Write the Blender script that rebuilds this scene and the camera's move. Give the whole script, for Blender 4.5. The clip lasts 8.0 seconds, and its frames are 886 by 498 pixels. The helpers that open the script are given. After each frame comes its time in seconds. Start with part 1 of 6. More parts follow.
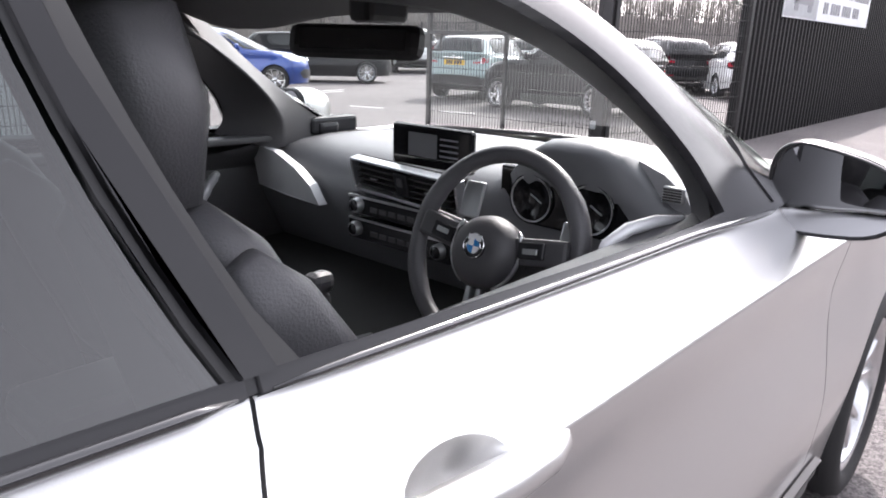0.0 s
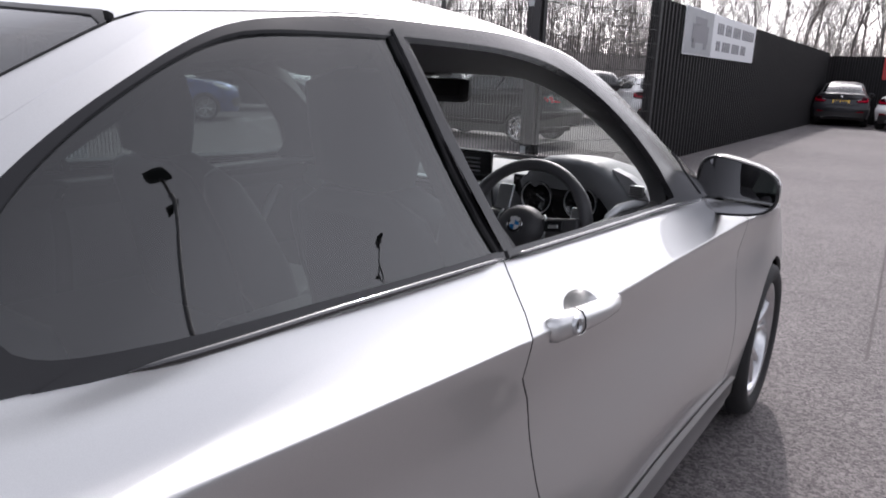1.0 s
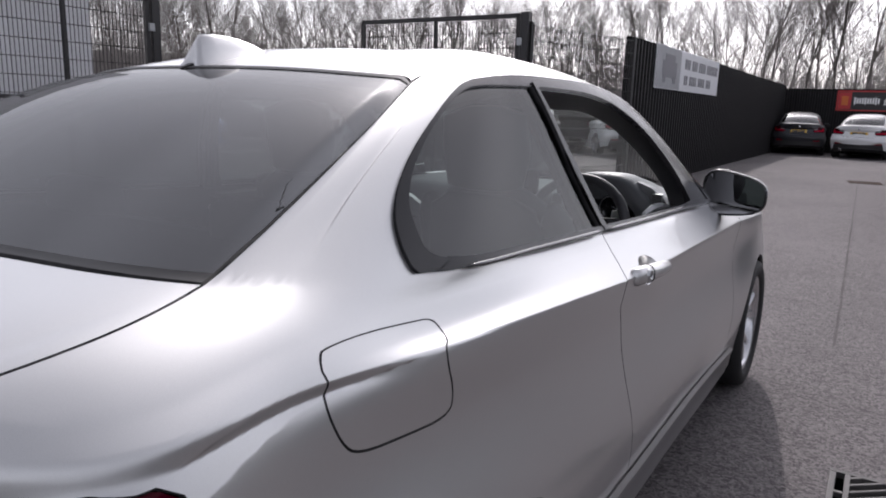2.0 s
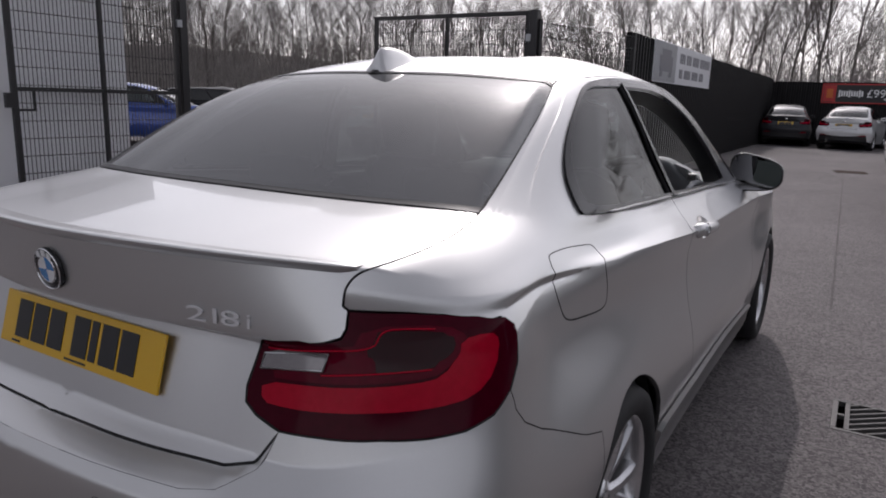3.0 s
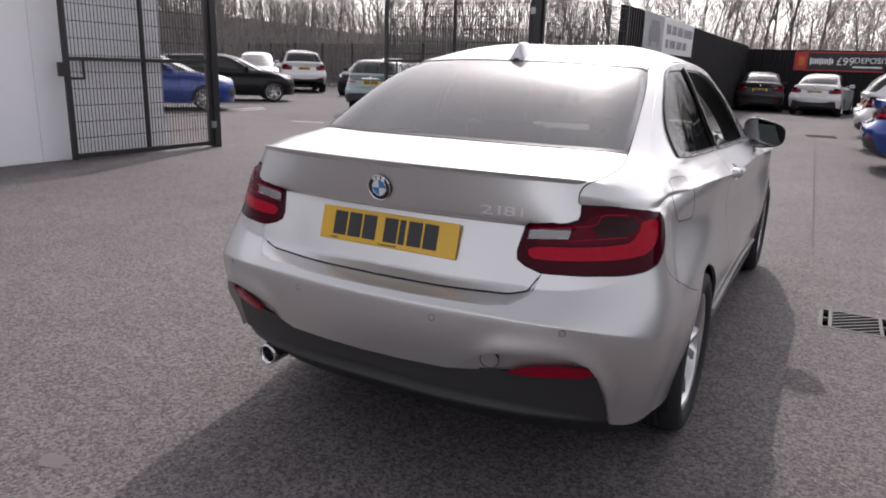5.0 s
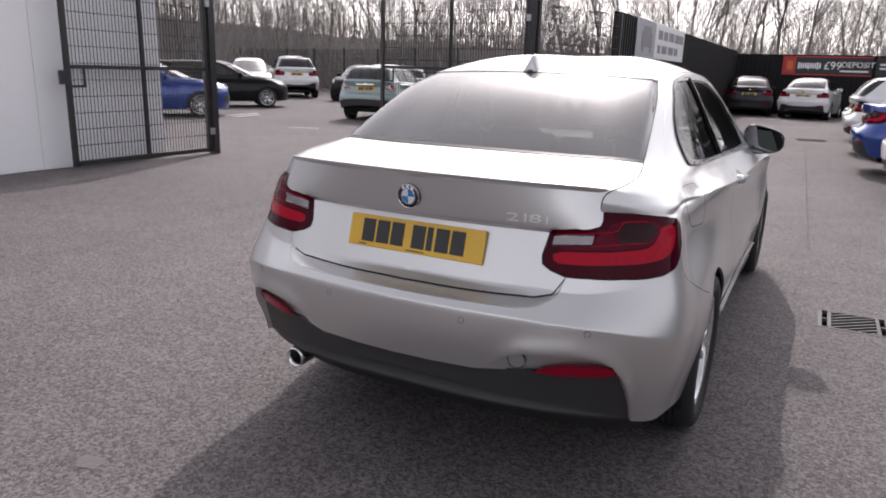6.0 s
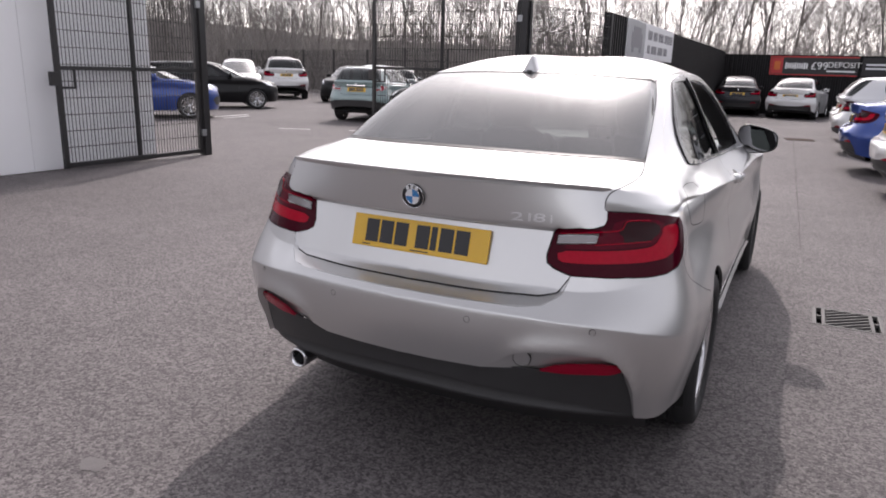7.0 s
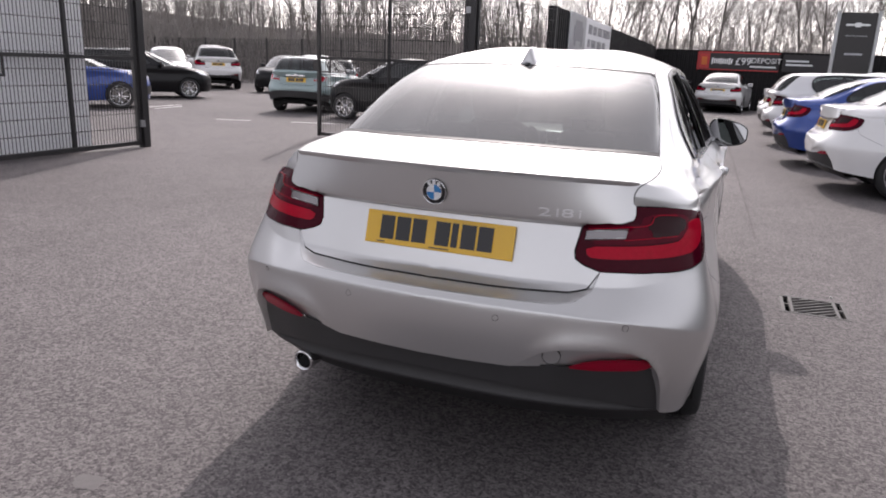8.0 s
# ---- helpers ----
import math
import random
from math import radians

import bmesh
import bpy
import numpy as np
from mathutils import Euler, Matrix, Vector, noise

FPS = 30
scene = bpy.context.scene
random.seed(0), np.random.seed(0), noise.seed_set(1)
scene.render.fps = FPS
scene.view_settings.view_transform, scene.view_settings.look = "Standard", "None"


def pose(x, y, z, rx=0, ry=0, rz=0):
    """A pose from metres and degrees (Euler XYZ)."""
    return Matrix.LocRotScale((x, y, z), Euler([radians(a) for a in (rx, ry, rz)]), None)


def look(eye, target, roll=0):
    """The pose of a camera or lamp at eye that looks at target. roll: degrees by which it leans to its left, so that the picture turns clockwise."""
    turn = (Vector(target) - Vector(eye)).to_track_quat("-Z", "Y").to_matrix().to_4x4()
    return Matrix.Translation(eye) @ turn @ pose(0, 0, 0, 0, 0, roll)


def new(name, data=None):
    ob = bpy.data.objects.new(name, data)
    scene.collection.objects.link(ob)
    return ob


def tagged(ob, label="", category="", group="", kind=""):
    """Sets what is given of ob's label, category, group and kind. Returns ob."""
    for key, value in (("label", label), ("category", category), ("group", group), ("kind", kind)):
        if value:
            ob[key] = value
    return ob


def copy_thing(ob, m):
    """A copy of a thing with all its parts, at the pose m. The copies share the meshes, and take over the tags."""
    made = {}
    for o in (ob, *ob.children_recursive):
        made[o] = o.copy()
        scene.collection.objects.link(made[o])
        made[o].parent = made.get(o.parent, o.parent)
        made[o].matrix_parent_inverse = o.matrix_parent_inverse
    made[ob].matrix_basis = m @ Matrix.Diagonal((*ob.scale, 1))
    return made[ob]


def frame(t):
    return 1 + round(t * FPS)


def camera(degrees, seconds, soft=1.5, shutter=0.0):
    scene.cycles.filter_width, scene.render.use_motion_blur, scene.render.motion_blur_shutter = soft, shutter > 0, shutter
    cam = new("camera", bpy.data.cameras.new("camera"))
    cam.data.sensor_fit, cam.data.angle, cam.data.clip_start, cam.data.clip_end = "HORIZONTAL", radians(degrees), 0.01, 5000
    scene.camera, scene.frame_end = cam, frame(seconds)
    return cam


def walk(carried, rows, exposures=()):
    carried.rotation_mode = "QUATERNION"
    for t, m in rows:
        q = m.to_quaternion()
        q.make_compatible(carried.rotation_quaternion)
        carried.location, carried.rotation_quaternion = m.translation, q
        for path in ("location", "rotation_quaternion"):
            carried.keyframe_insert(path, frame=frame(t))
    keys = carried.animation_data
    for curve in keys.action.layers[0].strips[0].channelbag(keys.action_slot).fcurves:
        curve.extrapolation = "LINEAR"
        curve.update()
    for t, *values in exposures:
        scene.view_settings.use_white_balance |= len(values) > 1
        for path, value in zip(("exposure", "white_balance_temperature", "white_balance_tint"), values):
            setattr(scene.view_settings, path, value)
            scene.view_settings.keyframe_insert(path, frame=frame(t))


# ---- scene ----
import mathutils

# ---- camera and walk ----
cam = camera(64.9, 8.0, soft=1.9)
PATH = [
    (0, (1.153, 1.436, 1.277), (-0.116, 2.873, 0.706), 1.6),
    (0.5, (1.234, 1.09, 1.302), (0.073, 2.643, 0.81), 2.7),
    (1, (1.297, 0.713, 1.323), (0.199, 2.311, 0.831), 2.1),
    (1.2, (1.302, 0.586, 1.32), (0.243, 2.232, 0.851), 1.9),
    (2.3, (1.331, -0.166, 1.322), (0.298, 1.501, 0.928), 1.5),
    (2.5, (1.290, -0.282, 1.318), (0.282, 1.403, 0.905), 1.6),
    (3, (1.284, -0.651, 1.319), (0.28, 1.024, 0.898), 1.8),
    (3.5, (1.255, -0.953, 1.322), (0.245, 0.702, 0.833), 2.1),
    (4, (1.206, -1.262, 1.332), (0.284, 0.432, 0.801), 1.8),
    (4.5, (1.222, -1.544, 1.343), (0.294, 0.149, 0.823), 2.0),
    (6, (1.147, -1.871, 1.387), (0.244, -0.157, 0.888), 1.8),
    (6.5, (1.142, -1.878, 1.385), (0.25, -0.157, 0.892), 1.9),
    (7, (1.11, -1.903, 1.385), (0.233, -0.176, 0.889), 1.7),
    (7.5, (1.016, -1.937, 1.369), (0.209, -0.181, 0.851), 2.4),
    (8, (0.82, -1.961, 1.375), (0.12, -0.159, 0.863), 2.4),
]
walk(cam, [(t, look(eye, target, roll)) for t, eye, target, roll in PATH],
     exposures=[(0, 2.19, 6450, 17), (0.5, 1.31, 6400, 17), (1.0, 1.02, 6350, 17), (2.5, 0.10, 6300, 18), (3.0, -0.02, 6400, 18), (3.5, 0.0, 6450, 18), (4.5, 0.51, 6600, 18), (6.0, 0.82, 6600, 18), (8.0, 0.91, 6600, 18)])

# ---- sky and sun ----
SUN_EL, SUN_AZ = radians(39), radians(-17.5)
world = bpy.data.worlds.new("sky")
scene.world = world
world.use_nodes = True
wn = world.node_tree
sky = wn.nodes.new("ShaderNodeTexSky")
sky.sky_type = 'NISHITA'
sky.sun_disc = False
sky.sun_elevation, sky.sun_rotation = SUN_EL, SUN_AZ
sky.air_density, sky.dust_density, sky.ozone_density = 1.0, 2.0, 1.0
wn.nodes["Background"].inputs["Strength"].default_value = 0.15
haze = wn.nodes.new("ShaderNodeHueSaturation")  # thin high cloud whitens the sky
haze.inputs["Saturation"].default_value = 0.2
wn.links.new(sky.outputs[0], haze.inputs["Color"])
wn.links.new(haze.outputs[0], wn.nodes["Background"].inputs["Color"])
sun_data = bpy.data.lights.new("sun", 'SUN')
sun_data.energy, sun_data.angle, sun_data.color = 1.28, radians(0.6), (1.0, 0.955, 0.9)
sun = new("sun", sun_data)
sun_from = Vector((math.sin(SUN_AZ) * math.cos(SUN_EL), math.cos(SUN_AZ) * math.cos(SUN_EL), math.sin(SUN_EL)))
sun.matrix_world = look(sun_from * 60, (0, 0, 0))

# ---- materials ----
def nodes_of(name):
    m = bpy.data.materials.new(name)
    m.use_nodes = True
    t = m.node_tree
    return m, t, t.nodes["Principled BSDF"]


def surface(name, rgb, rough=0.5, metal=0.0, vary=0.12, size=6.0, fine=120.0, bump=0.0, coat=0.0, grain=0.0, rand=0.0,
            rough_vary=0.1, spec=0.5, coord='Object'):
    """A material with broad and fine variation of its colour, uneven gloss and fine relief."""
    m, t, b = nodes_of(name)
    L = t.links.new
    tc = t.nodes.new("ShaderNodeTexCoord")
    n1 = t.nodes.new("ShaderNodeTexNoise")
    n1.inputs["Scale"].default_value, n1.inputs["Detail"].default_value = size, 5
    n2 = t.nodes.new("ShaderNodeTexNoise")
    n2.inputs["Scale"].default_value, n2.inputs["Detail"].default_value = fine, 3
    for n in (n1, n2):
        L(tc.outputs[coord], n.inputs["Vector"])
    mix = t.nodes.new("ShaderNodeMix")
    mix.data_type = 'RGBA'
    mix.inputs["A"].default_value = (*[c * (1 - vary) for c in rgb], 1)
    mix.inputs["B"].default_value = (*[min(1, c * (1 + vary)) for c in rgb], 1)
    L(n1.outputs[0], mix.inputs["Factor"])
    col = mix.outputs["Result"]
    if grain:
        g = t.nodes.new("ShaderNodeMix")
        g.data_type, g.blend_type = 'RGBA', 'OVERLAY'
        g.inputs["Factor"].default_value = grain
        L(col, g.inputs["A"])
        L(n2.outputs[0], g.inputs["B"])
        col = g.outputs["Result"]
    if rand:
        oi = t.nodes.new("ShaderNodeObjectInfo")
        mr = t.nodes.new("ShaderNodeMapRange")
        mr.inputs["To Min"].default_value, mr.inputs["To Max"].default_value = 1 - rand, 1 + rand
        L(oi.outputs["Random"], mr.inputs["Value"])
        h = t.nodes.new("ShaderNodeHueSaturation")
        L(mr.outputs[0], h.inputs["Value"])
        L(col, h.inputs["Color"])
        col = h.outputs[0]
    L(col, b.inputs["Base Color"])
    r = t.nodes.new("ShaderNodeMapRange")
    r.inputs["To Min"].default_value, r.inputs["To Max"].default_value = max(0.02, rough * (1 - rough_vary)), min(1, rough * (1 + rough_vary))
    L(n1.outputs[0], r.inputs["Value"])
    L(r.outputs[0], b.inputs["Roughness"])
    b.inputs["Metallic"].default_value = metal
    b.inputs["Specular IOR Level"].default_value = spec
    if coat:
        b.inputs["Coat Weight"].default_value, b.inputs["Coat Roughness"].default_value = coat, 0.035
    if bump:
        bp = t.nodes.new("ShaderNodeBump")
        bp.inputs["Strength"].default_value, bp.inputs["Distance"].default_value = 1.0, bump
        L(n2.outputs[0], bp.inputs["Height"])
        L(bp.outputs[0], b.inputs["Normal"])
    return m


def glass(name, tint, gloss_rough=0.01, least=0.08, power=2.6, most=0.93, dust=0.0):
    """A thin pane: light passes straight through its tint, and the surface mirrors more towards grazing."""
    m, t, b = nodes_of(name)
    t.nodes.remove(b)
    tr = t.nodes.new("ShaderNodeBsdfTransparent")
    tr.inputs[0].default_value = (*tint, 1)
    gl = t.nodes.new("ShaderNodeBsdfGlossy")
    gl.inputs["Roughness"].default_value = gloss_rough
    lw = t.nodes.new("ShaderNodeLayerWeight")
    lw.inputs[0].default_value = 0.5
    pw = t.nodes.new("ShaderNodeMath")
    pw.operation = 'POWER'
    pw.inputs[1].default_value = power
    ma = t.nodes.new("ShaderNodeMath")
    ma.operation = 'MULTIPLY_ADD'
    ma.inputs[1].default_value, ma.inputs[2].default_value = most - least, least
    mx = t.nodes.new("ShaderNodeMixShader")
    L = t.links.new
    L(lw.outputs["Facing"], pw.inputs[0])
    L(pw.outputs[0], ma.inputs[0])
    L(ma.outputs[0], mx.inputs[0])
    L(tr.outputs[0], mx.inputs[1])
    L(gl.outputs[0], mx.inputs[2])
    out = mx.outputs[0]
    if dust:  # road dust as rough gloss, also put in for the flare round the glint
        film = t.nodes.new("ShaderNodeBsdfGlossy")
        film.inputs["Roughness"].default_value = 0.34
        tc = t.nodes.new("ShaderNodeTexCoord")
        ns = t.nodes.new("ShaderNodeTexNoise")
        ns.inputs["Scale"].default_value, ns.inputs["Detail"].default_value = 5.0, 6
        mr = t.nodes.new("ShaderNodeMapRange")
        mr.inputs["To Min"].default_value, mr.inputs["To Max"].default_value = dust * 0.6, dust * 1.4
        L(tc.outputs["Object"], ns.inputs["Vector"])
        L(ns.outputs[0], mr.inputs["Value"])
        m2 = t.nodes.new("ShaderNodeMixShader")
        L(mr.outputs[0], m2.inputs[0])
        L(out, m2.inputs[1])
        L(film.outputs[0], m2.inputs[2])
        out = m2.outputs[0]
    L(out, t.nodes["Material Output"].inputs[0])
    return m


def paint(name, rgb, metal=0.0, rough=0.35, flake=0.0, coat=1.0, spec=0.5):
    m = surface(name, rgb, rough, metal, vary=0.025, size=2.0, fine=900, coat=coat, rough_vary=0.08, grain=flake, spec=spec)
    return m


SILVER = paint("silver_paint", (0.63, 0.63, 0.625), metal=0.92, rough=0.37, flake=0.14, coat=0.8)
WHITE_PAINT = paint("white_paint", (0.78, 0.78, 0.78), rough=0.3)
BLUE_PAINT = paint("blue_paint", (0.012, 0.05, 0.26), metal=0.35, rough=0.3)
BLACK_PAINT = paint("black_paint", (0.006, 0.006, 0.007), rough=0.3, coat=0.15, spec=0.2)
AQUA_PAINT = paint("pale_aqua_paint", (0.27, 0.36, 0.36), rough=0.3)
GREY_PAINT = paint("grey_paint", (0.035, 0.035, 0.04), metal=0.3, rough=0.35, coat=0.3, spec=0.3)
BLACK_TRIM = surface("gloss_black_trim", (0.02, 0.02, 0.022), 0.2, vary=0.1, size=9, rough_vary=0.3, spec=0.3)
BLACK_PLASTIC = surface("textured_black_plastic", (0.032, 0.031, 0.032), 0.55, vary=0.2, size=14, fine=900, bump=0.0003)
RUBBER = surface("tyre_rubber", (0.017, 0.017, 0.018), 0.75, vary=0.3, size=20, fine=400, bump=0.0006)
# black of the rubber seals; also stands in for shade in panel gaps
SEAL_AND_SHADE = surface("seal_and_gap_shade", (0.012, 0.012, 0.013), 0.5, vary=0.2, size=20)
ALLOY = surface("silver_alloy", (0.62, 0.62, 0.63), 0.26, metal=0.9, vary=0.08, size=15, coat=0.5)
DISC_STEEL = surface("brake_steel", (0.25, 0.24, 0.23), 0.4, metal=0.9, vary=0.25, size=30)
CHROME = surface("chrome", (0.82, 0.82, 0.83), 0.06, metal=1.0, vary=0.03)
DASH = surface("dash_vinyl", (0.11, 0.112, 0.118), 0.42, vary=0.15, size=10, fine=700, bump=0.0004)
DASH_LOW = surface("dark_interior_plastic", (0.055, 0.054, 0.057), 0.5, vary=0.2, size=9, fine=700, bump=0.0003)
LEATHER = surface("black_seat_leather", (0.075, 0.074, 0.079), 0.42, vary=0.2, size=12, fine=300, bump=0.0008)
HEADLINER = surface("dark_headlining", (0.10, 0.096, 0.098), 0.9, vary=0.15, size=8, fine=600, bump=0.0005)
SATIN = surface("brushed_aluminium_trim", (0.55, 0.56, 0.57), 0.3, metal=0.85, vary=0.06, size=30)
TRIM_SILVER = surface("matt_silver_trim", (0.50, 0.51, 0.52), 0.42, metal=0.25, vary=0.06, size=30)
TRIM_GREY = surface("pale_grey_trim", (0.30, 0.30, 0.31), 0.5, vary=0.08, size=20, fine=500, bump=0.0003)
SCREEN = surface("display_glass", (0.006, 0.006, 0.007), 0.12, vary=0.2, size=5)
GLOSS_STRIP = surface("gloss_black_strip", (0.02, 0.02, 0.022), 0.12, vary=0.05, size=20, coat=1.0)
MIRROR_GLASS = surface("mirror_glass", (0.30, 0.30, 0.31), 0.015, metal=1.0, vary=0.01)
GLASS_CLEAR = glass("clear_glass", (0.86, 0.91, 0.89), power=5.0, most=0.5)
GLASS_TINT = glass("smoked_glass", (0.17, 0.205, 0.20), least=0.10, power=5.5, most=0.45)
GLASS_REAR = glass("smoked_rear_glass", (0.09, 0.105, 0.10), least=0.2, power=5.5, most=0.6, dust=0.05)
GLASS_FAR = glass("car_glass", (0.22, 0.25, 0.25))
LAMP_DARK = surface("smoked_red_lens", (0.052, 0.001, 0.008), 0.08, vary=0.25, size=60, spec=0.09)
LAMP_RED = surface("red_lens", (0.40, 0.003, 0.020), 0.14, vary=0.2, size=70, spec=0.12)
LAMP_MID = surface("mid_red_lens", (0.10, 0.0015, 0.012), 0.1, vary=0.3, size=40, spec=0.1)
LAMP_DEEP = surface("dark_lens", (0.022, 0.001, 0.003), 0.08, vary=0.2, size=60, spec=0.2)
LAMP_CLEAR = surface("clear_ribbed_lens", (0.20, 0.185, 0.19), 0.15, metal=0.3, vary=0.2, size=150, coat=1.0)
HEADLAMP = surface("headlamp_lens", (0.62, 0.63, 0.65), 0.1, metal=0.6, vary=0.25, size=40, coat=1.0)
REFLECTOR_RED = surface("red_reflector", (0.26, 0.003, 0.02), 0.12, vary=0.2, size=120, spec=0.25)
PLATE_YELLOW = surface("yellow_plate", (0.72, 0.42, 0.015), 0.32, vary=0.05, size=12, coat=0.3)
PLATE_BLACK = surface("plate_black", (0.02, 0.02, 0.022), 0.4, vary=0.1)
BADGE_BLUE = surface("enamel_blue", (0.03, 0.20, 0.48), 0.15, vary=0.05, coat=1.0)
BADGE_BRIGHT = surface("bright_badge_metal", (0.82, 0.82, 0.83), 0.3, metal=0.35, vary=0.03, coat=0.5)
BADGE_WHITE = surface("enamel_white", (0.75, 0.76, 0.77), 0.15, vary=0.03, coat=1.0)
BLACK_METAL = surface("black_powder_coat", (0.018, 0.017, 0.018), 0.42, vary=0.25, size=7, fine=200, bump=0.0004)
WALL_BLACK = surface("black_corrugated_sheet", (0.012, 0.011, 0.012), 0.6, vary=0.3, size=1.5, fine=60, bump=0.0004, spec=0.2)
WHITE_CLAD = surface("white_cladding", (0.84, 0.84, 0.855), 0.55, vary=0.05, size=0.8, fine=90, bump=0.0005, grain=0.05)
CAST_IRON = surface("worn_cast_iron", (0.085, 0.08, 0.078), 0.6, metal=0.2, vary=0.3, size=25, fine=300, bump=0.0008)
# near-black: paints the dark inside hollows; also colours the undersides
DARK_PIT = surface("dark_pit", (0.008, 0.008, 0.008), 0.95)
LINE_WHITE = surface("worn_line_paint", (0.55, 0.54, 0.53), 0.7, vary=0.25, size=9, fine=150, bump=0.001, grain=0.4)
IRON_DULL = surface("rusty_iron", (0.07, 0.052, 0.045), 0.95, vary=0.3, size=12, spec=0.05)
TAR = surface("bitumen", (0.118, 0.108, 0.108), 0.95, vary=0.3, size=30, fine=200, bump=0.001, spec=0.05)
PATCH = surface("pale_stain", (0.142, 0.13, 0.13), 0.85, vary=0.2, size=40, fine=300, bump=0.001)
SIGN_WHITE = surface("sign_vinyl", (0.72, 0.73, 0.75), 0.45, vary=0.06, size=1.2)
SIGN_GREY = surface("sign_print_grey", (0.33, 0.34, 0.36), 0.45, vary=0.25, size=4)
SIGN_INK = surface("sign_print_dark", (0.20, 0.20, 0.22), 0.45, vary=0.1)
BANNER = surface("banner_black", (0.02, 0.018, 0.02), 0.5, vary=0.15, size=2)
BANNER_RED = surface("banner_red", (0.45, 0.03, 0.03), 0.5, vary=0.1)
BANNER_WHITE = surface("banner_white", (0.78, 0.78, 0.78), 0.5, vary=0.04)
BANNER_ORANGE = surface("banner_orange", (0.55, 0.13, 0.02), 0.5, vary=0.1)
STEEL_GREY = surface("galvanised_steel", (0.36, 0.37, 0.38), 0.4, metal=0.7, vary=0.2, size=6)
BARK = surface("grey_brown_bark", (0.15, 0.135, 0.125), 0.9, vary=0.35, size=3, fine=40, bump=0.004, rand=0.25)
TWIG = surface("bare_twigs", (0.25, 0.23, 0.218), 0.9, vary=0.3, size=2, rand=0.25)
BRUSH = surface("undergrowth", (0.092, 0.083, 0.075), 0.95, vary=0.45, size=0.9, fine=30, bump=0.02)


def asphalt():
    """Worn tarmac: pale chippings in dark binder, broad stains, and tyre-polished bands."""
    m, t, b = nodes_of("worn_asphalt")
    L = t.links.new
    tc = t.nodes.new("ShaderNodeTexCoord")

    def tex(kind, scale, **kw):
        n = t.nodes.new(kind)
        n.inputs["Scale"].default_value = scale
        for k, v in kw.items():
            n.inputs[k].default_value = v
        L(tc.outputs["Object"], n.inputs["Vector"])
        return n

    chips = tex("ShaderNodeTexVoronoi", 85.0)
    chips2 = tex("ShaderNodeTexVoronoi", 190.0)
    broad = tex("ShaderNodeTexNoise", 0.35, Detail=6)
    mid = tex("ShaderNodeTexNoise", 3.2, Detail=5)
    fine = tex("ShaderNodeTexNoise", 320.0, Detail=2)
    ramp = t.nodes.new("ShaderNodeValToRGB")
    ramp.color_ramp.elements[0].color = (0.050, 0.045, 0.046, 1)
    ramp.color_ramp.elements[1].color = (0.222, 0.200, 0.200, 1)
    ramp.color_ramp.elements[0].position, ramp.color_ramp.elements[1].position = 0.15, 0.95
    sep = t.nodes.new("ShaderNodeSeparateColor")
    L(chips.outputs["Color"], sep.inputs[0])
    sep2 = t.nodes.new("ShaderNodeSeparateColor")
    L(chips2.outputs["Color"], sep2.inputs[0])
    mm = t.nodes.new("ShaderNodeMath")
    mm.operation = 'MULTIPLY_ADD'
    mm.inputs[1].default_value = 0.55
    L(sep.outputs[0], mm.inputs[0])
    m2 = t.nodes.new("ShaderNodeMath")
    m2.operation = 'MULTIPLY'
    m2.inputs[1].default_value = 0.45
    L(sep2.outputs[0], m2.inputs[0])
    L(m2.outputs[0], mm.inputs[2])
    L(mm.outputs[0], ramp.inputs[0])
    tone = t.nodes.new("ShaderNodeMapRange")
    tone.inputs["From Min"].default_value, tone.inputs["From Max"].default_value = 0.3, 0.7
    tone.inputs["To Min"].default_value, tone.inputs["To Max"].default_value = 0.82, 1.14
    L(broad.outputs[0], tone.inputs["Value"])
    tone2 = t.nodes.new("ShaderNodeMapRange")
    tone2.inputs["From Min"].default_value, tone2.inputs["From Max"].default_value = 0.3, 0.7
    tone2.inputs["To Min"].default_value, tone2.inputs["To Max"].default_value = 0.93, 1.07
    L(mid.outputs[0], tone2.inputs["Value"])
    k = t.nodes.new("ShaderNodeMath")
    k.operation = 'MULTIPLY'
    L(tone.outputs[0], k.inputs[0])
    L(tone2.outputs[0], k.inputs[1])
    h = t.nodes.new("ShaderNodeHueSaturation")
    L(k.outputs[0], h.inputs["Value"])
    L(ramp.outputs[0], h.inputs["Color"])
    L(h.outputs[0], b.inputs["Base Color"])
    b.inputs["Roughness"].default_value = 0.82
    b.inputs["Specular IOR Level"].default_value = 0.35
    add = t.nodes.new("ShaderNodeMath")
    L(chips.outputs["Distance"], add.inputs[0])
    L(fine.outputs[0], add.inputs[1])
    bp = t.nodes.new("ShaderNodeBump")
    bp.inputs["Strength"].default_value, bp.inputs["Distance"].default_value = 0.4, 0.003
    bp.invert = True
    L(add.outputs[0], bp.inputs["Height"])
    L(bp.outputs[0], b.inputs["Normal"])
    return m


ASPHALT = asphalt()


# ---- building helpers ----
def mesh_of(name, verts, faces, material, smooth=False):
    me = bpy.data.meshes.new(name)
    me.from_pydata([tuple(map(float, v)) for v in verts], [], [tuple(int(i) for i in f) for f in faces])
    me.materials.append(material)
    if smooth:
        me.shade_smooth()
    me.update()
    return me


def put_mesh(name, me, parent=None, label="", m=None):
    ob = new(name, me)
    if parent is not None:
        ob.parent = parent
    if m is not None:
        ob.matrix_basis = m
    return tagged(ob, label)


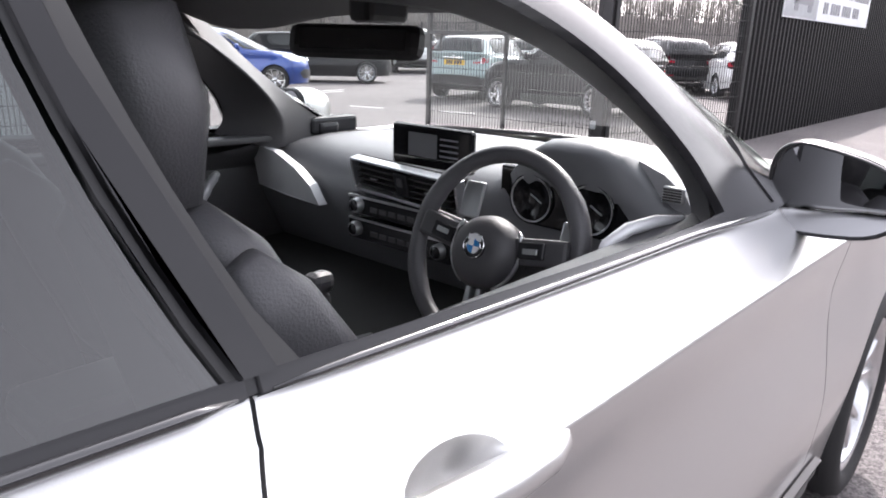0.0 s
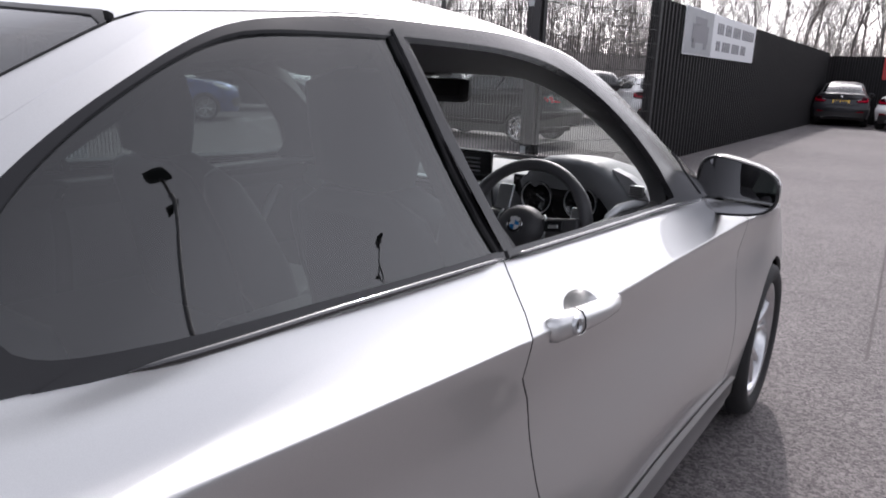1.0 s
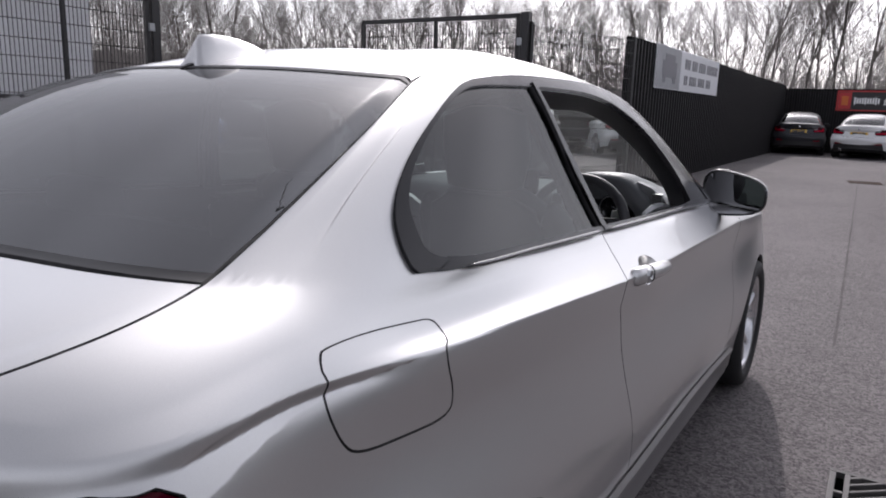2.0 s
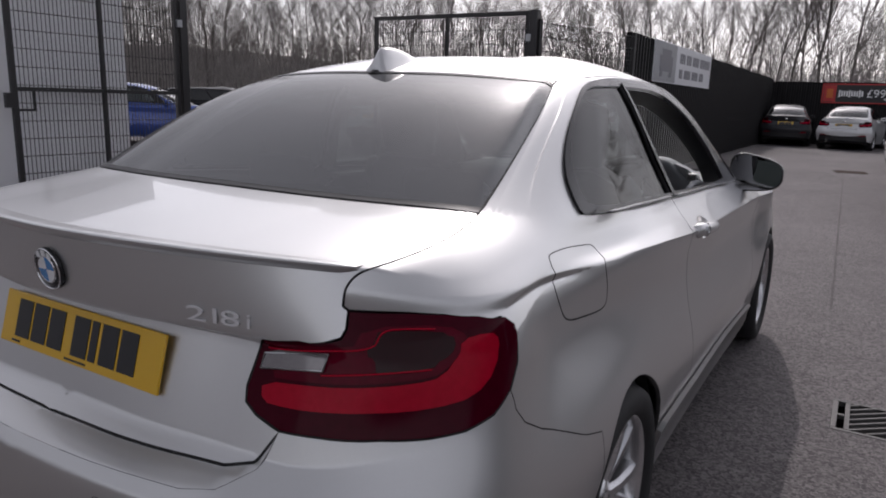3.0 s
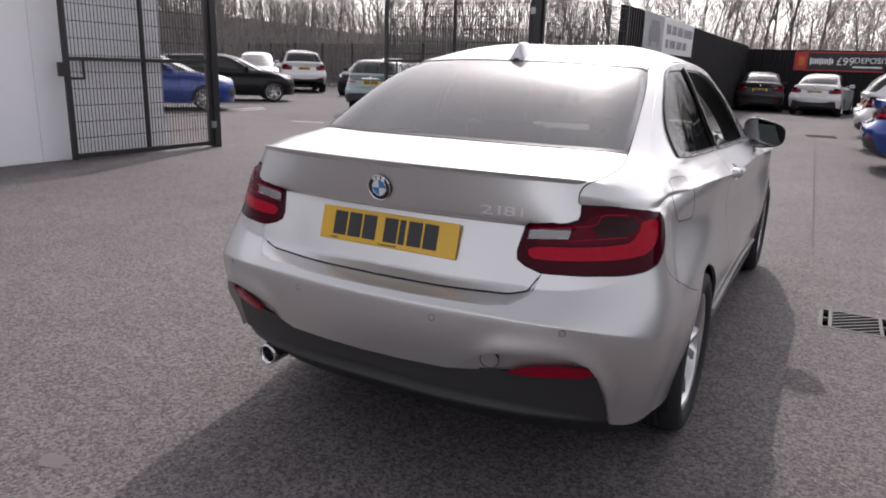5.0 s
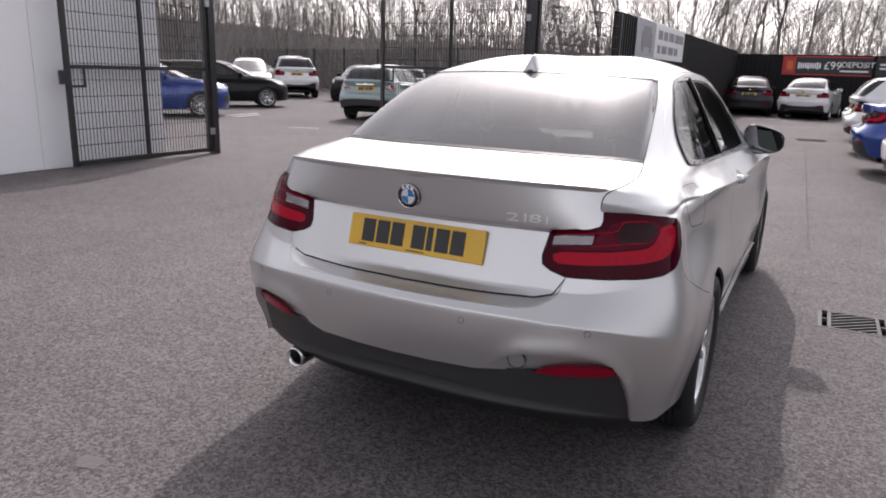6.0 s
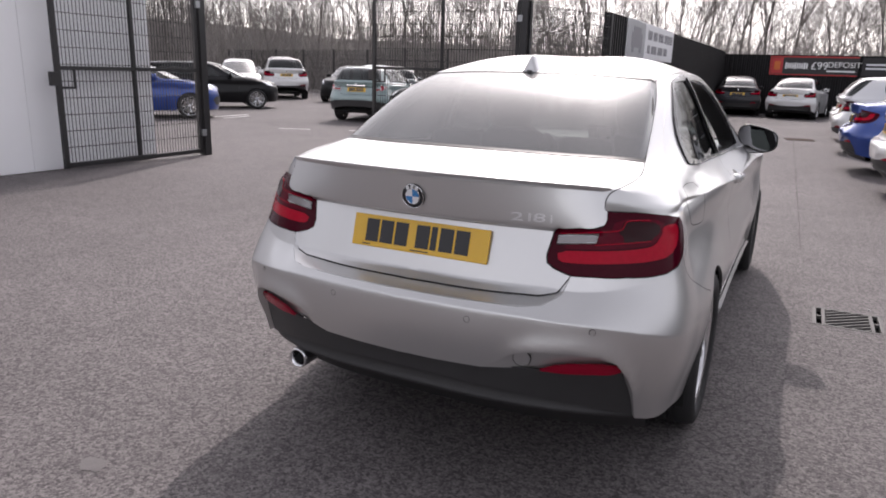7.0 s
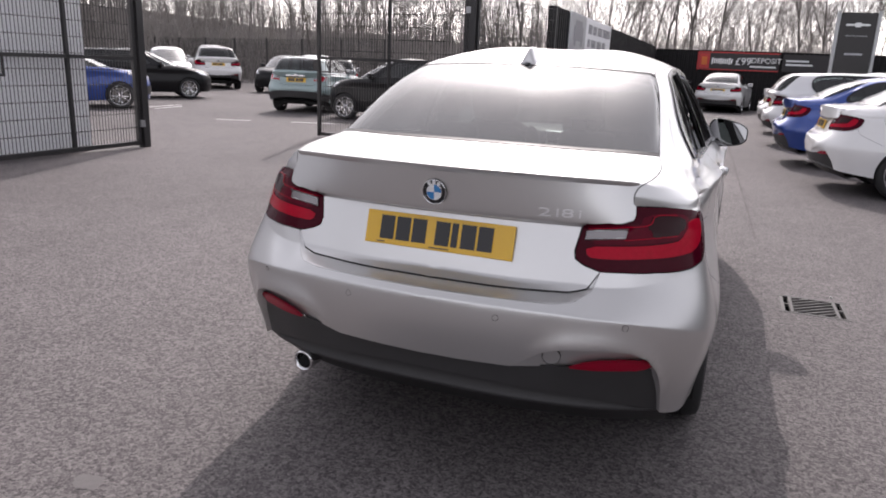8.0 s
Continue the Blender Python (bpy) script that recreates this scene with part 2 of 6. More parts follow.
def part(name, bm, material, parent, label="", smooth=False, m=None):
    me = bpy.data.meshes.new(name)
    bm.to_mesh(me)
    bm.free()
    me.materials.append(material)
    if smooth:
        me.shade_smooth()
    return put_mesh(name, me, parent, label, m)


def thing(name, at=(0, 0, 0), rz=0.0, label="", category="", group="", kind=""):
    ob = new(name)
    ob.empty_display_size = 0.2
    ob.matrix_basis = pose(*at, 0, 0, rz)
    return tagged(ob, label, category, group, kind)


def box(bm, cx, cy, cz, sx, sy, sz, m=None, bevel=0.0):
    r = bmesh.ops.create_cube(bm, size=1.0)
    mm = Matrix.Translation((cx, cy, cz)) @ Matrix.Diagonal((sx, sy, sz, 1))
    if m is not None:
        mm = m @ mm
    bmesh.ops.transform(bm, matrix=mm, verts=r["verts"])
    if bevel:
        es = {e for v in r["verts"] for e in v.link_edges}
        bmesh.ops.bevel(bm, geom=list(es), offset=bevel, segments=2, affect='EDGES', profile=0.5)
    return bm


def boxes(*rows, bevel=0.0, m=None):
    bm = bmesh.new()
    for r in rows:
        box(bm, *r, m=m, bevel=bevel)
    return bm


def lathe(profile, n=32, axis='x', arc=None):
    """A ring of (radius, along) pairs turned about an axis."""
    vs, fs = [], []
    k = len(profile)
    for i in range(n):
        a = 2 * math.pi * i / n
        for r, h in profile:
            c, s = r * math.cos(a), r * math.sin(a)
            vs.append((h, c, s) if axis == 'x' else (c, h, s) if axis == 'y' else (c, s, h))
    for i in range(n):
        j = (i + 1) % n
        for q in range(k - 1):
            fs.append((i * k + q, i * k + q + 1, j * k + q + 1, j * k + q))
    return vs, fs


def tube(points, radius, n=8, closed=False):
    """A round bar along a line of points."""
    vs, fs = [], []
    pts = [Vector(p) for p in points]
    k = len(pts)
    up = Vector((0.123, 0.3, 0.95))
    for i, p in enumerate(pts):
        a = pts[(i - 1) % k] if closed or i else p
        b = pts[(i + 1) % k] if closed or i < k - 1 else p
        d = (b - a).normalized()
        s = d.cross(up).normalized()
        u = s.cross(d)
        r = radius[i] if isinstance(radius, (list, tuple)) else radius
        for j in range(n):
            t = 2 * math.pi * j / n
            vs.append(p + s * math.cos(t) * r + u * math.sin(t) * r)
    for i in range(k if closed else k - 1):
        for j in range(n):
            a, b = i * n + j, i * n + (j + 1) % n
            c, d = ((i + 1) % k) * n + (j + 1) % n, ((i + 1) % k) * n + j
            fs.append((a, b, c, d))
    if not closed:
        fs.append(tuple(range(n - 1, -1, -1)))
        fs.append(tuple((k - 1) * n + j for j in range(n)))
    return vs, fs


def rounded(bm, segs=2, w=0.01):
    bmesh.ops.bevel(bm, geom=list(bm.edges), offset=w, segments=segs, affect='EDGES', profile=0.5)
    return bm


def letters(text, size, material, parent, m, depth=0.003, name="lettering", label=""):
    """Words in the built-in font as a mesh."""
    cu = bpy.data.curves.new(name, 'FONT')
    cu.body, cu.size, cu.extrude = text, size, depth
    ob = bpy.data.objects.new(name, cu)
    scene.collection.objects.link(ob)
    me = bpy.data.meshes.new_from_object(ob.evaluated_get(bpy.context.evaluated_depsgraph_get()))
    bpy.data.objects.remove(ob)
    me.materials.clear()
    me.materials.append(material)
    return put_mesh(name, me, parent, label, m)

# ---- car bodies ----
# level lines round the right half of the coupe, nose to tail
COUPE = dict(
 L=[
 [(.0,4.4,.22),(.45,4.33,.22),(.74,4.12,.22),(.83,3.66,.2),(.83,3.1,.19),(.82,2.4,.19),(.82,1.72,.19),(.825,1.25,.19),(.83,.93,.22),(.83,.45,.28),(.785,.24,.31),(.6,.1,.36),(.33,.0,.4),(.0,-.02,.41)],
 [(.0,4.43,.5),(.5,4.35,.5),(.8,4.1,.5),(.875,3.66,.55),(.865,3.1,.5),(.868,2.4,.5),(.872,1.72,.5),(.88,1.25,.55),(.885,.93,.6),(.885,.5,.6),(.85,.22,.61),(.64,.045,.655),(.35,-.025,.668),(.0,-.048,.67)],
 [(.0,4.4,.7),(.5,4.32,.7),(.8,4.02,.74),(.856,3.66,.77),(.838,3.1,.79),(.833,2.4,.8),(.831,1.72,.815),(.828,1.25,.835),(.812,.93,.845),(.802,.58,.84),(.808,.295,.8),(.635,.12,.75),(.35,.078,.73),(.0,.07,.73)],
 [(.0,4.36,.78),(.5,4.25,.8),(.78,3.95,.83),(.855,3.66,.87),(.853,3.1,.895),(.85,2.4,.91),(.846,1.72,.923),(.833,1.25,.952),(.805,.93,.962),(.782,.6,.96),(.785,.33,.905),(.655,.185,.912),(.35,.140,.907),(.0,.122,.907)],
 [(.0,4.3,.82),(.5,4.2,.84),(.75,3.92,.865),(.825,3.64,.9),(.82,3.1,.928),(.81,2.4,.95),(.806,1.72,.962),(.796,1.25,.978),(.772,.93,.98),(.768,.61,.99),(.768,.33,.95),(.648,.19,.932),(.35,.110,.923),(.0,.071,.923)],
 [(.0,4.2,.86),(.5,4.1,.88),(.7,3.85,.9),(.79,3.6,.93),(.785,3.1,.955),(.775,2.4,.985),(.77,1.72,1.0),(.765,1.25,1.01),(.748,.93,1.018),(.738,.65,1.03),(.714,.36,1.018),(.62,.226,1.046),(.35,.105,1.062),(.0,.05,1.068)],
 [(.0,3.5,.98),(.4,3.45,.98),(.66,3.25,.98),(.7,3.15,.97),(.752,2.95,.985),(.755,2.4,1.0),(.75,1.72,1.025),(.742,1.3,1.04),(.735,.98,1.058),(.69,.7,1.08),(.645,.61,1.092),(.615,.575,1.098),(.35,.5,1.105),(.0,.475,1.108)],
 [(.0,2.66,1.365),(.3,2.63,1.355),(.51,2.56,1.32),(.535,2.5,1.317),(.555,2.35,1.36),(.56,2.05,1.396),(.56,1.72,1.402),(.556,1.5,1.398),(.552,1.35,1.388),(.535,1.24,1.38),(.515,1.19,1.377),(.49,1.165,1.378),(.27,1.095,1.389),(.0,1.07,1.392)],
 [(.0,2.3,1.448),(.208,2.28,1.446),(.3432,2.22,1.441),(.364,2.2,1.441),(.3848,2.1,1.448),(.3952,1.95,1.456),(.3952,1.75,1.46),(.39,1.62,1.458),(.3796,1.52,1.452),(.364,1.45,1.446),(.3432,1.42,1.443),(.3224,1.4,1.442),(.1768,1.37,1.449),(.0,1.36,1.451)],
 [(.0,2.05,1.472),(.0,2.04,1.472),(.0,2.03,1.472),(.0,2.02,1.472),(.0,1.98,1.474),(.0,1.93,1.476),(.0,1.87,1.477),(.0,1.82,1.477),(.0,1.78,1.476),(.0,1.76,1.475),(.0,1.74,1.474),(.0,1.73,1.474),(.0,1.72,1.474),(.0,1.71,1.474)]],
 # how sharply the surface turns at each level, by station
 C=[[0]*14,[0]*10+[.5,.65,.6,.6],[.0,.0,.1,.1,.1,.1,.1,.1,.1,.1,.2,.8,1,1],[0,0,0,.6,.85,.9,.9,.9,.55,.05,.05,.9,1,1],[0,0,0,0,0,0,0,0,0,.2,.2,.8,.9,.9],[.2,.2,.2,.3,.3,.3,.3,.3,.2,.1,.2,.9,1,1],[1,1,1,1,.9,.9,.9,.9,.7,.4,.6,1,1,1],[.8,.8,.8,.7,.6,.6,.6,.6,.5,.4,.5,.35,.3,.3],[0]*14,[0]*14])

class Loft:
    """A body shell: w runs round it from nose to tail, v climbs from level to level."""

    def __init__(self, spec):
        self.L = np.array(spec["L"], float)
        self.C = np.array(spec["C"], float)
        self.nk, self.nw = self.L.shape[:2]

    def column(self, j):
        n = self.nw
        a = self.L[:, np.clip(j, 0, n - 1)].copy()
        flip = np.array([-1.0, 1, 1])
        lo, hi = j < 0, j > n - 1
        if lo.any():
            a[:, lo] = self.L[:, -j[lo]] * flip
        if hi.any():
            a[:, hi] = self.L[:, 2 * (n - 1) - j[hi]] * flip
        return a

    @staticmethod
    def slope(p, q, r):
        h0 = np.linalg.norm(q - p, axis=-1, keepdims=True) + 1e-6
        h1 = np.linalg.norm(r - q, axis=-1, keepdims=True) + 1e-6
        return ((q - p) / h0 * h1 + (r - q) / h1 * h0) / (h0 + h1)

    @staticmethod
    def blend(f, b, c, m0, m1):
        h00, h10, h11 = 2 * f**3 - 3 * f**2 + 1, f**3 - 2 * f**2 + f, f**3 - f**2
        return h00 * b + h10 * m0 + (1 - h00) * c + h11 * m1

    def at(self, w, v):
        w = np.clip(np.atleast_1d(np.asarray(w, float)), 0, self.nw - 1)
        v = np.clip(np.atleast_1d(np.asarray(v, float)), 0, self.nk - 1)
        i = np.clip(w.astype(int), 0, self.nw - 2)
        f = (w - i)[None, :, None]
        a, b, c, d = (self.column(i + o) for o in (-1, 0, 1, 2))
        h = np.linalg.norm(c - b, axis=2, keepdims=True)
        pts = self.blend(f, b, c, self.slope(a, b, c) * h, self.slope(b, c, d) * h)
        sharp = self.C[:, i] * (1 - f[0, :, 0]) + self.C[:, i + 1] * f[0, :, 0]
        k = np.clip(v.astype(int), 0, self.nk - 2)
        r, f = np.arange(len(w)), (v - k)[:, None]
        b, c = pts[k, r], pts[k + 1, r]
        a = np.where((k > 0)[:, None], pts[np.maximum(k - 1, 0), r], 2 * b - c)
        d = np.where((k < self.nk - 2)[:, None], pts[np.minimum(k + 2, self.nk - 1), r], b * np.array([-1.0, 1, 1]))
        h = np.linalg.norm(c - b, axis=1, keepdims=True)
        u = (c - b) / (h + 1e-9)
        c0, c1 = sharp[k, r][:, None], sharp[k + 1, r][:, None]
        m0 = h * ((1 - c0) * self.slope(a, b, c) + c0 * u)
        m1 = h * ((1 - c1) * self.slope(b, c, d) + c1 * u)
        return self.blend(f, b, c, m0, m1)

    def normal(self, w, v, e=0.02):
        w, v = np.atleast_1d(np.asarray(w, float)), np.atleast_1d(np.asarray(v, float))
        a = self.at(np.minimum(w + e, self.nw - 1), v) - self.at(np.maximum(w - e, 0), v)
        b = self.at(w, np.minimum(v + e, self.nk - 1)) - self.at(w, np.maximum(v - e, 0))
        n = np.cross(b, a)
        return n / (np.linalg.norm(n, axis=1, keepdims=True) + 1e-9)

    def find_side(self, y, z, w0, v0):
        """The (w, v) on the flank at a given y and z."""
        p = np.array([w0, v0], float)
        for _ in range(25):
            q = self.at(p[0], p[1])[0]
            e = np.array([y - q[1], z - q[2]])
            d = 1e-3
            jw = (self.at(p[0] + d, p[1])[0] - q) / d
            jv = (self.at(p[0], p[1] + d)[0] - q) / d
            J = np.array([[jw[1], jv[1]], [jw[2], jv[2]]])
            step = np.linalg.solve(J + 1e-9 * np.eye(2), e)
            p = p + np.clip(step, -0.4, 0.4)
            p[0], p[1] = min(max(p[0], 0.5), self.nw - 1.5), min(max(p[1], 0.0), 5.0)
        return p


def inside(poly, pts):
    x, y = pts[:, 0], pts[:, 1]
    r = np.zeros(len(pts), bool)
    n = len(poly)
    for i in range(n):
        (x0, y0), (x1, y1) = poly[i], poly[(i + 1) % n]
        c = (y0 > y) != (y1 > y)
        r ^= c & (x < (x1 - x0) * (y - y0) / (y1 - y0 + 1e-12) + x0)
    return r


def dense(poly, dw, dv):
    out = []
    for i, p in enumerate(poly):
        q = poly[(i + 1) % len(poly)]
        n = max(1, int(math.ceil(max(abs(q[0] - p[0]) / dw, abs(q[1] - p[1]) / dv))))
        for j in range(n):
            f = j / n
            out.append((p[0] + (q[0] - p[0]) * f, p[1] + (q[1] - p[1]) * f))
    return np.array(out)


def smooth_line(poly, rounds=2):
    """Rounds the corners of a closed outline."""
    for _ in range(rounds):
        q = []
        for i, p in enumerate(poly):
            r = poly[(i + 1) % len(poly)]
            q += [(p[0] * .75 + r[0] * .25, p[1] * .75 + r[1] * .25), (p[0] * .25 + r[0] * .75, p[1] * .25 + r[1] * .75)]
        poly = q
    return poly


def panel(lo, poly, holes=(), dw=0.1, dv=0.12, gap=0.002, depth=0.012, lift=0.0, side=1, centre=False, follow=None):
    """A sheet of the shell within an outline in (w, v), with turned-in edges. side 1 right, -1 left;
    centre: the outline ends on the car's middle line and is mirrored into one piece; follow: a line v(w) along which the rows of faces run. Returns verts, normals, faces."""
    wmax, vmax = lo.nw - 1, lo.nk - 1
    pl = dense(poly, dw, dv)
    mid = lambda q: (q[:, 0] > wmax - 1e-4) | (q[:, 0] < 1e-4) | (q[:, 1] > vmax - 1e-4)
    on_mid = mid(pl) if centre else np.zeros(len(pl), bool)
    if gap:
        p3, n3 = lo.at(pl[:, 0], pl[:, 1]), lo.normal(pl[:, 0], pl[:, 1])
        t3 = np.roll(p3, -1, 0) - np.roll(p3, 1, 0)
        area = 0.5 * np.sum(pl[:, 0] * np.roll(pl[:, 1], -1) - np.roll(pl[:, 0], -1) * pl[:, 1])
        inw = np.cross(n3, t3) * (-1 if area > 0 else 1)
        inw /= np.linalg.norm(inw, axis=1, keepdims=True) + 1e-9
        e = 1e-3
        jw = (lo.at(pl[:, 0] + e, pl[:, 1]) - lo.at(pl[:, 0] - e, pl[:, 1])) / (2 * e)
        jv = (lo.at(pl[:, 0], pl[:, 1] + e) - lo.at(pl[:, 0], pl[:, 1] - e)) / (2 * e)
        g = inw * gap
        aa, ab, bb = (jw * jw).sum(1) + 1e-7, (jw * jv).sum(1), (jv * jv).sum(1) + 1e-7
        ra, rb = (jw * g).sum(1), (jv * g).sum(1)
        det = aa * bb - ab * ab + 1e-9
        d = np.stack([(ra * bb - rb * ab) / det, (rb * aa - ra * ab) / det], 1)
        d = np.clip(d, -0.05, 0.05)
        d[on_mid] = 0
        pl = pl + d
    hs = [np.array(dense(h, dw, dv)) for h in holes]
    x0, x1, y0, y1 = pl[:, 0].min(), pl[:, 0].max(), pl[:, 1].min(), pl[:, 1].max()
    gw, gv = np.meshgrid(np.arange(x0 + dw / 2, x1, dw), np.arange(y0 + dv / 2, y1, dv), indexing="ij")
    if follow:
        gw, gv = np.meshgrid(np.arange(x0 + dw / 2, x1, dw), np.arange(y0 - 2.0, y1 + 2.0, dv), indexing="ij")
        gv = gv + follow(gw) - follow(np.array(9.0))
    gp = np.stack([gw.ravel(), gv.ravel()], 1)
    keep = inside(pl, gp)
    for h in hs:
        keep &= ~inside(h, gp)
    gp = gp[keep]
    rim = np.concatenate([pl] + hs)
    if len(gp):
        sc = np.array([1 / dw, 1 / dv])
        far = np.array([(((rim - q) * sc) ** 2).sum(1).min() > 0.2 for q in gp])
        gp = gp[far]
    edges, k = [], 0
    for loop in [pl] + hs:
        n = len(loop)
        edges += [(k + i, k + (i + 1) % n) for i in range(n)]
        k += n
    allp = np.concatenate([rim, gp]) if len(gp) else rim
    res = mathutils.geometry.delaunay_2d_cdt([Vector(q) for q in allp], edges, [], 0, 1e-6)
    co = np.array([(q.x, q.y) for q in res[0]])
    tri = np.array([f for f in res[2] if len(f) == 3])
    cen = co[tri].mean(1)
    ok = inside(pl, cen)
    for h in hs:
        ok &= ~inside(h, cen)
    tri = tri[ok]
    used = np.unique(tri)
    remap = -np.ones(len(co), int)
    remap[used] = np.arange(len(used))
    co, tri = co[used], remap[tri]
    P, N = lo.at(co[:, 0], co[:, 1]), lo.normal(co[:, 0], co[:, 1])
    if callable(lift):
        raised = lambda w, v: lo.at(w, v) + lo.normal(w, v) * lift(w, v)[:, None]
        e = 0.012
        P = raised(co[:, 0], co[:, 1])
        m = np.cross(raised(co[:, 0] + e, co[:, 1]) - raised(co[:, 0] - e, co[:, 1]), raised(co[:, 0], co[:, 1] + e) - raised(co[:, 0], co[:, 1] - e))
        m *= np.sign((m * N).sum(1))[:, None]
        if centre:
            m[co[:, 0] > wmax - 1e-4, 0] = 0
        N = m / (np.linalg.norm(m, axis=1, keepdims=True) + 1e-9)
    else:
        P = P + N * lift
    a, b, c = co[tri[:, 0]], co[tri[:, 1]], co[tri[:, 2]]
    wrong = (b[:, 0] - a[:, 0]) * (c[:, 1] - a[:, 1]) < (b[:, 1] - a[:, 1]) * (c[:, 0] - a[:, 0])
    tri[wrong] = tri[wrong][:, ::-1]
    a, b, c = P[tri[:, 0]], P[tri[:, 1]], P[tri[:, 2]]
    if (np.cross(b - a, c - a) * N[tri[:, 0]]).sum() < 0:
        tri = tri[:, ::-1]
    count = {}
    for t in tri:
        for i in range(3):
            count[(t[i], t[(i + 1) % 3])] = 1
    border = [e for e in count if (e[1], e[0]) not in count]
    if centre:
        m = mid(co)
        border = [e for e in border if not (m[e[0]] and m[e[1]])]
        P[(co[:, 0] > wmax - 1e-4) | (co[:, 0] < 1e-4), 0] = 0
    V, M, F = [P], [N], [tuple(t) for t in tri]
    if depth and border:
        ids = sorted({i for e in border for i in e})
        loc = {i: len(P) + j for j, i in enumerate(ids)}
        V.append(P[ids] - N[ids] * depth)
        M.append(N[ids])
        F += [(e[1], e[0], loc[e[0]], loc[e[1]]) for e in border]
    V, M = np.concatenate(V), np.concatenate(M)
    if side < 0:
        V, M = V * [-1, 1, 1], M * [-1, 1, 1]
        F = [f[::-1] for f in F]
    if centre:
        k = len(V)
        V = np.concatenate([V, V * [-1, 1, 1]])
        M = np.concatenate([M, M * [-1, 1, 1]])
        F = F + [tuple(i + k for i in f[::-1]) for f in F]
    return V, M, F


def shell(name, lo, poly, material, parent, label="", **kw):
    V, M, F = panel(lo, poly, **kw)
    me = bpy.data.meshes.new(name)
    me.from_pydata(V.tolist(), [], F)
    me.materials.append(material)
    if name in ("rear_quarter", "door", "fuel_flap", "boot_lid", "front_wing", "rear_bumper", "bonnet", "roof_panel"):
        me.materials.append(SEAL_AND_SHADE)  # near-black put on the turned-in edges for the dark of the shut lines
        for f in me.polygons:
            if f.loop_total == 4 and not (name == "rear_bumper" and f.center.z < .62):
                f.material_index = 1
    me.shade_smooth()
    me.update()
    me.normals_split_custom_set_from_vertices(M.tolist())
    return put_mesh(name, me, parent, label)


# ---- cars ----
def wheel_meshes(radius=0.318, width=0.225, spokes=5, n=40, rim_mat=None, single=False):
    """Tyre, rim, spokes, brake disc and hub of one alloy wheel; the axle is x and +x the outer face."""
    r, w = radius, width / 2
    ri = r * 0.735
    prof = [(ri, -w * .82), (ri + .012, -w * .95), (r * .87, -w * 1.02), (r * .955, -w * .93), (r * .99, -w * .72), (r, -w * .45)]
    groove = []
    for g in (-.36, -.12, .12, .36):
        groove += [(r, w * (g - .05)), (r - .006, w * (g - .04)), (r - .006, w * (g + .04)), (r, w * (g + .05))]
    prof = prof + groove + [(a, -b) for a, b in prof[::-1]]
    tyre = mesh_of("tyre", *lathe(prof, n), RUBBER, True)
    rim = mesh_of("rim", *lathe([(ri * .80, -w * .78), (ri * .93, -w * .80), (ri * 1.01, -w * .84), (ri * .965, -w * .7), (ri * .90, w * .3),
                                (ri * .93, w * .74), (ri * .985, w * .86), (ri * 1.025, w * .86), (ri * 1.02, w * .78)], n), rim_mat or ALLOY, True)
    vs, fs = [], []
    for k in range(1 if single else spokes):
        for s in (-1, 1):
            a0 = 2 * math.pi * k / spokes + s * 0.10
            a1 = 2 * math.pi * k / spokes + s * 0.255
            rows = []
            for f in (0, .35, .7, 1):
                a = a0 + (a1 - a0) * f
                rr = ri * (.20 + (.965 - .20) * f)
                hw = .021 - .007 * f + .004 * f * f
                out = w * (.50 + .10 * math.sin(f * 2.2) + .14 * f)
                er, et = np.array([0, math.cos(a), math.sin(a)]), np.array([0, -math.sin(a), math.cos(a)])
                ctr = er * rr
                rows.append([ctr + et * -hw + [out - .012, 0, 0], ctr + et * -hw * .55 + [out, 0, 0], ctr + et * hw * .55 + [out, 0, 0],
                             ctr + et * hw + [out - .012, 0, 0], ctr + et * hw + [out - .045, 0, 0], ctr + et * -hw + [out - .045, 0, 0]])
            b = len(vs)
            for q in rows:
                vs += q
            for i in range(3):
                for j in range(6):
                    a_, b_, c_, d_ = b + i * 6 + j, b + i * 6 + (j + 1) % 6, b + (i + 1) * 6 + (j + 1) % 6, b + (i + 1) * 6 + j
                    fs.append((a_, b_, c_, d_))
    if single:
        h = len(vs) // 2
        pair = [mesh_of("spoke", vs[:h], fs[:len(fs) // 2], rim_mat or ALLOY), mesh_of("spoke", vs[h:], [[i - h for i in f] for f in fs[len(fs) // 2:]], rim_mat or ALLOY)]
        spoke_parts = [("spoke", me, 360 / spokes * k) for k in range(spokes) for me in pair]
    else:
        spoke_parts = [("spoke_star", mesh_of("spoke_star", vs, fs, rim_mat or ALLOY), 0)]
    hub = mesh_of("hub_cap", *lathe([(0.001, w * .60), (.034, w * .60), (.038, w * .55), (ri * .26, w * .50), (ri * .28, w * .38), (ri * .28, 0)], 24), rim_mat or ALLOY, True)
    disc = mesh_of("brake_disc", *lathe([(.06, w * .0), (ri * .78, w * .0), (ri * .78, -w * .18), (.06, -w * .2)], 28), DISC_STEEL)
    # near-black disc stands in for the shade behind the spokes
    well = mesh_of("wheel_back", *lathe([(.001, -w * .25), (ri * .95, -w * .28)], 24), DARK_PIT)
    return [("tyre", tyre, 0), ("rim", rim, 0), ("hub_cap", hub, 0), ("brake_disc", disc, 0), ("wheel_back", well, 0)] + spoke_parts


WHEEL = wheel_meshes(single=True)
WHEEL_FAR = wheel_meshes(n=24)


wheel_turn = random.Random(21)


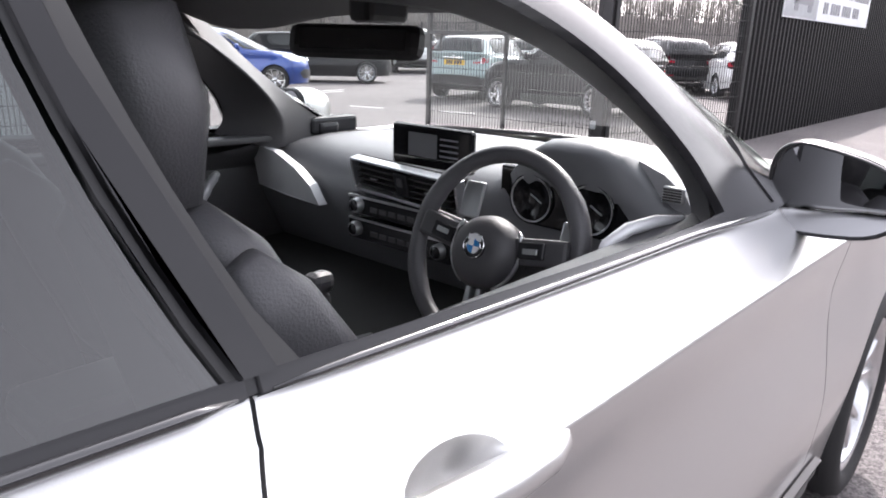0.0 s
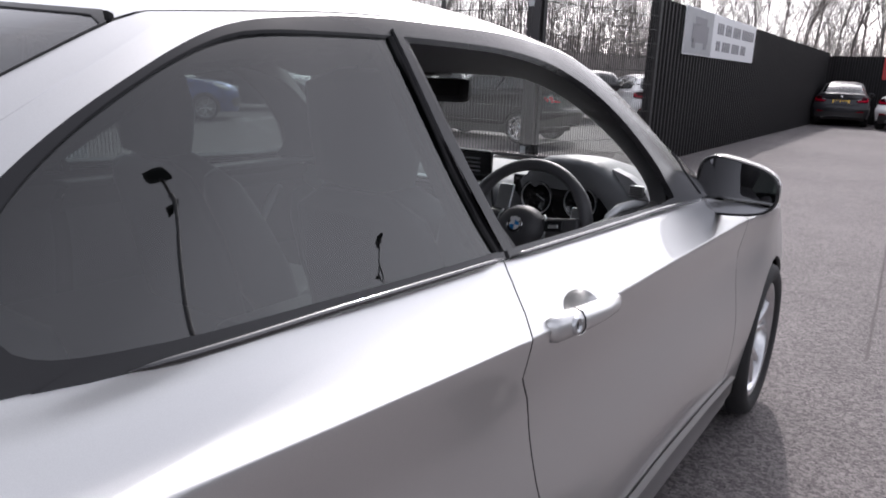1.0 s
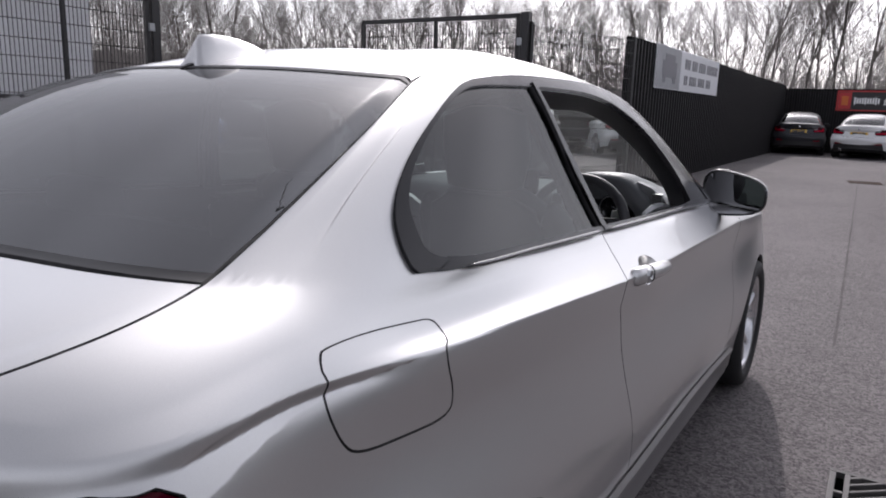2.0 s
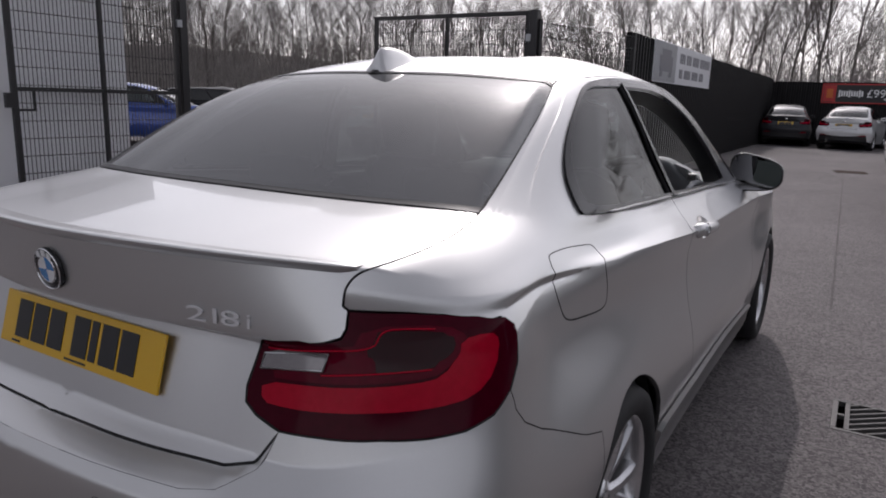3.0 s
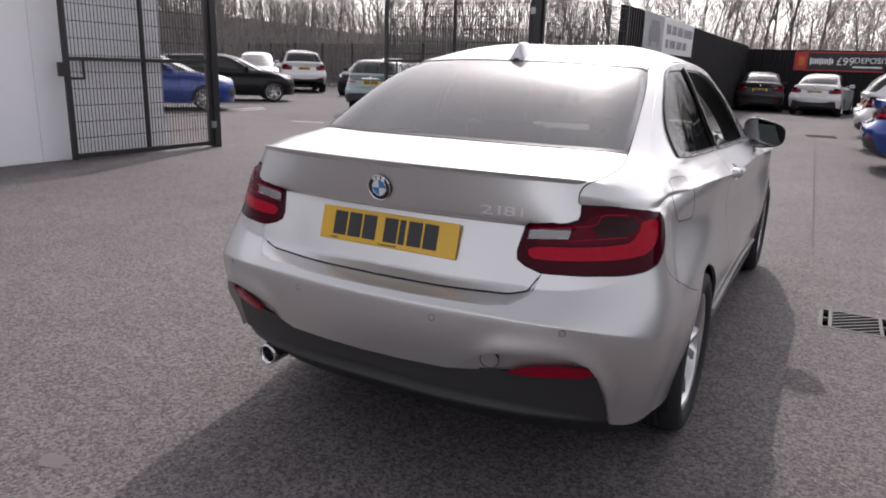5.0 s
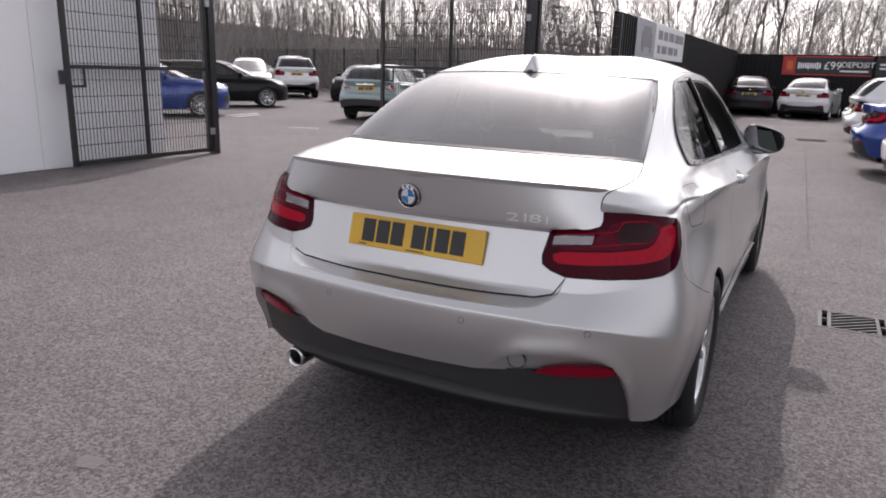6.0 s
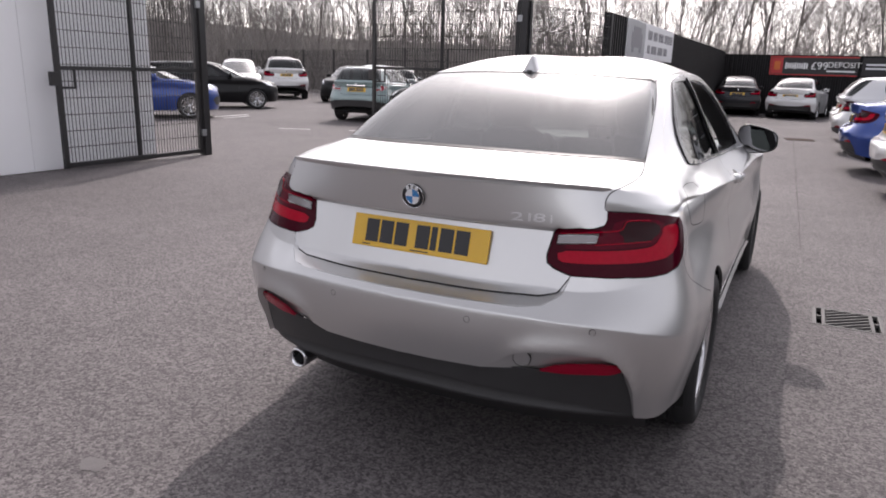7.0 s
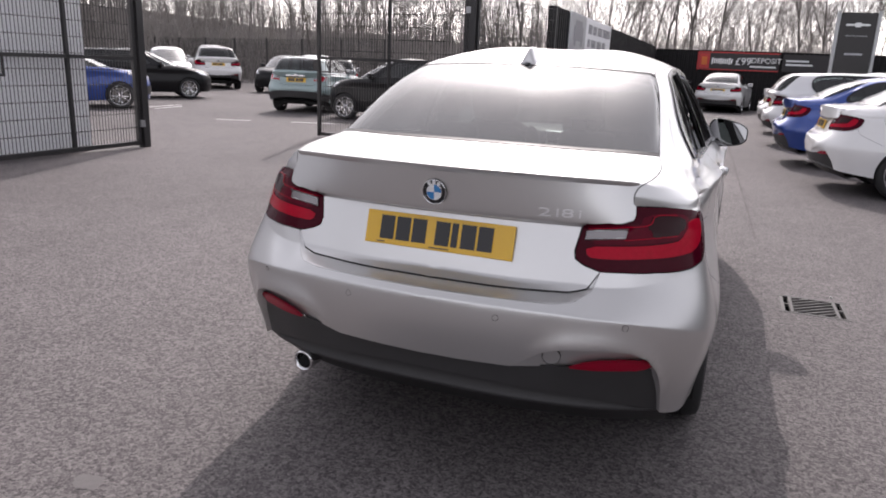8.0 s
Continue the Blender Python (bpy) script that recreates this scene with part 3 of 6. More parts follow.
def add_wheels(car, meshes, xw, rear_y, front_y, radius=0.318, scale=1.0):
    for x, y in ((xw, rear_y), (-xw, rear_y), (xw, front_y), (-xw, front_y)):
        w = thing("wheel")
        w.parent = car
        w.matrix_basis = pose(x, y, radius * scale, wheel_turn.uniform(0, 360), 0, 0 if x > 0 else 180) @ Matrix.Scale(scale, 4)
        for name, me, turn in meshes:
            put_mesh(name, me, w, "", pose(0, 0, 0, turn, 0, 0) if turn else None)


def arch(lo, yc, zc, r, w0):
    """A wheel opening as an outline in (w, v), open below the sill."""
    pts = []
    for k in range(25):
        a = math.pi * (1.12 - 1.24 * k / 24)
        y, z = yc - r * math.cos(a), zc + r * math.sin(a)
        if z > 0.20:
            p = lo.find_side(y, z, w0 + (yc - y) * 1.2, 1.0)
            pts.append((float(p[0]), float(p[1])))
    return [(pts[0][0], -0.6)] + pts + [(pts[-1][0], -0.6)]


LIGHT = [(11.11, 4.45), (10.61, 4.42), (10.27, 4.35), (9.97, 4.22), (9.74, 3.90), (9.65, 3.42), (9.63, 2.96), (9.66, 2.54), (9.75, 2.23), (9.92, 2.05), (10.16, 2.02), (10.40, 2.08), (10.74, 2.19),
         (11.16, 2.26), (11.40, 2.27), (11.58, 2.37), (11.67, 2.46), (11.69, 2.60), (11.67, 2.85), (11.60, 3.93), (11.25, 4.03), (11.15, 4.10), (11.12, 4.22)]
DOOR_REAR = [(6.08, 6.0), (6.09, 4.9), (6.14, 3.8), (6.20, 3.0), (6.22, 2.4), (6.14, 1.9), (6.12, 1.5), (6.05, .9), (5.95, .16)]
DOOR_FRONT = [(4.05, .16), (4.02, 1.5), (4.0, 3.0), (4.05, 4.5), (4.12, 6.0)]
DLO = [(4.12, 6.02), (5.0, 6.02), (6.0, 6.02), (7.0, 6.02), (7.9, 6.02), (8.18, 6.05), (8.42, 6.16), (8.58, 6.28), (8.66, 6.45), (8.68, 6.62), (8.55, 6.80),
       (8.2, 6.90), (7.6, 6.94), (7.0, 6.95), (6.0, 6.95), (5.0, 6.95), (4.35, 6.90), (3.9, 6.70), (3.72, 6.35), (3.75, 6.10), (3.9, 6.02)]
FUEL = [(8.20, 4.52), (8.60, 4.62), (8.90, 4.58), (8.93, 4.45), (8.87, 3.4), (8.90, 2.95), (8.82, 2.42), (8.72, 2.20), (8.43, 2.10), (8.15, 2.05), (8.08, 2.25), (8.16, 2.9), (8.07, 3.4), (8.05, 4.2), (8.10, 4.46)]
BUMPER_SEAM = [(8.55, 1.15), (8.75, 1.25), (8.98, 1.41), (9.31, 1.585), (9.55, 1.76), (9.68, 1.93), (9.75, 2.23)]
CUP = [(5.845 + .095 * math.cos(2 * math.pi * i / 24), 3.22 + .62 * math.sin(2 * math.pi * i / 24)) for i in range(24)]
SHUT = [(10.62, 5.98), (10.50, 5.75), (10.47, 5.52), (10.60, 5.32), (10.8, 5.15), (11.04, 4.98), (11.13, 4.75), (11.14, 4.5)]
def soften(line, rounds=2):
    """Rounds the corners of an open line, keeping its ends."""
    for _ in range(rounds):
        q = [line[0]]
        for a, b in zip(line, line[1:]):
            q += [(a[0] * .75 + b[0] * .25, a[1] * .75 + b[1] * .25), (a[0] * .25 + b[0] * .75, a[1] * .25 + b[1] * .75)]
        line = q + [line[-1]]
    return line


SHUT = soften(SHUT)
FUEL = smooth_line(FUEL, 2)
REAR_GLASS = [(10.66, 6.016), (10.5, 6.18), (10.33, 6.5), (10.1, 6.78), (9.97, 6.93), (10.6, 6.97), (11.5, 6.97), (13, 6.97), (13, 6.016), (11.5, 6.016)]


def fold_line(w):
    line = lambda x: np.interp(x, [7.8, 8.2, 8.6, 9.08, 9.51, 9.89, 10.26, 10.63, 11.0, 11.2], [3.0, 3.06, 3.24, 3.65, 4.2, 4.5, 4.55, 4.58, 4.62, 4.64])
    return (line(w - .18) + line(w - .06) + line(w + .06) + line(w + .18)) / 4


def shoulder_fold(w, v):
    """The shoulder crease sweeps up over the lamp: the panel is hollowed just under it."""
    g = np.clip((w - 7.8) / 1.3, 0, 1)
    d = fold_line(w) - v
    u = np.clip((d + .10) / .42, 0, 1)
    return -.012 * g * g * (3 - 2 * g) * u * u * (3 - 2 * u) * np.clip(1 - (d - .32) / 1.4, 0, 1)


LEDGE = [(13, 1.20), (12.43, 1.22), (11.80, 1.28), (11.60, 1.42), (11.45, 1.85), (11.40, 2.27)]
RECESS = [(10.40, .36), (10.55, .56), (10.72, .70), (10.92, .745), (11.2, .735), (11.44, .70), (11.63, .66), (11.76, .61), (11.88, .53), (12.1, .28), (11.75, .31), (11.62, .33), (11.45, .37), (11.24, .40), (10.9, .45), (10.65, .49), (10.5, .45)]


def recess_depth(w, v):
    """The recess runs out towards the middle of the car."""
    return -.002 - .024 * np.clip((12.1 - w) / .45, 0, 1)


def bumper_lip(w, v):
    """The rear bumper swells above the sculpted lip of each corner recess, and rises to the crest of its flat top."""
    f = np.clip((w - 10.3) / .3, 0, 1) * np.clip((12.05 - w) / .45, 0, 1)
    line = np.interp(w, [10.4, 10.55, 10.72, 10.92, 11.2, 11.63, 11.85, 12.1], [.30, .51, .655, .70, .69, .62, .51, .27])
    return .015 * f * f * (3 - 2 * f) * np.exp(-((v - line) / .15) ** 2) + crest(w) * np.clip((v - .75) / (ledge_line(w) - .75), 0, 1) ** 2


def ledge_line(w):
    return np.interp(w, [11.40, 11.45, 11.60, 11.80, 12.43, 13], [2.27, 1.85, 1.42, 1.28, 1.22, 1.20])


def crest(w):
    f = np.clip((w - 11.3) / .4, 0, 1)
    return .010 * f * f * (3 - 2 * f)


def ledge_rise(w, v):
    """The bumper's flat top runs from its crest in to the foot of the boot lid."""
    shut = np.interp(w, [11.40, 11.5, 11.67, 12.43, 13], [2.27, 1.93, 1.78, 1.70, 1.67])
    low = ledge_line(w)
    return crest(w) * np.clip(1 - (v - low) / (shut - low + 1e-3), 0, 1) - .004 * np.clip((v - low) / (shut - low + 1e-3), 0, 1)


def skirt_flare(w, v):
    """The side skirt stands proud of the door, most along its top edge."""
    top = np.interp(w, [3.84, 4.4, 5.0, 5.55, 6.2, 6.85], [.40, .52, .60, .645, .665, .64])
    return .007 + .012 * np.clip(v / top, 0, 1) ** 2


def glass_bow(w, v):
    f, g = np.clip((v - 6) / .97, 0, 1), np.clip((w - 10.2) / 1.4, 0, 1)
    return .024 * 4 * f * (1 - f) * g * g * (3 - 2 * g)


def coupe(name, paint_mat, at, rz, label, fine=True, spec=COUPE, group="", wheels=WHEEL, sy=1.0, sx=1.0, sw=1.0, roof_mat=None):
    """A two-door coupe from its shell of levels: panels, glass, lamps, wheels."""
    lo = Loft(spec)
    car = thing(name, at, rz, label, "car", group)
    k = dict(dw=0.1, dv=0.12) if fine else dict(dw=0.25, dv=0.3)
    ra, fa = arch(lo, 0.955 * sy, 0.325 * sw, 0.338 * sw, 8.0), arch(lo, 3.645 * sy, 0.325 * sw, 0.338 * sw, 3.05)
    quarter = DOOR_REAR[::-1] + [(6.2, 7.06), (7.0, 7.05), (9.6, 7.03), (9.93, 6.95), (10.1, 6.78), (10.33, 6.5), (10.5, 6.16)] + SHUT + LIGHT[:8] + BUMPER_SEAM[::-1] + [(8.45, 0.0), (5.95, 0.0)]
    qdlo = [(6.1, 6.0)] + [p for p in DLO if p[0] >= 6.05] + [(6.1, 6.97)]
    for s in (1, -1):
        if fine:
            # dark sheet added behind the skin for the shade in the shut lines
            shell("gap_shade_sheet", lo, [(2.4, .3), (2.4, 4.3), (3.4, 5.2), (4.1, 5.88), (10.3, 5.88), (10.3, 4.5), (9.5, 4.2), (9.3, 1.9), (8.5, .9), (8.4, .2)], SEAL_AND_SHADE, car, holes=[ra, fa, CUP], side=s, gap=0, depth=0, lift=-.017, dw=.2, dv=.25)
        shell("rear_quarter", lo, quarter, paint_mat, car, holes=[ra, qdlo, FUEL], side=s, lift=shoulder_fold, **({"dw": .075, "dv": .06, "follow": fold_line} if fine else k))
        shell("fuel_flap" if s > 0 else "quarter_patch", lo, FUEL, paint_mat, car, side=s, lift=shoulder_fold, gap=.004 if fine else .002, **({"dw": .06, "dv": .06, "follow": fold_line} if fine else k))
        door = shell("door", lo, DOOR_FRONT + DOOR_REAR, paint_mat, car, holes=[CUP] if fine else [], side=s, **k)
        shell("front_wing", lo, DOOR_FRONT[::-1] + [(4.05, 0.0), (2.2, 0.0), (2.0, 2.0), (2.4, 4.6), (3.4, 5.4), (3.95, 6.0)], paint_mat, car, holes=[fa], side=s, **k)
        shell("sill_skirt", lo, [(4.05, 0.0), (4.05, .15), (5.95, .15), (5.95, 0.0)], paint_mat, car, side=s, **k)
        if fine:
            shell("side_skirt", lo, [(3.80, 0.02), (3.84, .40), (4.4, .52), (5.0, .60), (5.55, .645), (6.2, .665), (6.85, .64), (6.92, .58), (6.86, .3), (6.78, 0.02)], paint_mat, car, side=s, gap=0, depth=.016, lift=skirt_flare, dw=.1, dv=.06)
        # window surround and panes
        shell("window_surround", lo, smooth_line([(4.15, 5.965), (5.5, 5.965), (7.0, 5.965), (7.9, 5.965), (8.25, 5.975), (8.48, 6.10), (8.66, 6.25), (8.74, 6.46), (8.72, 6.66), (8.54, 6.87), (8.10, 6.955),
                                      (7.0, 6.985), (5.8, 6.985), (5.1, 6.98), (4.5, 6.96), (4.18, 6.87), (4.06, 6.68), (4.07, 6.48), (4.13, 6.28), (4.20, 6.08)], 2), BLACK_TRIM, car,
              holes=[smooth_line([(4.64, 6.035), (5.5, 6.035), (7.0, 6.035), (7.9, 6.035), (8.22, 6.06), (8.41, 6.17), (8.58, 6.29), (8.66, 6.46), (8.65, 6.64), (8.48, 6.82), (8.05, 6.91), (7.0, 6.905),
                      (5.9, 6.905), (5.3, 6.89), (4.82, 6.83), (4.55, 6.66), (4.50, 6.35), (4.60, 6.10)], 2)], side=s, lift=0.007, gap=0, depth=.016, dw=k["dw"] * .7, dv=k["dv"] * .5)
        if fine:
            shell("mirror_sail", lo, [(3.62, 5.965), (3.70, 6.14), (3.98, 6.36), (4.16, 6.22), (4.25, 6.02), (4.25, 5.965)], BLACK_TRIM, car, side=s, lift=.010, gap=0, depth=.014, **k)
        shell("belt_moulding", lo, [(4.2, 5.915), (4.2, 6.03), (6.07, 6.03), (6.07, 5.915)], BLACK_TRIM, car, side=s, lift=0.011, gap=0, depth=.02, **k)
        shell("belt_moulding", lo, [(6.10, 5.915), (6.10, 6.03), (8.0, 6.03), (8.10, 5.95), (7.95, 5.915)], BLACK_TRIM, car, side=s, lift=0.011, gap=0, depth=.02, **k)
        if fine:
            for w0, w1 in ((4.3, 6.05), (6.12, 7.85)):
                run = np.linspace(w0, w1, 24)
                at = lo.at(run, np.full(24, 5.945)) + lo.normal(run, np.full(24, 5.945)) * .012
                put_mesh("belt_strip", mesh_of("belt_strip", *tube([(x * s, y, z) for x, y, z in at], [.001] + [.0055] * 21 + [.004, .001], 8), GLOSS_STRIP, True), car, "glossy black belt strip")
        shell("centre_pillar", lo, [(6.03, 6.03), (6.475, 6.93), (6.545, 6.93), (6.10, 6.03)], BLACK_TRIM, car, side=s, lift=0.012, gap=0, depth=.03, **k)
        shell("pillar_seal", lo, [(5.98, 6.03), (6.40, 6.93), (6.45, 6.93), (6.04, 6.03)], SEAL_AND_SHADE, car, side=s, lift=0.004, gap=0, depth=.05, **k)
        shell("pillar_seal", lo, [(6.105, 6.03), (6.55, 6.93), (6.57, 6.93), (6.125, 6.03)], SEAL_AND_SHADE, car, side=s, lift=0.006, gap=0, depth=.02, **k)
        shell("quarter_window", lo, [(6.10, 6.0), (7.0, 6.0), (7.9, 6.0), (8.26, 6.04), (8.50, 6.16), (8.66, 6.30), (8.72, 6.46), (8.70, 6.65), (8.52, 6.83), (8.10, 6.93), (7.0, 6.955), (6.54, 6.955)],
              GLASS_TINT if fine else GLASS_FAR, car, "smoked fixed glass", side=s, lift=0.0, gap=0, depth=0, **k)
        if s < 0 or not fine:
            shell("door_window", lo, [(4.6, 6.0), (6.04, 6.0), (6.42, 6.94), (5.3, 6.93), (4.75, 6.86), (4.48, 6.68), (4.44, 6.35)], GLASS_CLEAR if fine else GLASS_FAR, car, side=s, gap=0, depth=0, **k)
        # lamp cluster
        lamp = shell("rear_lamp", lo, LIGHT, LAMP_DARK, car, "smoked dark red lens", side=s, gap=0.003, depth=0.03, dw=k["dw"] * .7, dv=k["dv"])
        inset = dict(side=s, gap=0, depth=.004, dw=.1, dv=.12) if fine else dict(side=s, gap=0, depth=.004, dw=.2, dv=.3)
        shell("light_bar", lo, smooth_line([(11.59, 2.68), (11.56, 2.50), (11.40, 2.49), (10.99, 2.50), (10.45, 2.45), (10.12, 2.46), (9.93, 2.72), (9.86, 3.3), (9.92, 3.72), (10.20, 3.72), (10.26, 3.1), (10.40, 2.80), (10.62, 2.75), (11.24, 2.72)], 1),
              LAMP_RED, lamp, "bright red lens", lift=.003, **inset)
        if fine:
            shell("lamp_chamber", lo, smooth_line([(11.58, 3.80), (11.1, 3.9), (11.02, 4.25), (10.3, 4.18), (10.12, 3.86), (10.20, 3.2), (10.40, 2.84), (10.62, 2.79), (11.24, 2.75), (11.61, 2.72)], 1), LAMP_MID, lamp, lift=.002, **inset)
        shell("inner_lens", lo, smooth_line([(11.01, 4.17), (10.62, 4.15), (10.27, 4.02), (10.27, 3.45), (10.43, 2.94), (10.64, 2.88), (11.01, 2.86)], 1), LAMP_DEEP, lamp, lift=.004, **inset)
        if fine:
            for line in ([(11.60, 3.02), (11.25, 3.60), (11.06, 3.62), (10.95, 3.95), (10.88, 4.19), (10.62, 4.17), (10.42, 4.12)], [(10.50, 2.90), (10.64, 2.89), (10.85, 2.87), (11.05, 2.855), (11.24, 2.82)]):
                run = soften(line, 2)
                ww, vv = np.array([q[0] for q in run]), np.array([q[1] for q in run])
                pts = lo.at(ww, vv) + lo.normal(ww, vv) * .0045
                put_mesh("light_guide", mesh_of("light_guide", *tube([(x * s, y, z) for x, y, z in pts], .0015, 6), LAMP_RED, True), lamp, "thin red light guide")
        rev = shell("reversing_lens", lo, [(11.61, 2.79), (11.605, 2.93), (11.22, 3.30), (11.235, 2.86)], LAMP_CLEAR, lamp, "clear ribbed lens", lift=.006, **inset)
        if fine:
            run = [(11.61, 2.79), (11.605, 2.93), (11.22, 3.30), (11.235, 2.86)]
            pts = lo.at(np.array([q[0] for q in run]), np.array([q[1] for q in run])) + lo.normal(np.array([q[0] for q in run]), np.array([q[1] for q in run])) * .007
            put_mesh("lens_edge", mesh_of("lens_edge", *tube([(x * s, y, z) for x, y, z in pts], .0016, 6, True), SATIN, True), rev, "bright edge")
        shell("reflector", lo, [(11.50, .366), (11.36, .445), (11.2, .50), (10.9, .555), (10.60, .585), (10.56, .56), (10.66, .50), (10.76, .462), (11.24, .385)], REFLECTOR_RED, car, "red reflector", side=s, gap=0, depth=.012, lift=-.006, dw=.12, dv=.1)
    bump_low = [(8.45, 0.0), (9.0, 0.0), (9.7, 0.0), (10.25, 0.0), (10.41, .32), (10.55, .51), (10.72, .655), (10.92, .70), (11.2, .69), (11.44, .65), (11.63, .61), (11.76, .56), (11.86, .49), (12.1, .275), (12.6, .24), (13, .23)]
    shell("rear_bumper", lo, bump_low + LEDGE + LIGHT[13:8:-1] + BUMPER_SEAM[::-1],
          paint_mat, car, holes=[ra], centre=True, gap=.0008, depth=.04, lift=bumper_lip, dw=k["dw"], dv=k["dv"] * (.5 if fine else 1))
    shell("bumper_ledge", lo, LEDGE + [(11.5, 1.93), (11.67, 1.78), (12.43, 1.70), (13, 1.67)], paint_mat, car, centre=True, gap=0, depth=0, lift=ledge_rise, dw=k["dw"], dv=k["dv"] * .5)
    shell("bumper_recess", lo, RECESS, paint_mat, car,
          side=1, lift=recess_depth, gap=0, **k)
    shell("bumper_recess", lo, RECESS, paint_mat, car,
          side=-1, lift=recess_depth, gap=0, **k)
    shell("apron_panel", lo, [(10.0, 0), (10.2, 0.02), (10.38, .36), (10.48, .46), (10.6, .50), (10.76, .47), (11.24, .395), (11.5, .36), (11.62, .345), (11.75, .33), (12.1, .30), (13, .26), (13, 0)], BLACK_PLASTIC, car, centre=True, lift=-.018, gap=0, depth=0, **k)
    boot = [(11.40, 2.27), (11.5, 1.95), (11.67, 1.80), (12.43, 1.72), (13, 1.69), (13, 5.97), (11.5, 5.97)] + SHUT + [LIGHT[0]] + LIGHT[:14:-1]
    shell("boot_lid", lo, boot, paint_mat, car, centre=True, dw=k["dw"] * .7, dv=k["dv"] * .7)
    shell("rear_window", lo, REAR_GLASS, GLASS_REAR if fine else GLASS_FAR, car, "smoked heated rear window", centre=True, gap=0.002, depth=0, lift=glass_bow, **k)
    shell("rear_window_seal", lo, [(10.68, 5.978), (10.49, 6.14), (10.31, 6.5), (10.08, 6.78), (9.94, 6.94), (10.6, 6.995), (11.5, 6.995), (13, 6.995), (13, 6.97), (11.5, 6.97), (10.62, 6.965), (9.99, 6.93), (10.115, 6.78), (10.345, 6.5), (10.52, 6.19), (10.68, 6.024), (11.5, 6.022), (13, 6.022), (13, 5.99), (11.5, 5.99)],
          SEAL_AND_SHADE, car, centre=True, lift=0.002, gap=0, **k)
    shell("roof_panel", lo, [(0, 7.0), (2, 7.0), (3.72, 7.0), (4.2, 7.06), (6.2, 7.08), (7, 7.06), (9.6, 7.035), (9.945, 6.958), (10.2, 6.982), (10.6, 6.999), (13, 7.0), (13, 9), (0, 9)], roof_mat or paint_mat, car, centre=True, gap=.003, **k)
    shell("windscreen", lo, [(0, 6.03), (2.0, 6.03), (3.3, 6.03), (3.86, 6.06), (3.96, 6.3), (3.99, 6.6), (3.93, 6.85), (3.74, 6.96), (2.0, 6.97), (0, 6.97)], GLASS_CLEAR if fine else GLASS_FAR, car, centre=True, gap=0, depth=0, **k)
    for s in (1, -1):
        shell("front_pillar", lo, [(3.86, 6.04), (3.97, 6.3), (4.0, 6.6), (3.94, 6.86), (3.72, 6.98), (4.2, 7.05), (6.2, 7.07), (6.2, 6.96), (5.1, 6.955), (4.47, 6.93), (4.22, 6.73), (4.08, 6.4), (4.2, 5.99), (3.6, 5.96)], paint_mat, car, side=s, gap=0.001, **k)
        shell("headlamp", lo, [(1.3, 2.1), (2.0, 2.1), (2.4, 3.0), (2.3, 4.2), (1.6, 3.6)], HEADLAMP, car, side=s, dw=.25, dv=.3)
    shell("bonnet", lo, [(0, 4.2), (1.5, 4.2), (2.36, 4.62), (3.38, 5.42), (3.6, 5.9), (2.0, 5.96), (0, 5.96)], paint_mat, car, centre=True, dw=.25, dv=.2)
    shell("front_bumper", lo, [(0, 0), (2.18, 0), (1.98, 2.0), (1.3, 2.05), (1.6, 3.65), (1.55, 4.15), (0, 4.15)], paint_mat, car, centre=True, dw=.25, dv=.3)
    add_wheels(car, wheels, 0.765 * sx, 0.955 * sy, 3.645 * sy, scale=sw)
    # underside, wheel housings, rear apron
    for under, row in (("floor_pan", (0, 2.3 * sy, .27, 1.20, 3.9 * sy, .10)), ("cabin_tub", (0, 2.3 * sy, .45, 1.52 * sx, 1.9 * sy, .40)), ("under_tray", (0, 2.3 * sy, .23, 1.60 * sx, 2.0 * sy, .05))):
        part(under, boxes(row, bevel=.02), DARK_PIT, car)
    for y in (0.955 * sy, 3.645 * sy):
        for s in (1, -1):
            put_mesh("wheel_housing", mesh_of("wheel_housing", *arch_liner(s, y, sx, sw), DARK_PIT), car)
    return car, lo


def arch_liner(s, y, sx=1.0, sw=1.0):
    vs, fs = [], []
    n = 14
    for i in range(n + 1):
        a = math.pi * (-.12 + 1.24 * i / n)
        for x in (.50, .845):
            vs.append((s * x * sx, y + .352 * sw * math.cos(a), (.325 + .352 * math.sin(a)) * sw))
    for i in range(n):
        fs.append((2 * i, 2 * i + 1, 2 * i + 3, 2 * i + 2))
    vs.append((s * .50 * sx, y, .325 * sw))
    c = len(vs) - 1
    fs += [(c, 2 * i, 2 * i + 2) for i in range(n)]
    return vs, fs


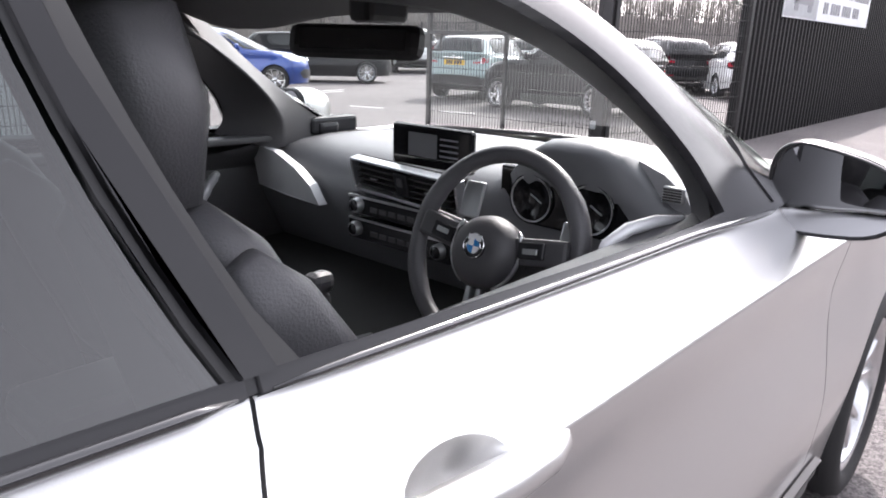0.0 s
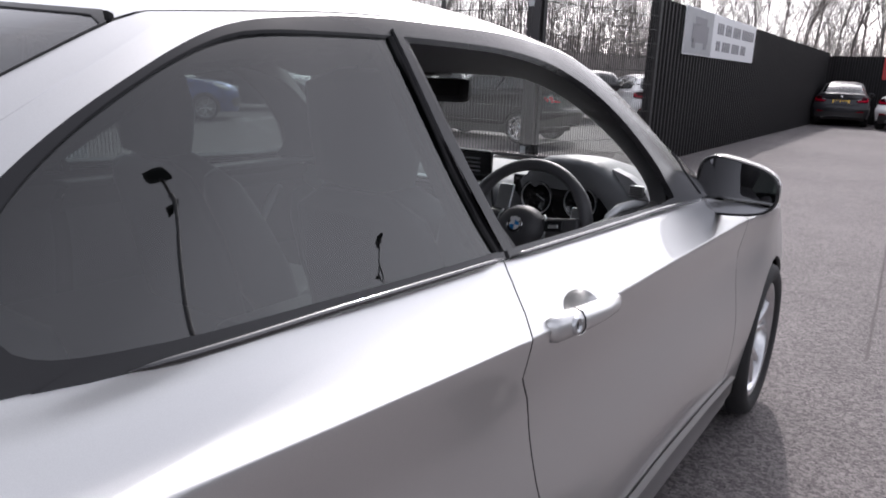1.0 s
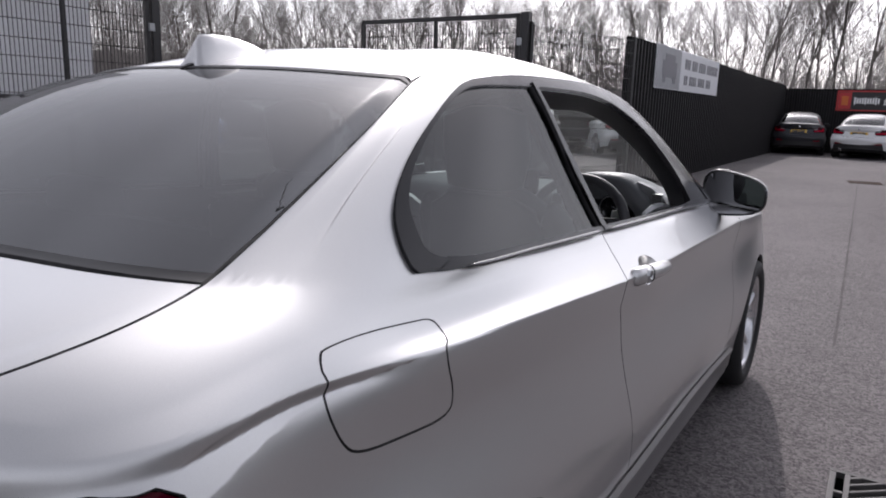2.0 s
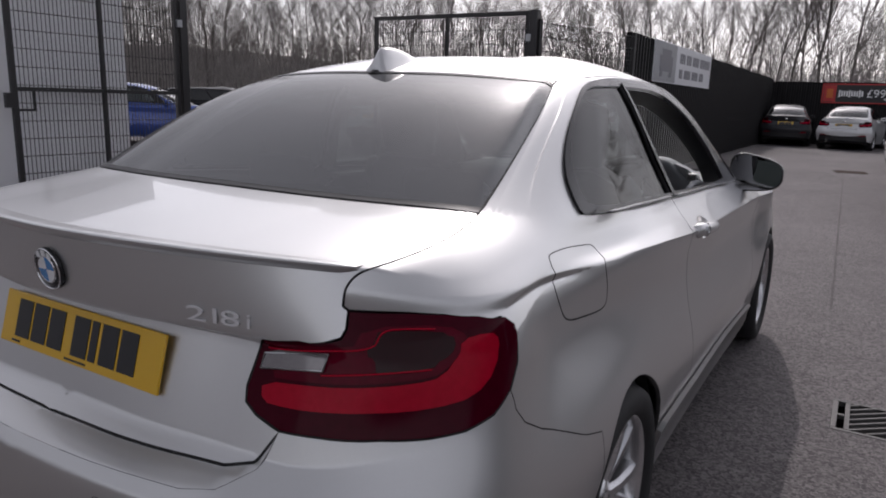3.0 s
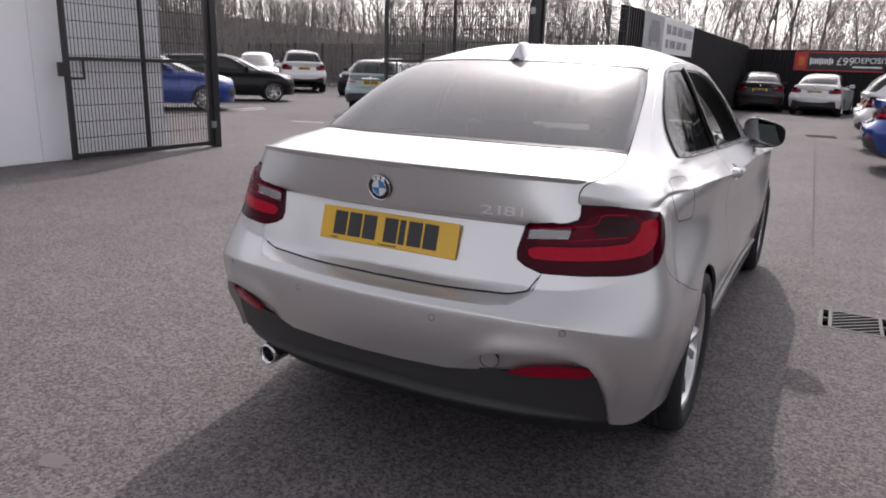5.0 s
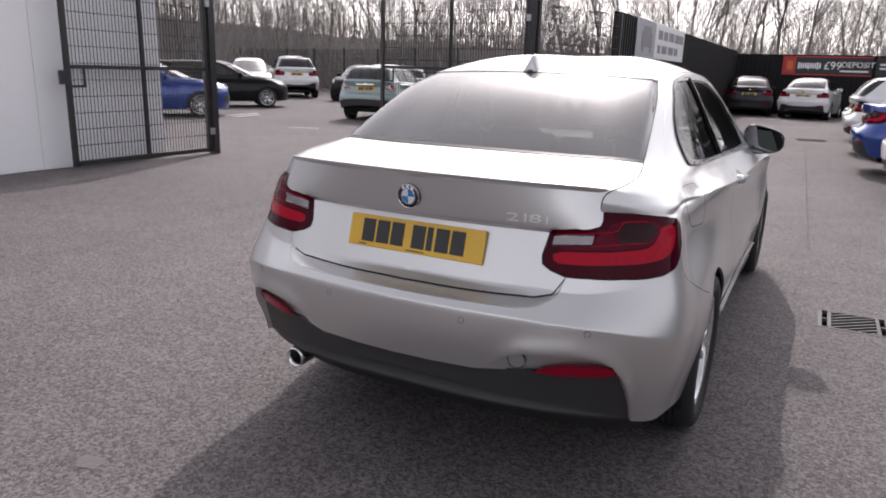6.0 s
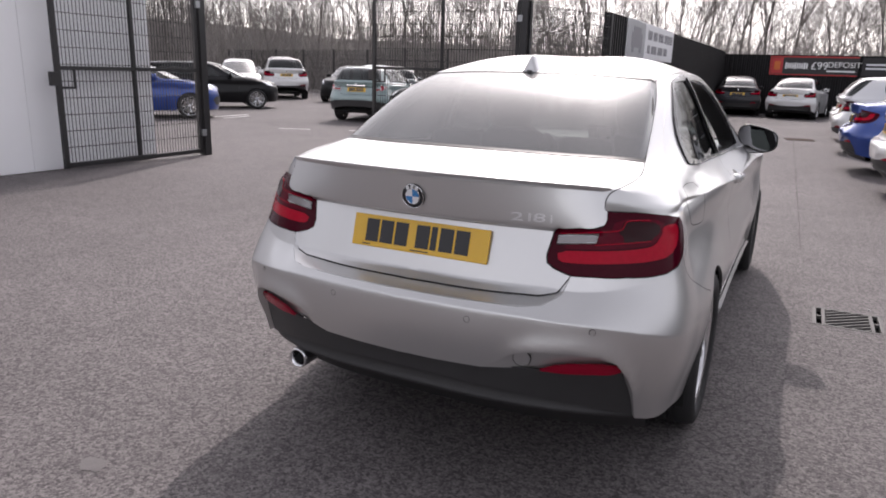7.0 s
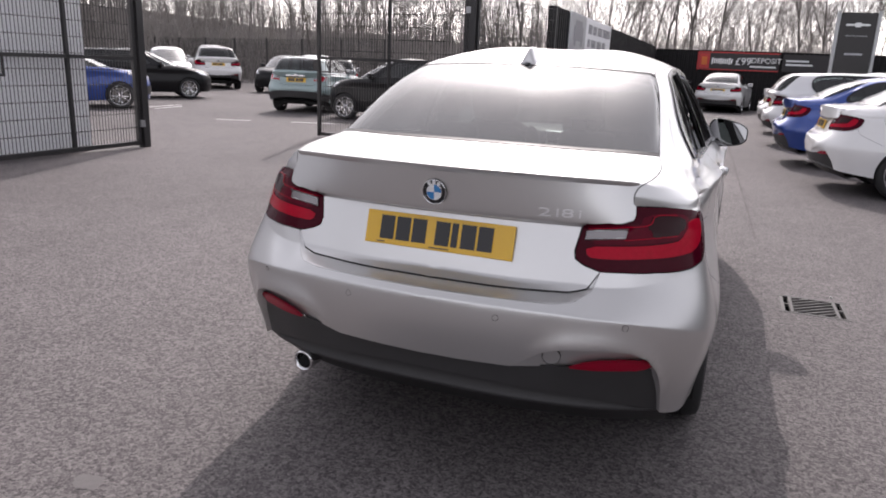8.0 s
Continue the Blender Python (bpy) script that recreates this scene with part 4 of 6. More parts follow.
def apron(car):
    """The black lower apron of the rear bumper, with the tail pipe."""
    vs, fs = [], []
    n = 24
    prof = [(.47, .004), (.41, .012), (.372, .034), (.362, .020), (.350, .020), (.340, .05), (.27, .12), (.24, .30)]
    for i in range(n + 1):
        u = -1 + 2 * i / n
        x = .775 * u
        plan = -.006 + .25 * abs(u) ** 3
        for z, dy in prof:
            vs.append((x * (1 - dy * .15), plan + dy, z - .05 * abs(u) ** 3))
    k = len(prof)
    for i in range(n):
        for j in range(k - 1):
            fs.append((i * k + j, i * k + j + 1, (i + 1) * k + j + 1, (i + 1) * k + j))
    put_mesh("rear_apron", mesh_of("rear_apron", vs, fs, BLACK_PLASTIC, True), car, "textured black plastic apron")
    v, f = lathe([(.030, .26), (.030, .015), (.033, 0), (.038, .002), (.040, .02), (.039, .26)], 28, 'y')
    put_mesh("tail_pipe", mesh_of("tail_pipe", v, f, CHROME, True), car, "chrome tail pipe", pose(-.50, .062, .30, 3, 0, 0))
    v, f = lathe([(.0, .10), (.031, .10)], 20, 'y')
    put_mesh("pipe_bore", mesh_of("pipe_bore", v, f, DARK_PIT), car, "", pose(-.50, .062, .30, 3, 0, 0))


def roundel(parent, r, m, name="roundel"):
    """A round enamel badge: dark ring, four quarters, bright rims."""
    base = put_mesh(name, mesh_of(name, *lathe([(0.0005, .004), (r * .93, .004), (r, .001), (r, -.004)], 40, 'y'), BLACK_TRIM, True), parent, "round enamel badge", m)
    for ra, rb in ((.93, 1.0), (.60, .66)):
        put_mesh("badge_rim", mesh_of("badge_rim", *lathe([(r * ra, .004), (r * (ra + rb) / 2, .0065), (r * rb, .004)], 40, 'y'), CHROME, True), base)
    for q in range(4):
        vs = [(0, .0055, 0)] + [(r * .60 * math.cos(a), .0055, r * .60 * math.sin(a)) for a in [math.pi / 2 * (q + i / 8) for i in range(9)]]
        put_mesh("badge_quarter", mesh_of("badge_quarter", vs, [(0, i, i + 1) for i in range(1, 9)], BADGE_BLUE if q % 2 else BADGE_WHITE), base)
    for a in (60, 90, 120):
        c, s = math.cos(radians(a)), math.sin(radians(a))
        bm = boxes((r * .79 * c, .005, r * .79 * s, .010, .003, .011))
        part("badge_mark", bm, BADGE_WHITE, base)
    return base


def number_plate(parent, m, wide=.52, high=.111):
    """A yellow plate whose characters are plain bars."""
    pl = part("number_plate", boxes((0, 0, 0, wide, .006, high), bevel=.0025), PLATE_YELLOW, parent, "yellow plate with black bars", m=m)
    for i, (x, w) in enumerate(((-.150, .050), (-.092, .050), (-.045, .022), (-.002, .050), (.080, .050), (.138, .050), (.196, .050))):
        part("plate_bar", boxes((x - .015, .0038, .002, w, .0016, .079)), PLATE_BLACK, pl)
    for x, w in ((-.01, .07), (.20, .03)):
        part("plate_bar", boxes((x, .0038, -.047, w, .001, .004)), PLATE_BLACK, pl)
    return pl


# ---- the silver coupe ----
hero, HERO = coupe("coupe_car", SILVER, (0, 0, 0), 0, "silver metallic two-door coupe standing on the asphalt, driver's window down")
apron(hero)
BACK = pose(0, 0, 0, 0, 0, 180)
roundel(hero, .041, pose(0, .056, .985, 0, 0, 0) @ pose(0, 0, 0, 8, 0, 0) @ BACK)
number_plate(hero, pose(0, .098, .838, -15, 0, 0) @ BACK)
for word, w, size, wide, name in (("2", 12.075, .048, 1.85, "model_badge"), ("1", 11.945, .048, 1.5, "model_badge"), ("8", 11.855, .048, 1.75, "model_badge"), ("i", 11.69, .048, 1.2, "model_letter")):
    p, nn = HERO.at(w, 4.22)[0], HERO.normal(w, 4.22, .1)[0]
    across = Vector((-nn[1], nn[0], 0)).normalized()
    out = Vector(nn)
    seat_at = Matrix.Translation(Vector(p) + out * .003) @ Matrix((across, out.cross(across), out)).transposed().to_4x4()
    letters(word, size, BADGE_BRIGHT, hero, seat_at @ Matrix.Translation((0, -.0145, 0)) @ Matrix.Diagonal((wide, .78, 1, 1)), .0012, name, "raised chrome character")
# boot lip spoiler along the trailing edge
vs, fs = [], []
n = 40
for i in range(n + 1):
    w = 11.06 + (13 - 11.06) * i / n
    p = HERO.at(w, 5.0)[0]
    f = min(1, (w - 11.04) / .10)
    for dy, dz in ((.045, .0015), (.0, .003 + .002 * f), (-.017 * f - .002, .003 + .003 * f), (-.018 * f - .002, .0035 * f), (.001, -.003 - .012 * f)):
        vs.append((p[0], p[1] + dy, p[2] + dz))
m = len(vs)
vs += [(-x, y, z) for x, y, z in vs]
for o in (0, m):
    for i in range(n):
        for j in range(4):
            q = (o + i * 5 + j, o + (i + 1) * 5 + j, o + (i + 1) * 5 + j + 1, o + i * 5 + j + 1)
            fs.append(q if not o else q[::-1])
put_mesh("lip_spoiler", mesh_of("lip_spoiler", vs, fs, SILVER, True), hero)
# parking sensors and towing-eye cover
for w, v, s in ((12.275, .862, 1), (12.275, .862, -1), (11.035, .952, 1), (11.035, .952, -1)):
    p, nn = HERO.at(w, v)[0], HERO.normal(w, v)[0]
    p = p + nn * bumper_lip(np.array([w]), np.array([v]))[0]
    q = Vector((nn[0] * s, nn[1], nn[2])).to_track_quat('Z', 'Y').to_matrix().to_4x4()
    seat_at = Matrix.Translation((p[0] * s, p[1], p[2])) @ q
    v1, f1 = lathe([(.0005, .0008), (.0085, .0007), (.009, -.004)], 24, 'z')
    sensor = put_mesh("parking_sensor", mesh_of("parking_sensor", v1, f1, SILVER), hero, "", seat_at)
    v1, f1 = lathe([(.009, .0002), (.0096, .0008), (.0104, .0004), (.0106, -.004)], 24, 'z')
    put_mesh("sensor_ring", mesh_of("sensor_ring", v1, f1, SEAL_AND_SHADE, True), sensor)
p, nn = HERO.at(11.70, .462)[0], HERO.normal(11.70, .462)[0]
p = p - nn * .013
seat_at = Matrix.Translation(p) @ Vector(nn).to_track_quat('Z', 'Y').to_matrix().to_4x4()
v1, f1 = lathe([(.0005, .001), (.0265, .001), (.0272, -.003)], 32, 'z')
cover = put_mesh("towing_eye_cover", mesh_of("towing_eye_cover", v1, f1, SILVER), hero, "", seat_at)
v1, f1 = lathe([(.0272, -.002), (.0276, .0012), (.0286, .0012), (.029, -.006)], 32, 'z')
put_mesh("cover_gap", mesh_of("cover_gap", v1, f1, SEAL_AND_SHADE), cover)
# shark-fin aerial: a blade with a steep tail, sloping forward into the roof
vs, fs = [], []
ROWS = [(1.072, .004, .026), (1.075, .022, .038), (1.082, .046, .041), (1.093, .058, .042), (1.13, .056, .044), (1.17, .050, .043), (1.21, .041, .040), (1.25, .029, .033), (1.285, .015, .022), (1.305, .004, .010)]
k = 17
for y, h, hw in ROWS:
    for j in range(k):
        a = math.pi * j / (k - 1)
        c, f = math.cos(a), math.sin(a) ** .6
        x = hw * c * (1 - .72 * f ** .6) if j not in (0, k - 1) else hw * c
        vs.append((x, y + .016 * (1 - f) * (y < 1.1) * -1, 1.386 + (y - 1.078) * .17 + h * 1.25 * f))
for i in range(len(ROWS) - 1):
    for j in range(k - 1):
        fs.append((i * k + j, i * k + j + 1, (i + 1) * k + j + 1, (i + 1) * k + j))
fs += [tuple(range(k - 1, -1, -1)), tuple((len(ROWS) - 1) * k + j for j in range(k))]
put_mesh("shark_fin_aerial", mesh_of("shark_fin_aerial", vs, fs, SILVER, True), hero, "silver shark-fin roof aerial")
# small dark stop-lamp tab under the aerial
vs = [(-.013, 1.070, 1.3935), (.013, 1.070, 1.3935), (0, 1.040, 1.3825)]
put_mesh("aerial_tab", mesh_of("aerial_tab", vs + [(x, y, z + .004) for x, y, z in vs], [(0, 1, 2), (3, 5, 4), (0, 3, 4, 1), (1, 4, 5, 2), (2, 5, 3, 0)], SEAL_AND_SHADE), hero)


def door_handle(s):
    """A pull handle over its hollow, with the lock cylinder at the rear end."""
    p = HERO.at(5.84, 3.0)[0]
    base = Matrix.Translation((p[0] - .003, p[1], p[2] - .004)) @ pose(0, 0, 0, -3.0, -8, -2.0)
    flip = Matrix.Diagonal((s, 1, 1, 1))
    bm = bmesh.new()
    rows = []
    for y, o, h in ((-.142, .004, .012), (-.138, .016, .020), (-.122, .025, .024), (-.05, .031, .023), (.03, .033, .020), (.10, .027, .016), (.135, .014, .012), (.150, .002, .008)):
        rows.append([bm.verts.new((o * c - .004, y, h * d)) for c, d in ((-.1, -.85), (.35, -1), (.8, -.80), (1, -.35), (1, .35), (.8, .80), (.35, 1), (-.1, .85))])
    for a, b in zip(rows, rows[1:]):
        for j in range(8):
            bm.faces.new((a[j], a[(j + 1) % 8], b[(j + 1) % 8], b[j]))
    bm.faces.new(rows[0][::-1])
    bm.faces.new(rows[-1])
    bmesh.ops.transform(bm, matrix=flip @ base, verts=bm.verts)
    bmesh.ops.recalc_face_normals(bm, faces=bm.faces)
    h = part("door_handle", bm, SILVER, hero, smooth=True)
    if s > 0:
        v1, f1 = lathe([(.0005, .026), (.009, .026), (.0095, .0285), (.0135, .0285), (.0155, .022)], 24, 'x')
        put_mesh("lock_cylinder", mesh_of("lock_cylinder", v1, f1, SATIN, True), h, "", base @ pose(0, -.085, 0))
        part("key_slot", boxes((.0265, -.085, 0, .001, .003, .012), m=base), DARK_PIT, h)
        ring = [(.0305 * c - .0035, -.058, .0235 * d) for c, d in ((.35, -1), (.8, -.80), (1, -.35), (1, .35), (.8, .80), (.35, 1))]
        v1, f1 = tube([base @ Vector(q) for q in ring], .0014, 6)
        put_mesh("handle_gap", mesh_of("handle_gap", v1, f1, SEAL_AND_SHADE), h)
    # the hollow behind it
    v1, m1, f1 = [], [], []
    for i in range(9):
        r = 1 - i / 8
        for w, v in CUP:
            w, v = 5.845 + (w - 5.845) * max(r, .01), 3.22 + (v - 3.22) * max(r, .01)
            q, nn = HERO.at(w, v)[0], HERO.normal(w, v, .1)[0]
            q = q - nn * .034 * (1 - r * r)
            v1.append((q[0] * s, q[1], q[2]))
    k = len(CUP)
    for i in range(8):
        for j in range(k):
            q = (i * k + j, i * k + (j + 1) % k, (i + 1) * k + (j + 1) % k, (i + 1) * k + j)
            f1.append(q if s < 0 else q[::-1])
    put_mesh("handle_hollow", mesh_of("handle_hollow", v1, f1, SILVER, True), hero)


door_handle(1)
door_handle(-1)


def wing_mirror(s):
    """A door mirror: painted cap, black housing, glass, foot."""
    mir = thing("wing_mirror")
    mir.parent = hero
    M = Matrix.Diagonal((s, 1, 1, 1))

    def ring(y, cx, cz, hw, hh, n=28):
        out = []
        for j in range(n):
            a = 2 * math.pi * j / n
            c, d = math.cos(a), math.sin(a)
            e = 2 / 3.2
            x = hw * math.copysign(abs(c) ** e, c)
            z = hh * math.copysign(abs(d) ** e, d)
            z *= 1 - .30 * (x / hw) if z > 0 else 1 - .14 * (x / hw)
            out.append((cx + x, y, cz + z))
        return out

    def rings(name, rows, mat, cap=True, label=""):
        n = len(rows[0])
        vs = [v for r in rows for v in r]
        fs = [(i * n + j, i * n + (j + 1) % n, (i + 1) * n + (j + 1) % n, (i + 1) * n + j) for i in range(len(rows) - 1) for j in range(n)]
        if cap:
            fs.append(tuple(range((len(rows) - 1) * n, len(rows) * n)))
        if s > 0:
            fs = [f[::-1] for f in fs]
        return put_mesh(name, mesh_of(name, vs, fs, mat, True), mir, label, M)

    cx, cz = .852, 1.028
    T = lambda r: [(x, y + (x - cx) * -.10, z) for x, y, z in r]
    rings("mirror_cap", [T(ring(2.86, cx, cz, .118, .081)), T(ring(2.885, cx, cz, .118, .081)), T(ring(2.93, cx - .004, cz, .112, .078)), T(ring(2.975, cx - .012, cz + .002, .092, .060)), T(ring(3.0, cx - .02, cz + .004, .05, .035))], SILVER, label="silver mirror cap")
    rings("mirror_housing", [T(ring(2.872, cx, cz - .003, .1185, .0825)), T(ring(2.845, cx, cz - .002, .1175, .0815)), T(ring(2.839, cx, cz - .002, .1135, .0775)), T(ring(2.850, cx, cz, .111, .075)), T(ring(2.862, cx, cz, .110, .074))], BLACK_TRIM, False, "black housing edge")
    rings("mirror_glass", [[(x, y + (z - cz) * .10, z) for x, y, z in T(ring(2.852, cx, cz, .112, .076))], [(x, y + (z - cz) * .10, z) for x, y, z in T(ring(2.8515, cx, cz, .05, .03))]], MIRROR_GLASS)
    bm = bmesh.new()
    box(bm, .745, 2.93, .992, .13, .085, .040, bevel=.014)
    box(bm, .715, 2.96, 1.0, .05, .20, .055, bevel=.012)
    bmesh.ops.transform(bm, matrix=M, verts=bm.verts)
    if s < 0:
        bmesh.ops.reverse_faces(bm, faces=bm.faces)
    part("mirror_foot", bm, BLACK_TRIM, mir)


wing_mirror(1)
wing_mirror(-1)


# ---- inside the silver coupe ----
def smooth_path(points, count):
    """Evenly spaced samples of a smooth line through a few points."""
    p = np.array(points, float)
    p = np.concatenate([2 * p[:1] - p[1:2], p, 2 * p[-1:] - p[-2:-1]])
    t = np.linspace(0, len(points) - 1 - 1e-6, count)
    i, f = t.astype(int), (t % 1)[:, None]
    a, b, c, d = p[i], p[i + 1], p[i + 2], p[i + 3]
    return .5 * (2 * b + (c - a) * f + (2 * a - 5 * b + 4 * c - d) * f ** 2 + (3 * b - a - 3 * c + d) * f ** 3)


def cabin():
    part("cabin_floor", boxes((0, 2.2, .36, 1.36, 2.3, .05), bevel=.01), DASH_LOW, hero)
    # dashboard: a profile swept across, with a hood over the dials
    prof = [(3.46, .955), (3.30, .975), (3.10, .985), (2.92, .985), (2.82, .975), (2.76, .955), (2.72, .915), (2.70, .86), (2.70, .80), (2.74, .72), (2.80, .60), (2.92, .48), (3.1, .40)]
    vs, fs = [], []
    n = 40
    for i in range(n + 1):
        x = -.715 + 1.43 * i / n
        hood = math.exp(-((x - .36) / .155) ** 4)
        ends = max(0, abs(x) - .55) / .165
        for j, (y, z) in enumerate(prof):
            up = hood * (.105 if j in (4, 5) else .085 if j == 3 else .05 if j == 2 else -.0)
            yy = y - hood * (.06 if j in (4, 5) else 0) + hood * (.05 if j in (6, 7) else 0)
            lim = .742 - max(0, y - 2.8) * .09
            vs.append((x * lim / .715, yy + (y - 3.46) * 0 + (-.10 * ends ** 2 * (j == 0)), z + up - .02 * ends ** 2 * (j < 5)))
    k = len(prof)
    for i in range(n):
        for j in range(k - 1):
            fs.append((i * k + j, (i + 1) * k + j, (i + 1) * k + j + 1, i * k + j + 1))
    dash = put_mesh("dashboard", mesh_of("dashboard", vs, fs, DASH, True), hero, "soft black dashboard")
    # dials under the hood
    part("dial_panel", boxes((.345, 2.752, .940, .34, .02, .13), bevel=.006), SCREEN, dash)
    for x in (.268, .422):
        v, f = lathe([(.0005, 0), (.052, 0), (.056, -.006), (.059, 0)], 32, 'y')
        d = put_mesh("dial", mesh_of("dial", v, f, SCREEN, True), dash, "", pose(x, 2.738, .938))
        v, f = lathe([(.051, -.002), (.054, -.004), (.057, -.002)], 32, 'y')
        put_mesh("dial_ring", mesh_of("dial_ring", v, f, SATIN, True), d)
        part("needle", boxes((.012, -.003, .010, .034, .002, .003), m=pose(0, 0, 0, 0, 30, 0)), SIGN_GREY, d)
    # display standing on the dash
    s = part("display", boxes((-.045, 2.742, 1.018, .275, .022, .108), bevel=.009), SCREEN, dash, "dark free-standing display")
    part("display_picture", boxes((-.07, 2.7305, 1.022, .10, .001, .06)), DASH, s)
    for i in range(4):
        part("menu_bar", boxes((.02, 2.7303, 1.043 - .014 * i, .06, .001, .004)), SIGN_INK, s)
    # middle vents in a bright frame
    tilt = pose(-.065, 2.662, .930, 12, 0, -7)
    fr = bmesh.new()
    for r in ((0, 0, .042, .42, .03, .008), (0, 0, -.042, .42, .03, .009), (-.21, 0, 0, .010, .03, .087), (.21, 0, 0, .010, .03, .087)):
        box(fr, *r, m=tilt, bevel=.003)
    vent = part("middle_vent", fr, SATIN, dash, "bright-framed air vents")
    part("vent_back", boxes((0, .02, 0, .42, .02, .082), m=tilt), DARK_PIT, vent)
    part("hazard_switch", boxes((.0, 0, 0, .055, .026, .062), m=tilt, bevel=.004), BLACK_TRIM, vent)
    part("hazard_button", boxes((.0, -.014, .008, .022, .006, .022), m=tilt, bevel=.002), DASH_LOW, vent)
    for sx in (-.112, .112):
        for i in range(4):
            part("vent_slat", boxes((sx, -.002, -.024 + .016 * i, .155, .020, .003), m=tilt), BLACK_PLASTIC, vent)
        part("vent_thumb", boxes((sx, -.014, 0, .03, .006, .004), m=tilt), SATIN, vent)
    # radio and heater controls
    for z, h in ((.852, .052), (.786, .062)):
        c = part("control_panel", boxes((-.085, 2.668, z, .37, .03, h), m=pose(0, 0, 0), bevel=.005), BLACK_TRIM, dash)
        part("control_strip", boxes((-.085, 2.651, z + h / 2 - .004, .36, .004, .006)), SATIN, c)
        for x in ((-.232, .07) if z < .8 else (-.226,)):
            v, f = lathe([(.0005, -.022), (.014, -.022), (.016, -.018), (.018, 0)], 24, 'y')
            kb = put_mesh("knob", mesh_of("knob", v, f, BLACK_TRIM, True), c, "", pose(x, 2.653, z))
            v, f = lathe([(.0165, -.020), (.019, -.018), (.020, 0)], 24, 'y')
            put_mesh("knob_ring", mesh_of("knob_ring", v, f, SATIN, True), kb)
        for i in range(6):
            part("button", boxes((-.165 + .034 * i, 2.650, z - .006, .028, .004, .014), bevel=.001), DASH_LOW, c)
    # aluminium trim on the passenger side
    vs = [(-.755, 2.672, .955), (-.62, 2.662, .946), (-.51, 2.654, .912), (-.44, 2.652, .872), (-.40, 2.654, .818), (-.55, 2.658, .822), (-.715, 2.668, .832)]
    bm = bmesh.new()
    ring = [bm.verts.new(v) for v in vs]
    f = bm.faces.new(ring)
    r = bmesh.ops.extrude_face_region(bm, geom=[f])
    bmesh.ops.translate(bm, verts=[v for v in r["geom"] if isinstance(v, bmesh.types.BMVert)], vec=(0, .03, 0))
    bmesh.ops.recalc_face_normals(bm, faces=bm.faces)
    part("aluminium_trim", bm, TRIM_SILVER, dash, "brushed aluminium trim")
    # pale trim round the outer vent on the driver's side, running on to the door
    prof = [(.500, 1.050), (.560, 1.030), (.610, .998), (.640, .955), (.640, .935), (.560, .938), (.485, .950)]
    bm = bmesh.new()
    f = bm.faces.new([bm.verts.new((x, 2.785 - (x - .5) * .12, z)) for x, z in prof])
    r = bmesh.ops.extrude_face_region(bm, geom=[f])
    bmesh.ops.translate(bm, verts=[v for v in r["geom"] if isinstance(v, bmesh.types.BMVert)], vec=(0, .05, 0))
    bmesh.ops.recalc_face_normals(bm, faces=bm.faces)
    part("corner_trim", bm, TRIM_GREY, dash, "pale grey trim round the vent")
    cv = part("corner_vent", boxes((.588, 2.770, .994, .046, .012, .034), bevel=.004), SATIN, dash)
    for i in range(5):
        part("vent_slat", boxes((.588, 2.763, .983 + .0055 * i, .038, .004, .0026)), BLACK_PLASTIC, cv)
    arc = [(.655, 2.34, .945), (.66, 2.37, .985), (.665, 2.43, 1.0), (.668, 2.52, .998), (.67, 2.62, .984), (.672, 2.69, .962)]
    put_mesh("door_trim", mesh_of("door_trim", *tube(arc, [.004, .009, .011, .011, .009, .004], 8), TRIM_SILVER, True), hero, "satin door trim")
    grip = [(-.70, 2.425, .765), (-.715, 2.45, .79), (-.72, 2.485, .835), (-.715, 2.51, .868), (-.70, 2.515, .885)]
    put_mesh("door_pull", mesh_of("door_pull", *tube(grip, [.010, .016, .018, .016, .010], 10), TRIM_SILVER, True), hero, "pale door pull")
    # steering wheel
    st = thing("steering_wheel")
    st.parent = hero
    st.matrix_basis = pose(.378, 2.455, .897, -20, 0, 0)
    pts = [(.188 * math.cos(a), 0, .188 * math.sin(a)) for a in [2 * math.pi * i / 48 for i in range(48)]]
    put_mesh("rim", mesh_of("rim", *tube(pts, [.0175 if abs(abs(math.degrees(math.atan2(p[2], abs(p[0])))) - 25) > 14 else .0195 for p in pts], 12, True), LEATHER, True), st, "black leather rim")
    v, f = lathe([(.0005, -.045), (.035, -.045), (.058, -.038), (.072, -.02), (.076, 0), (.07, .03)], 36, 'y')
    hub = put_mesh("hub", mesh_of("hub", v, f, DASH_LOW, True), st, "", pose(0, -.01, -.008) @ Matrix.Diagonal((1, 1, .96, 1)))
    roundel(hub, .024, pose(0, -.046, .008, 0, 0, 180))
    for a, w in ((8, .052), (172, .052)):
        part("spoke", boxes((.115, -.012, 0, .12, .026, w), m=pose(0, 0, 0, 0, -a, 0), bevel=.008), DASH_LOW, st)
        part("button_pad", boxes((.105, -.028, .002, .055, .008, .030), m=pose(0, 0, 0, 0, -a, 0), bevel=.003), BLACK_TRIM, st)
        part("button_edge", boxes((.105, -.033, .0, .030, .004, .010), m=pose(0, 0, 0, 0, -a, 0), bevel=.001), SATIN, st)
    for s in (-1, 1):
        pts = [(s * .079 * math.cos(a), -.022, .079 * math.sin(a)) for a in [radians(-62 + 8 * i) for i in range(13)]]
        put_mesh("hub_trim", mesh_of("hub_trim", *tube(pts, .004, 6), SATIN, True), st)
        part("lower_spoke", boxes((s * .012, -.018, -.125, .013, .020, .10), bevel=.004), SATIN, st)
    part("column_cowl", boxes((0, .15, -.02, .11, .24, .10), bevel=.03), DASH_LOW, st)
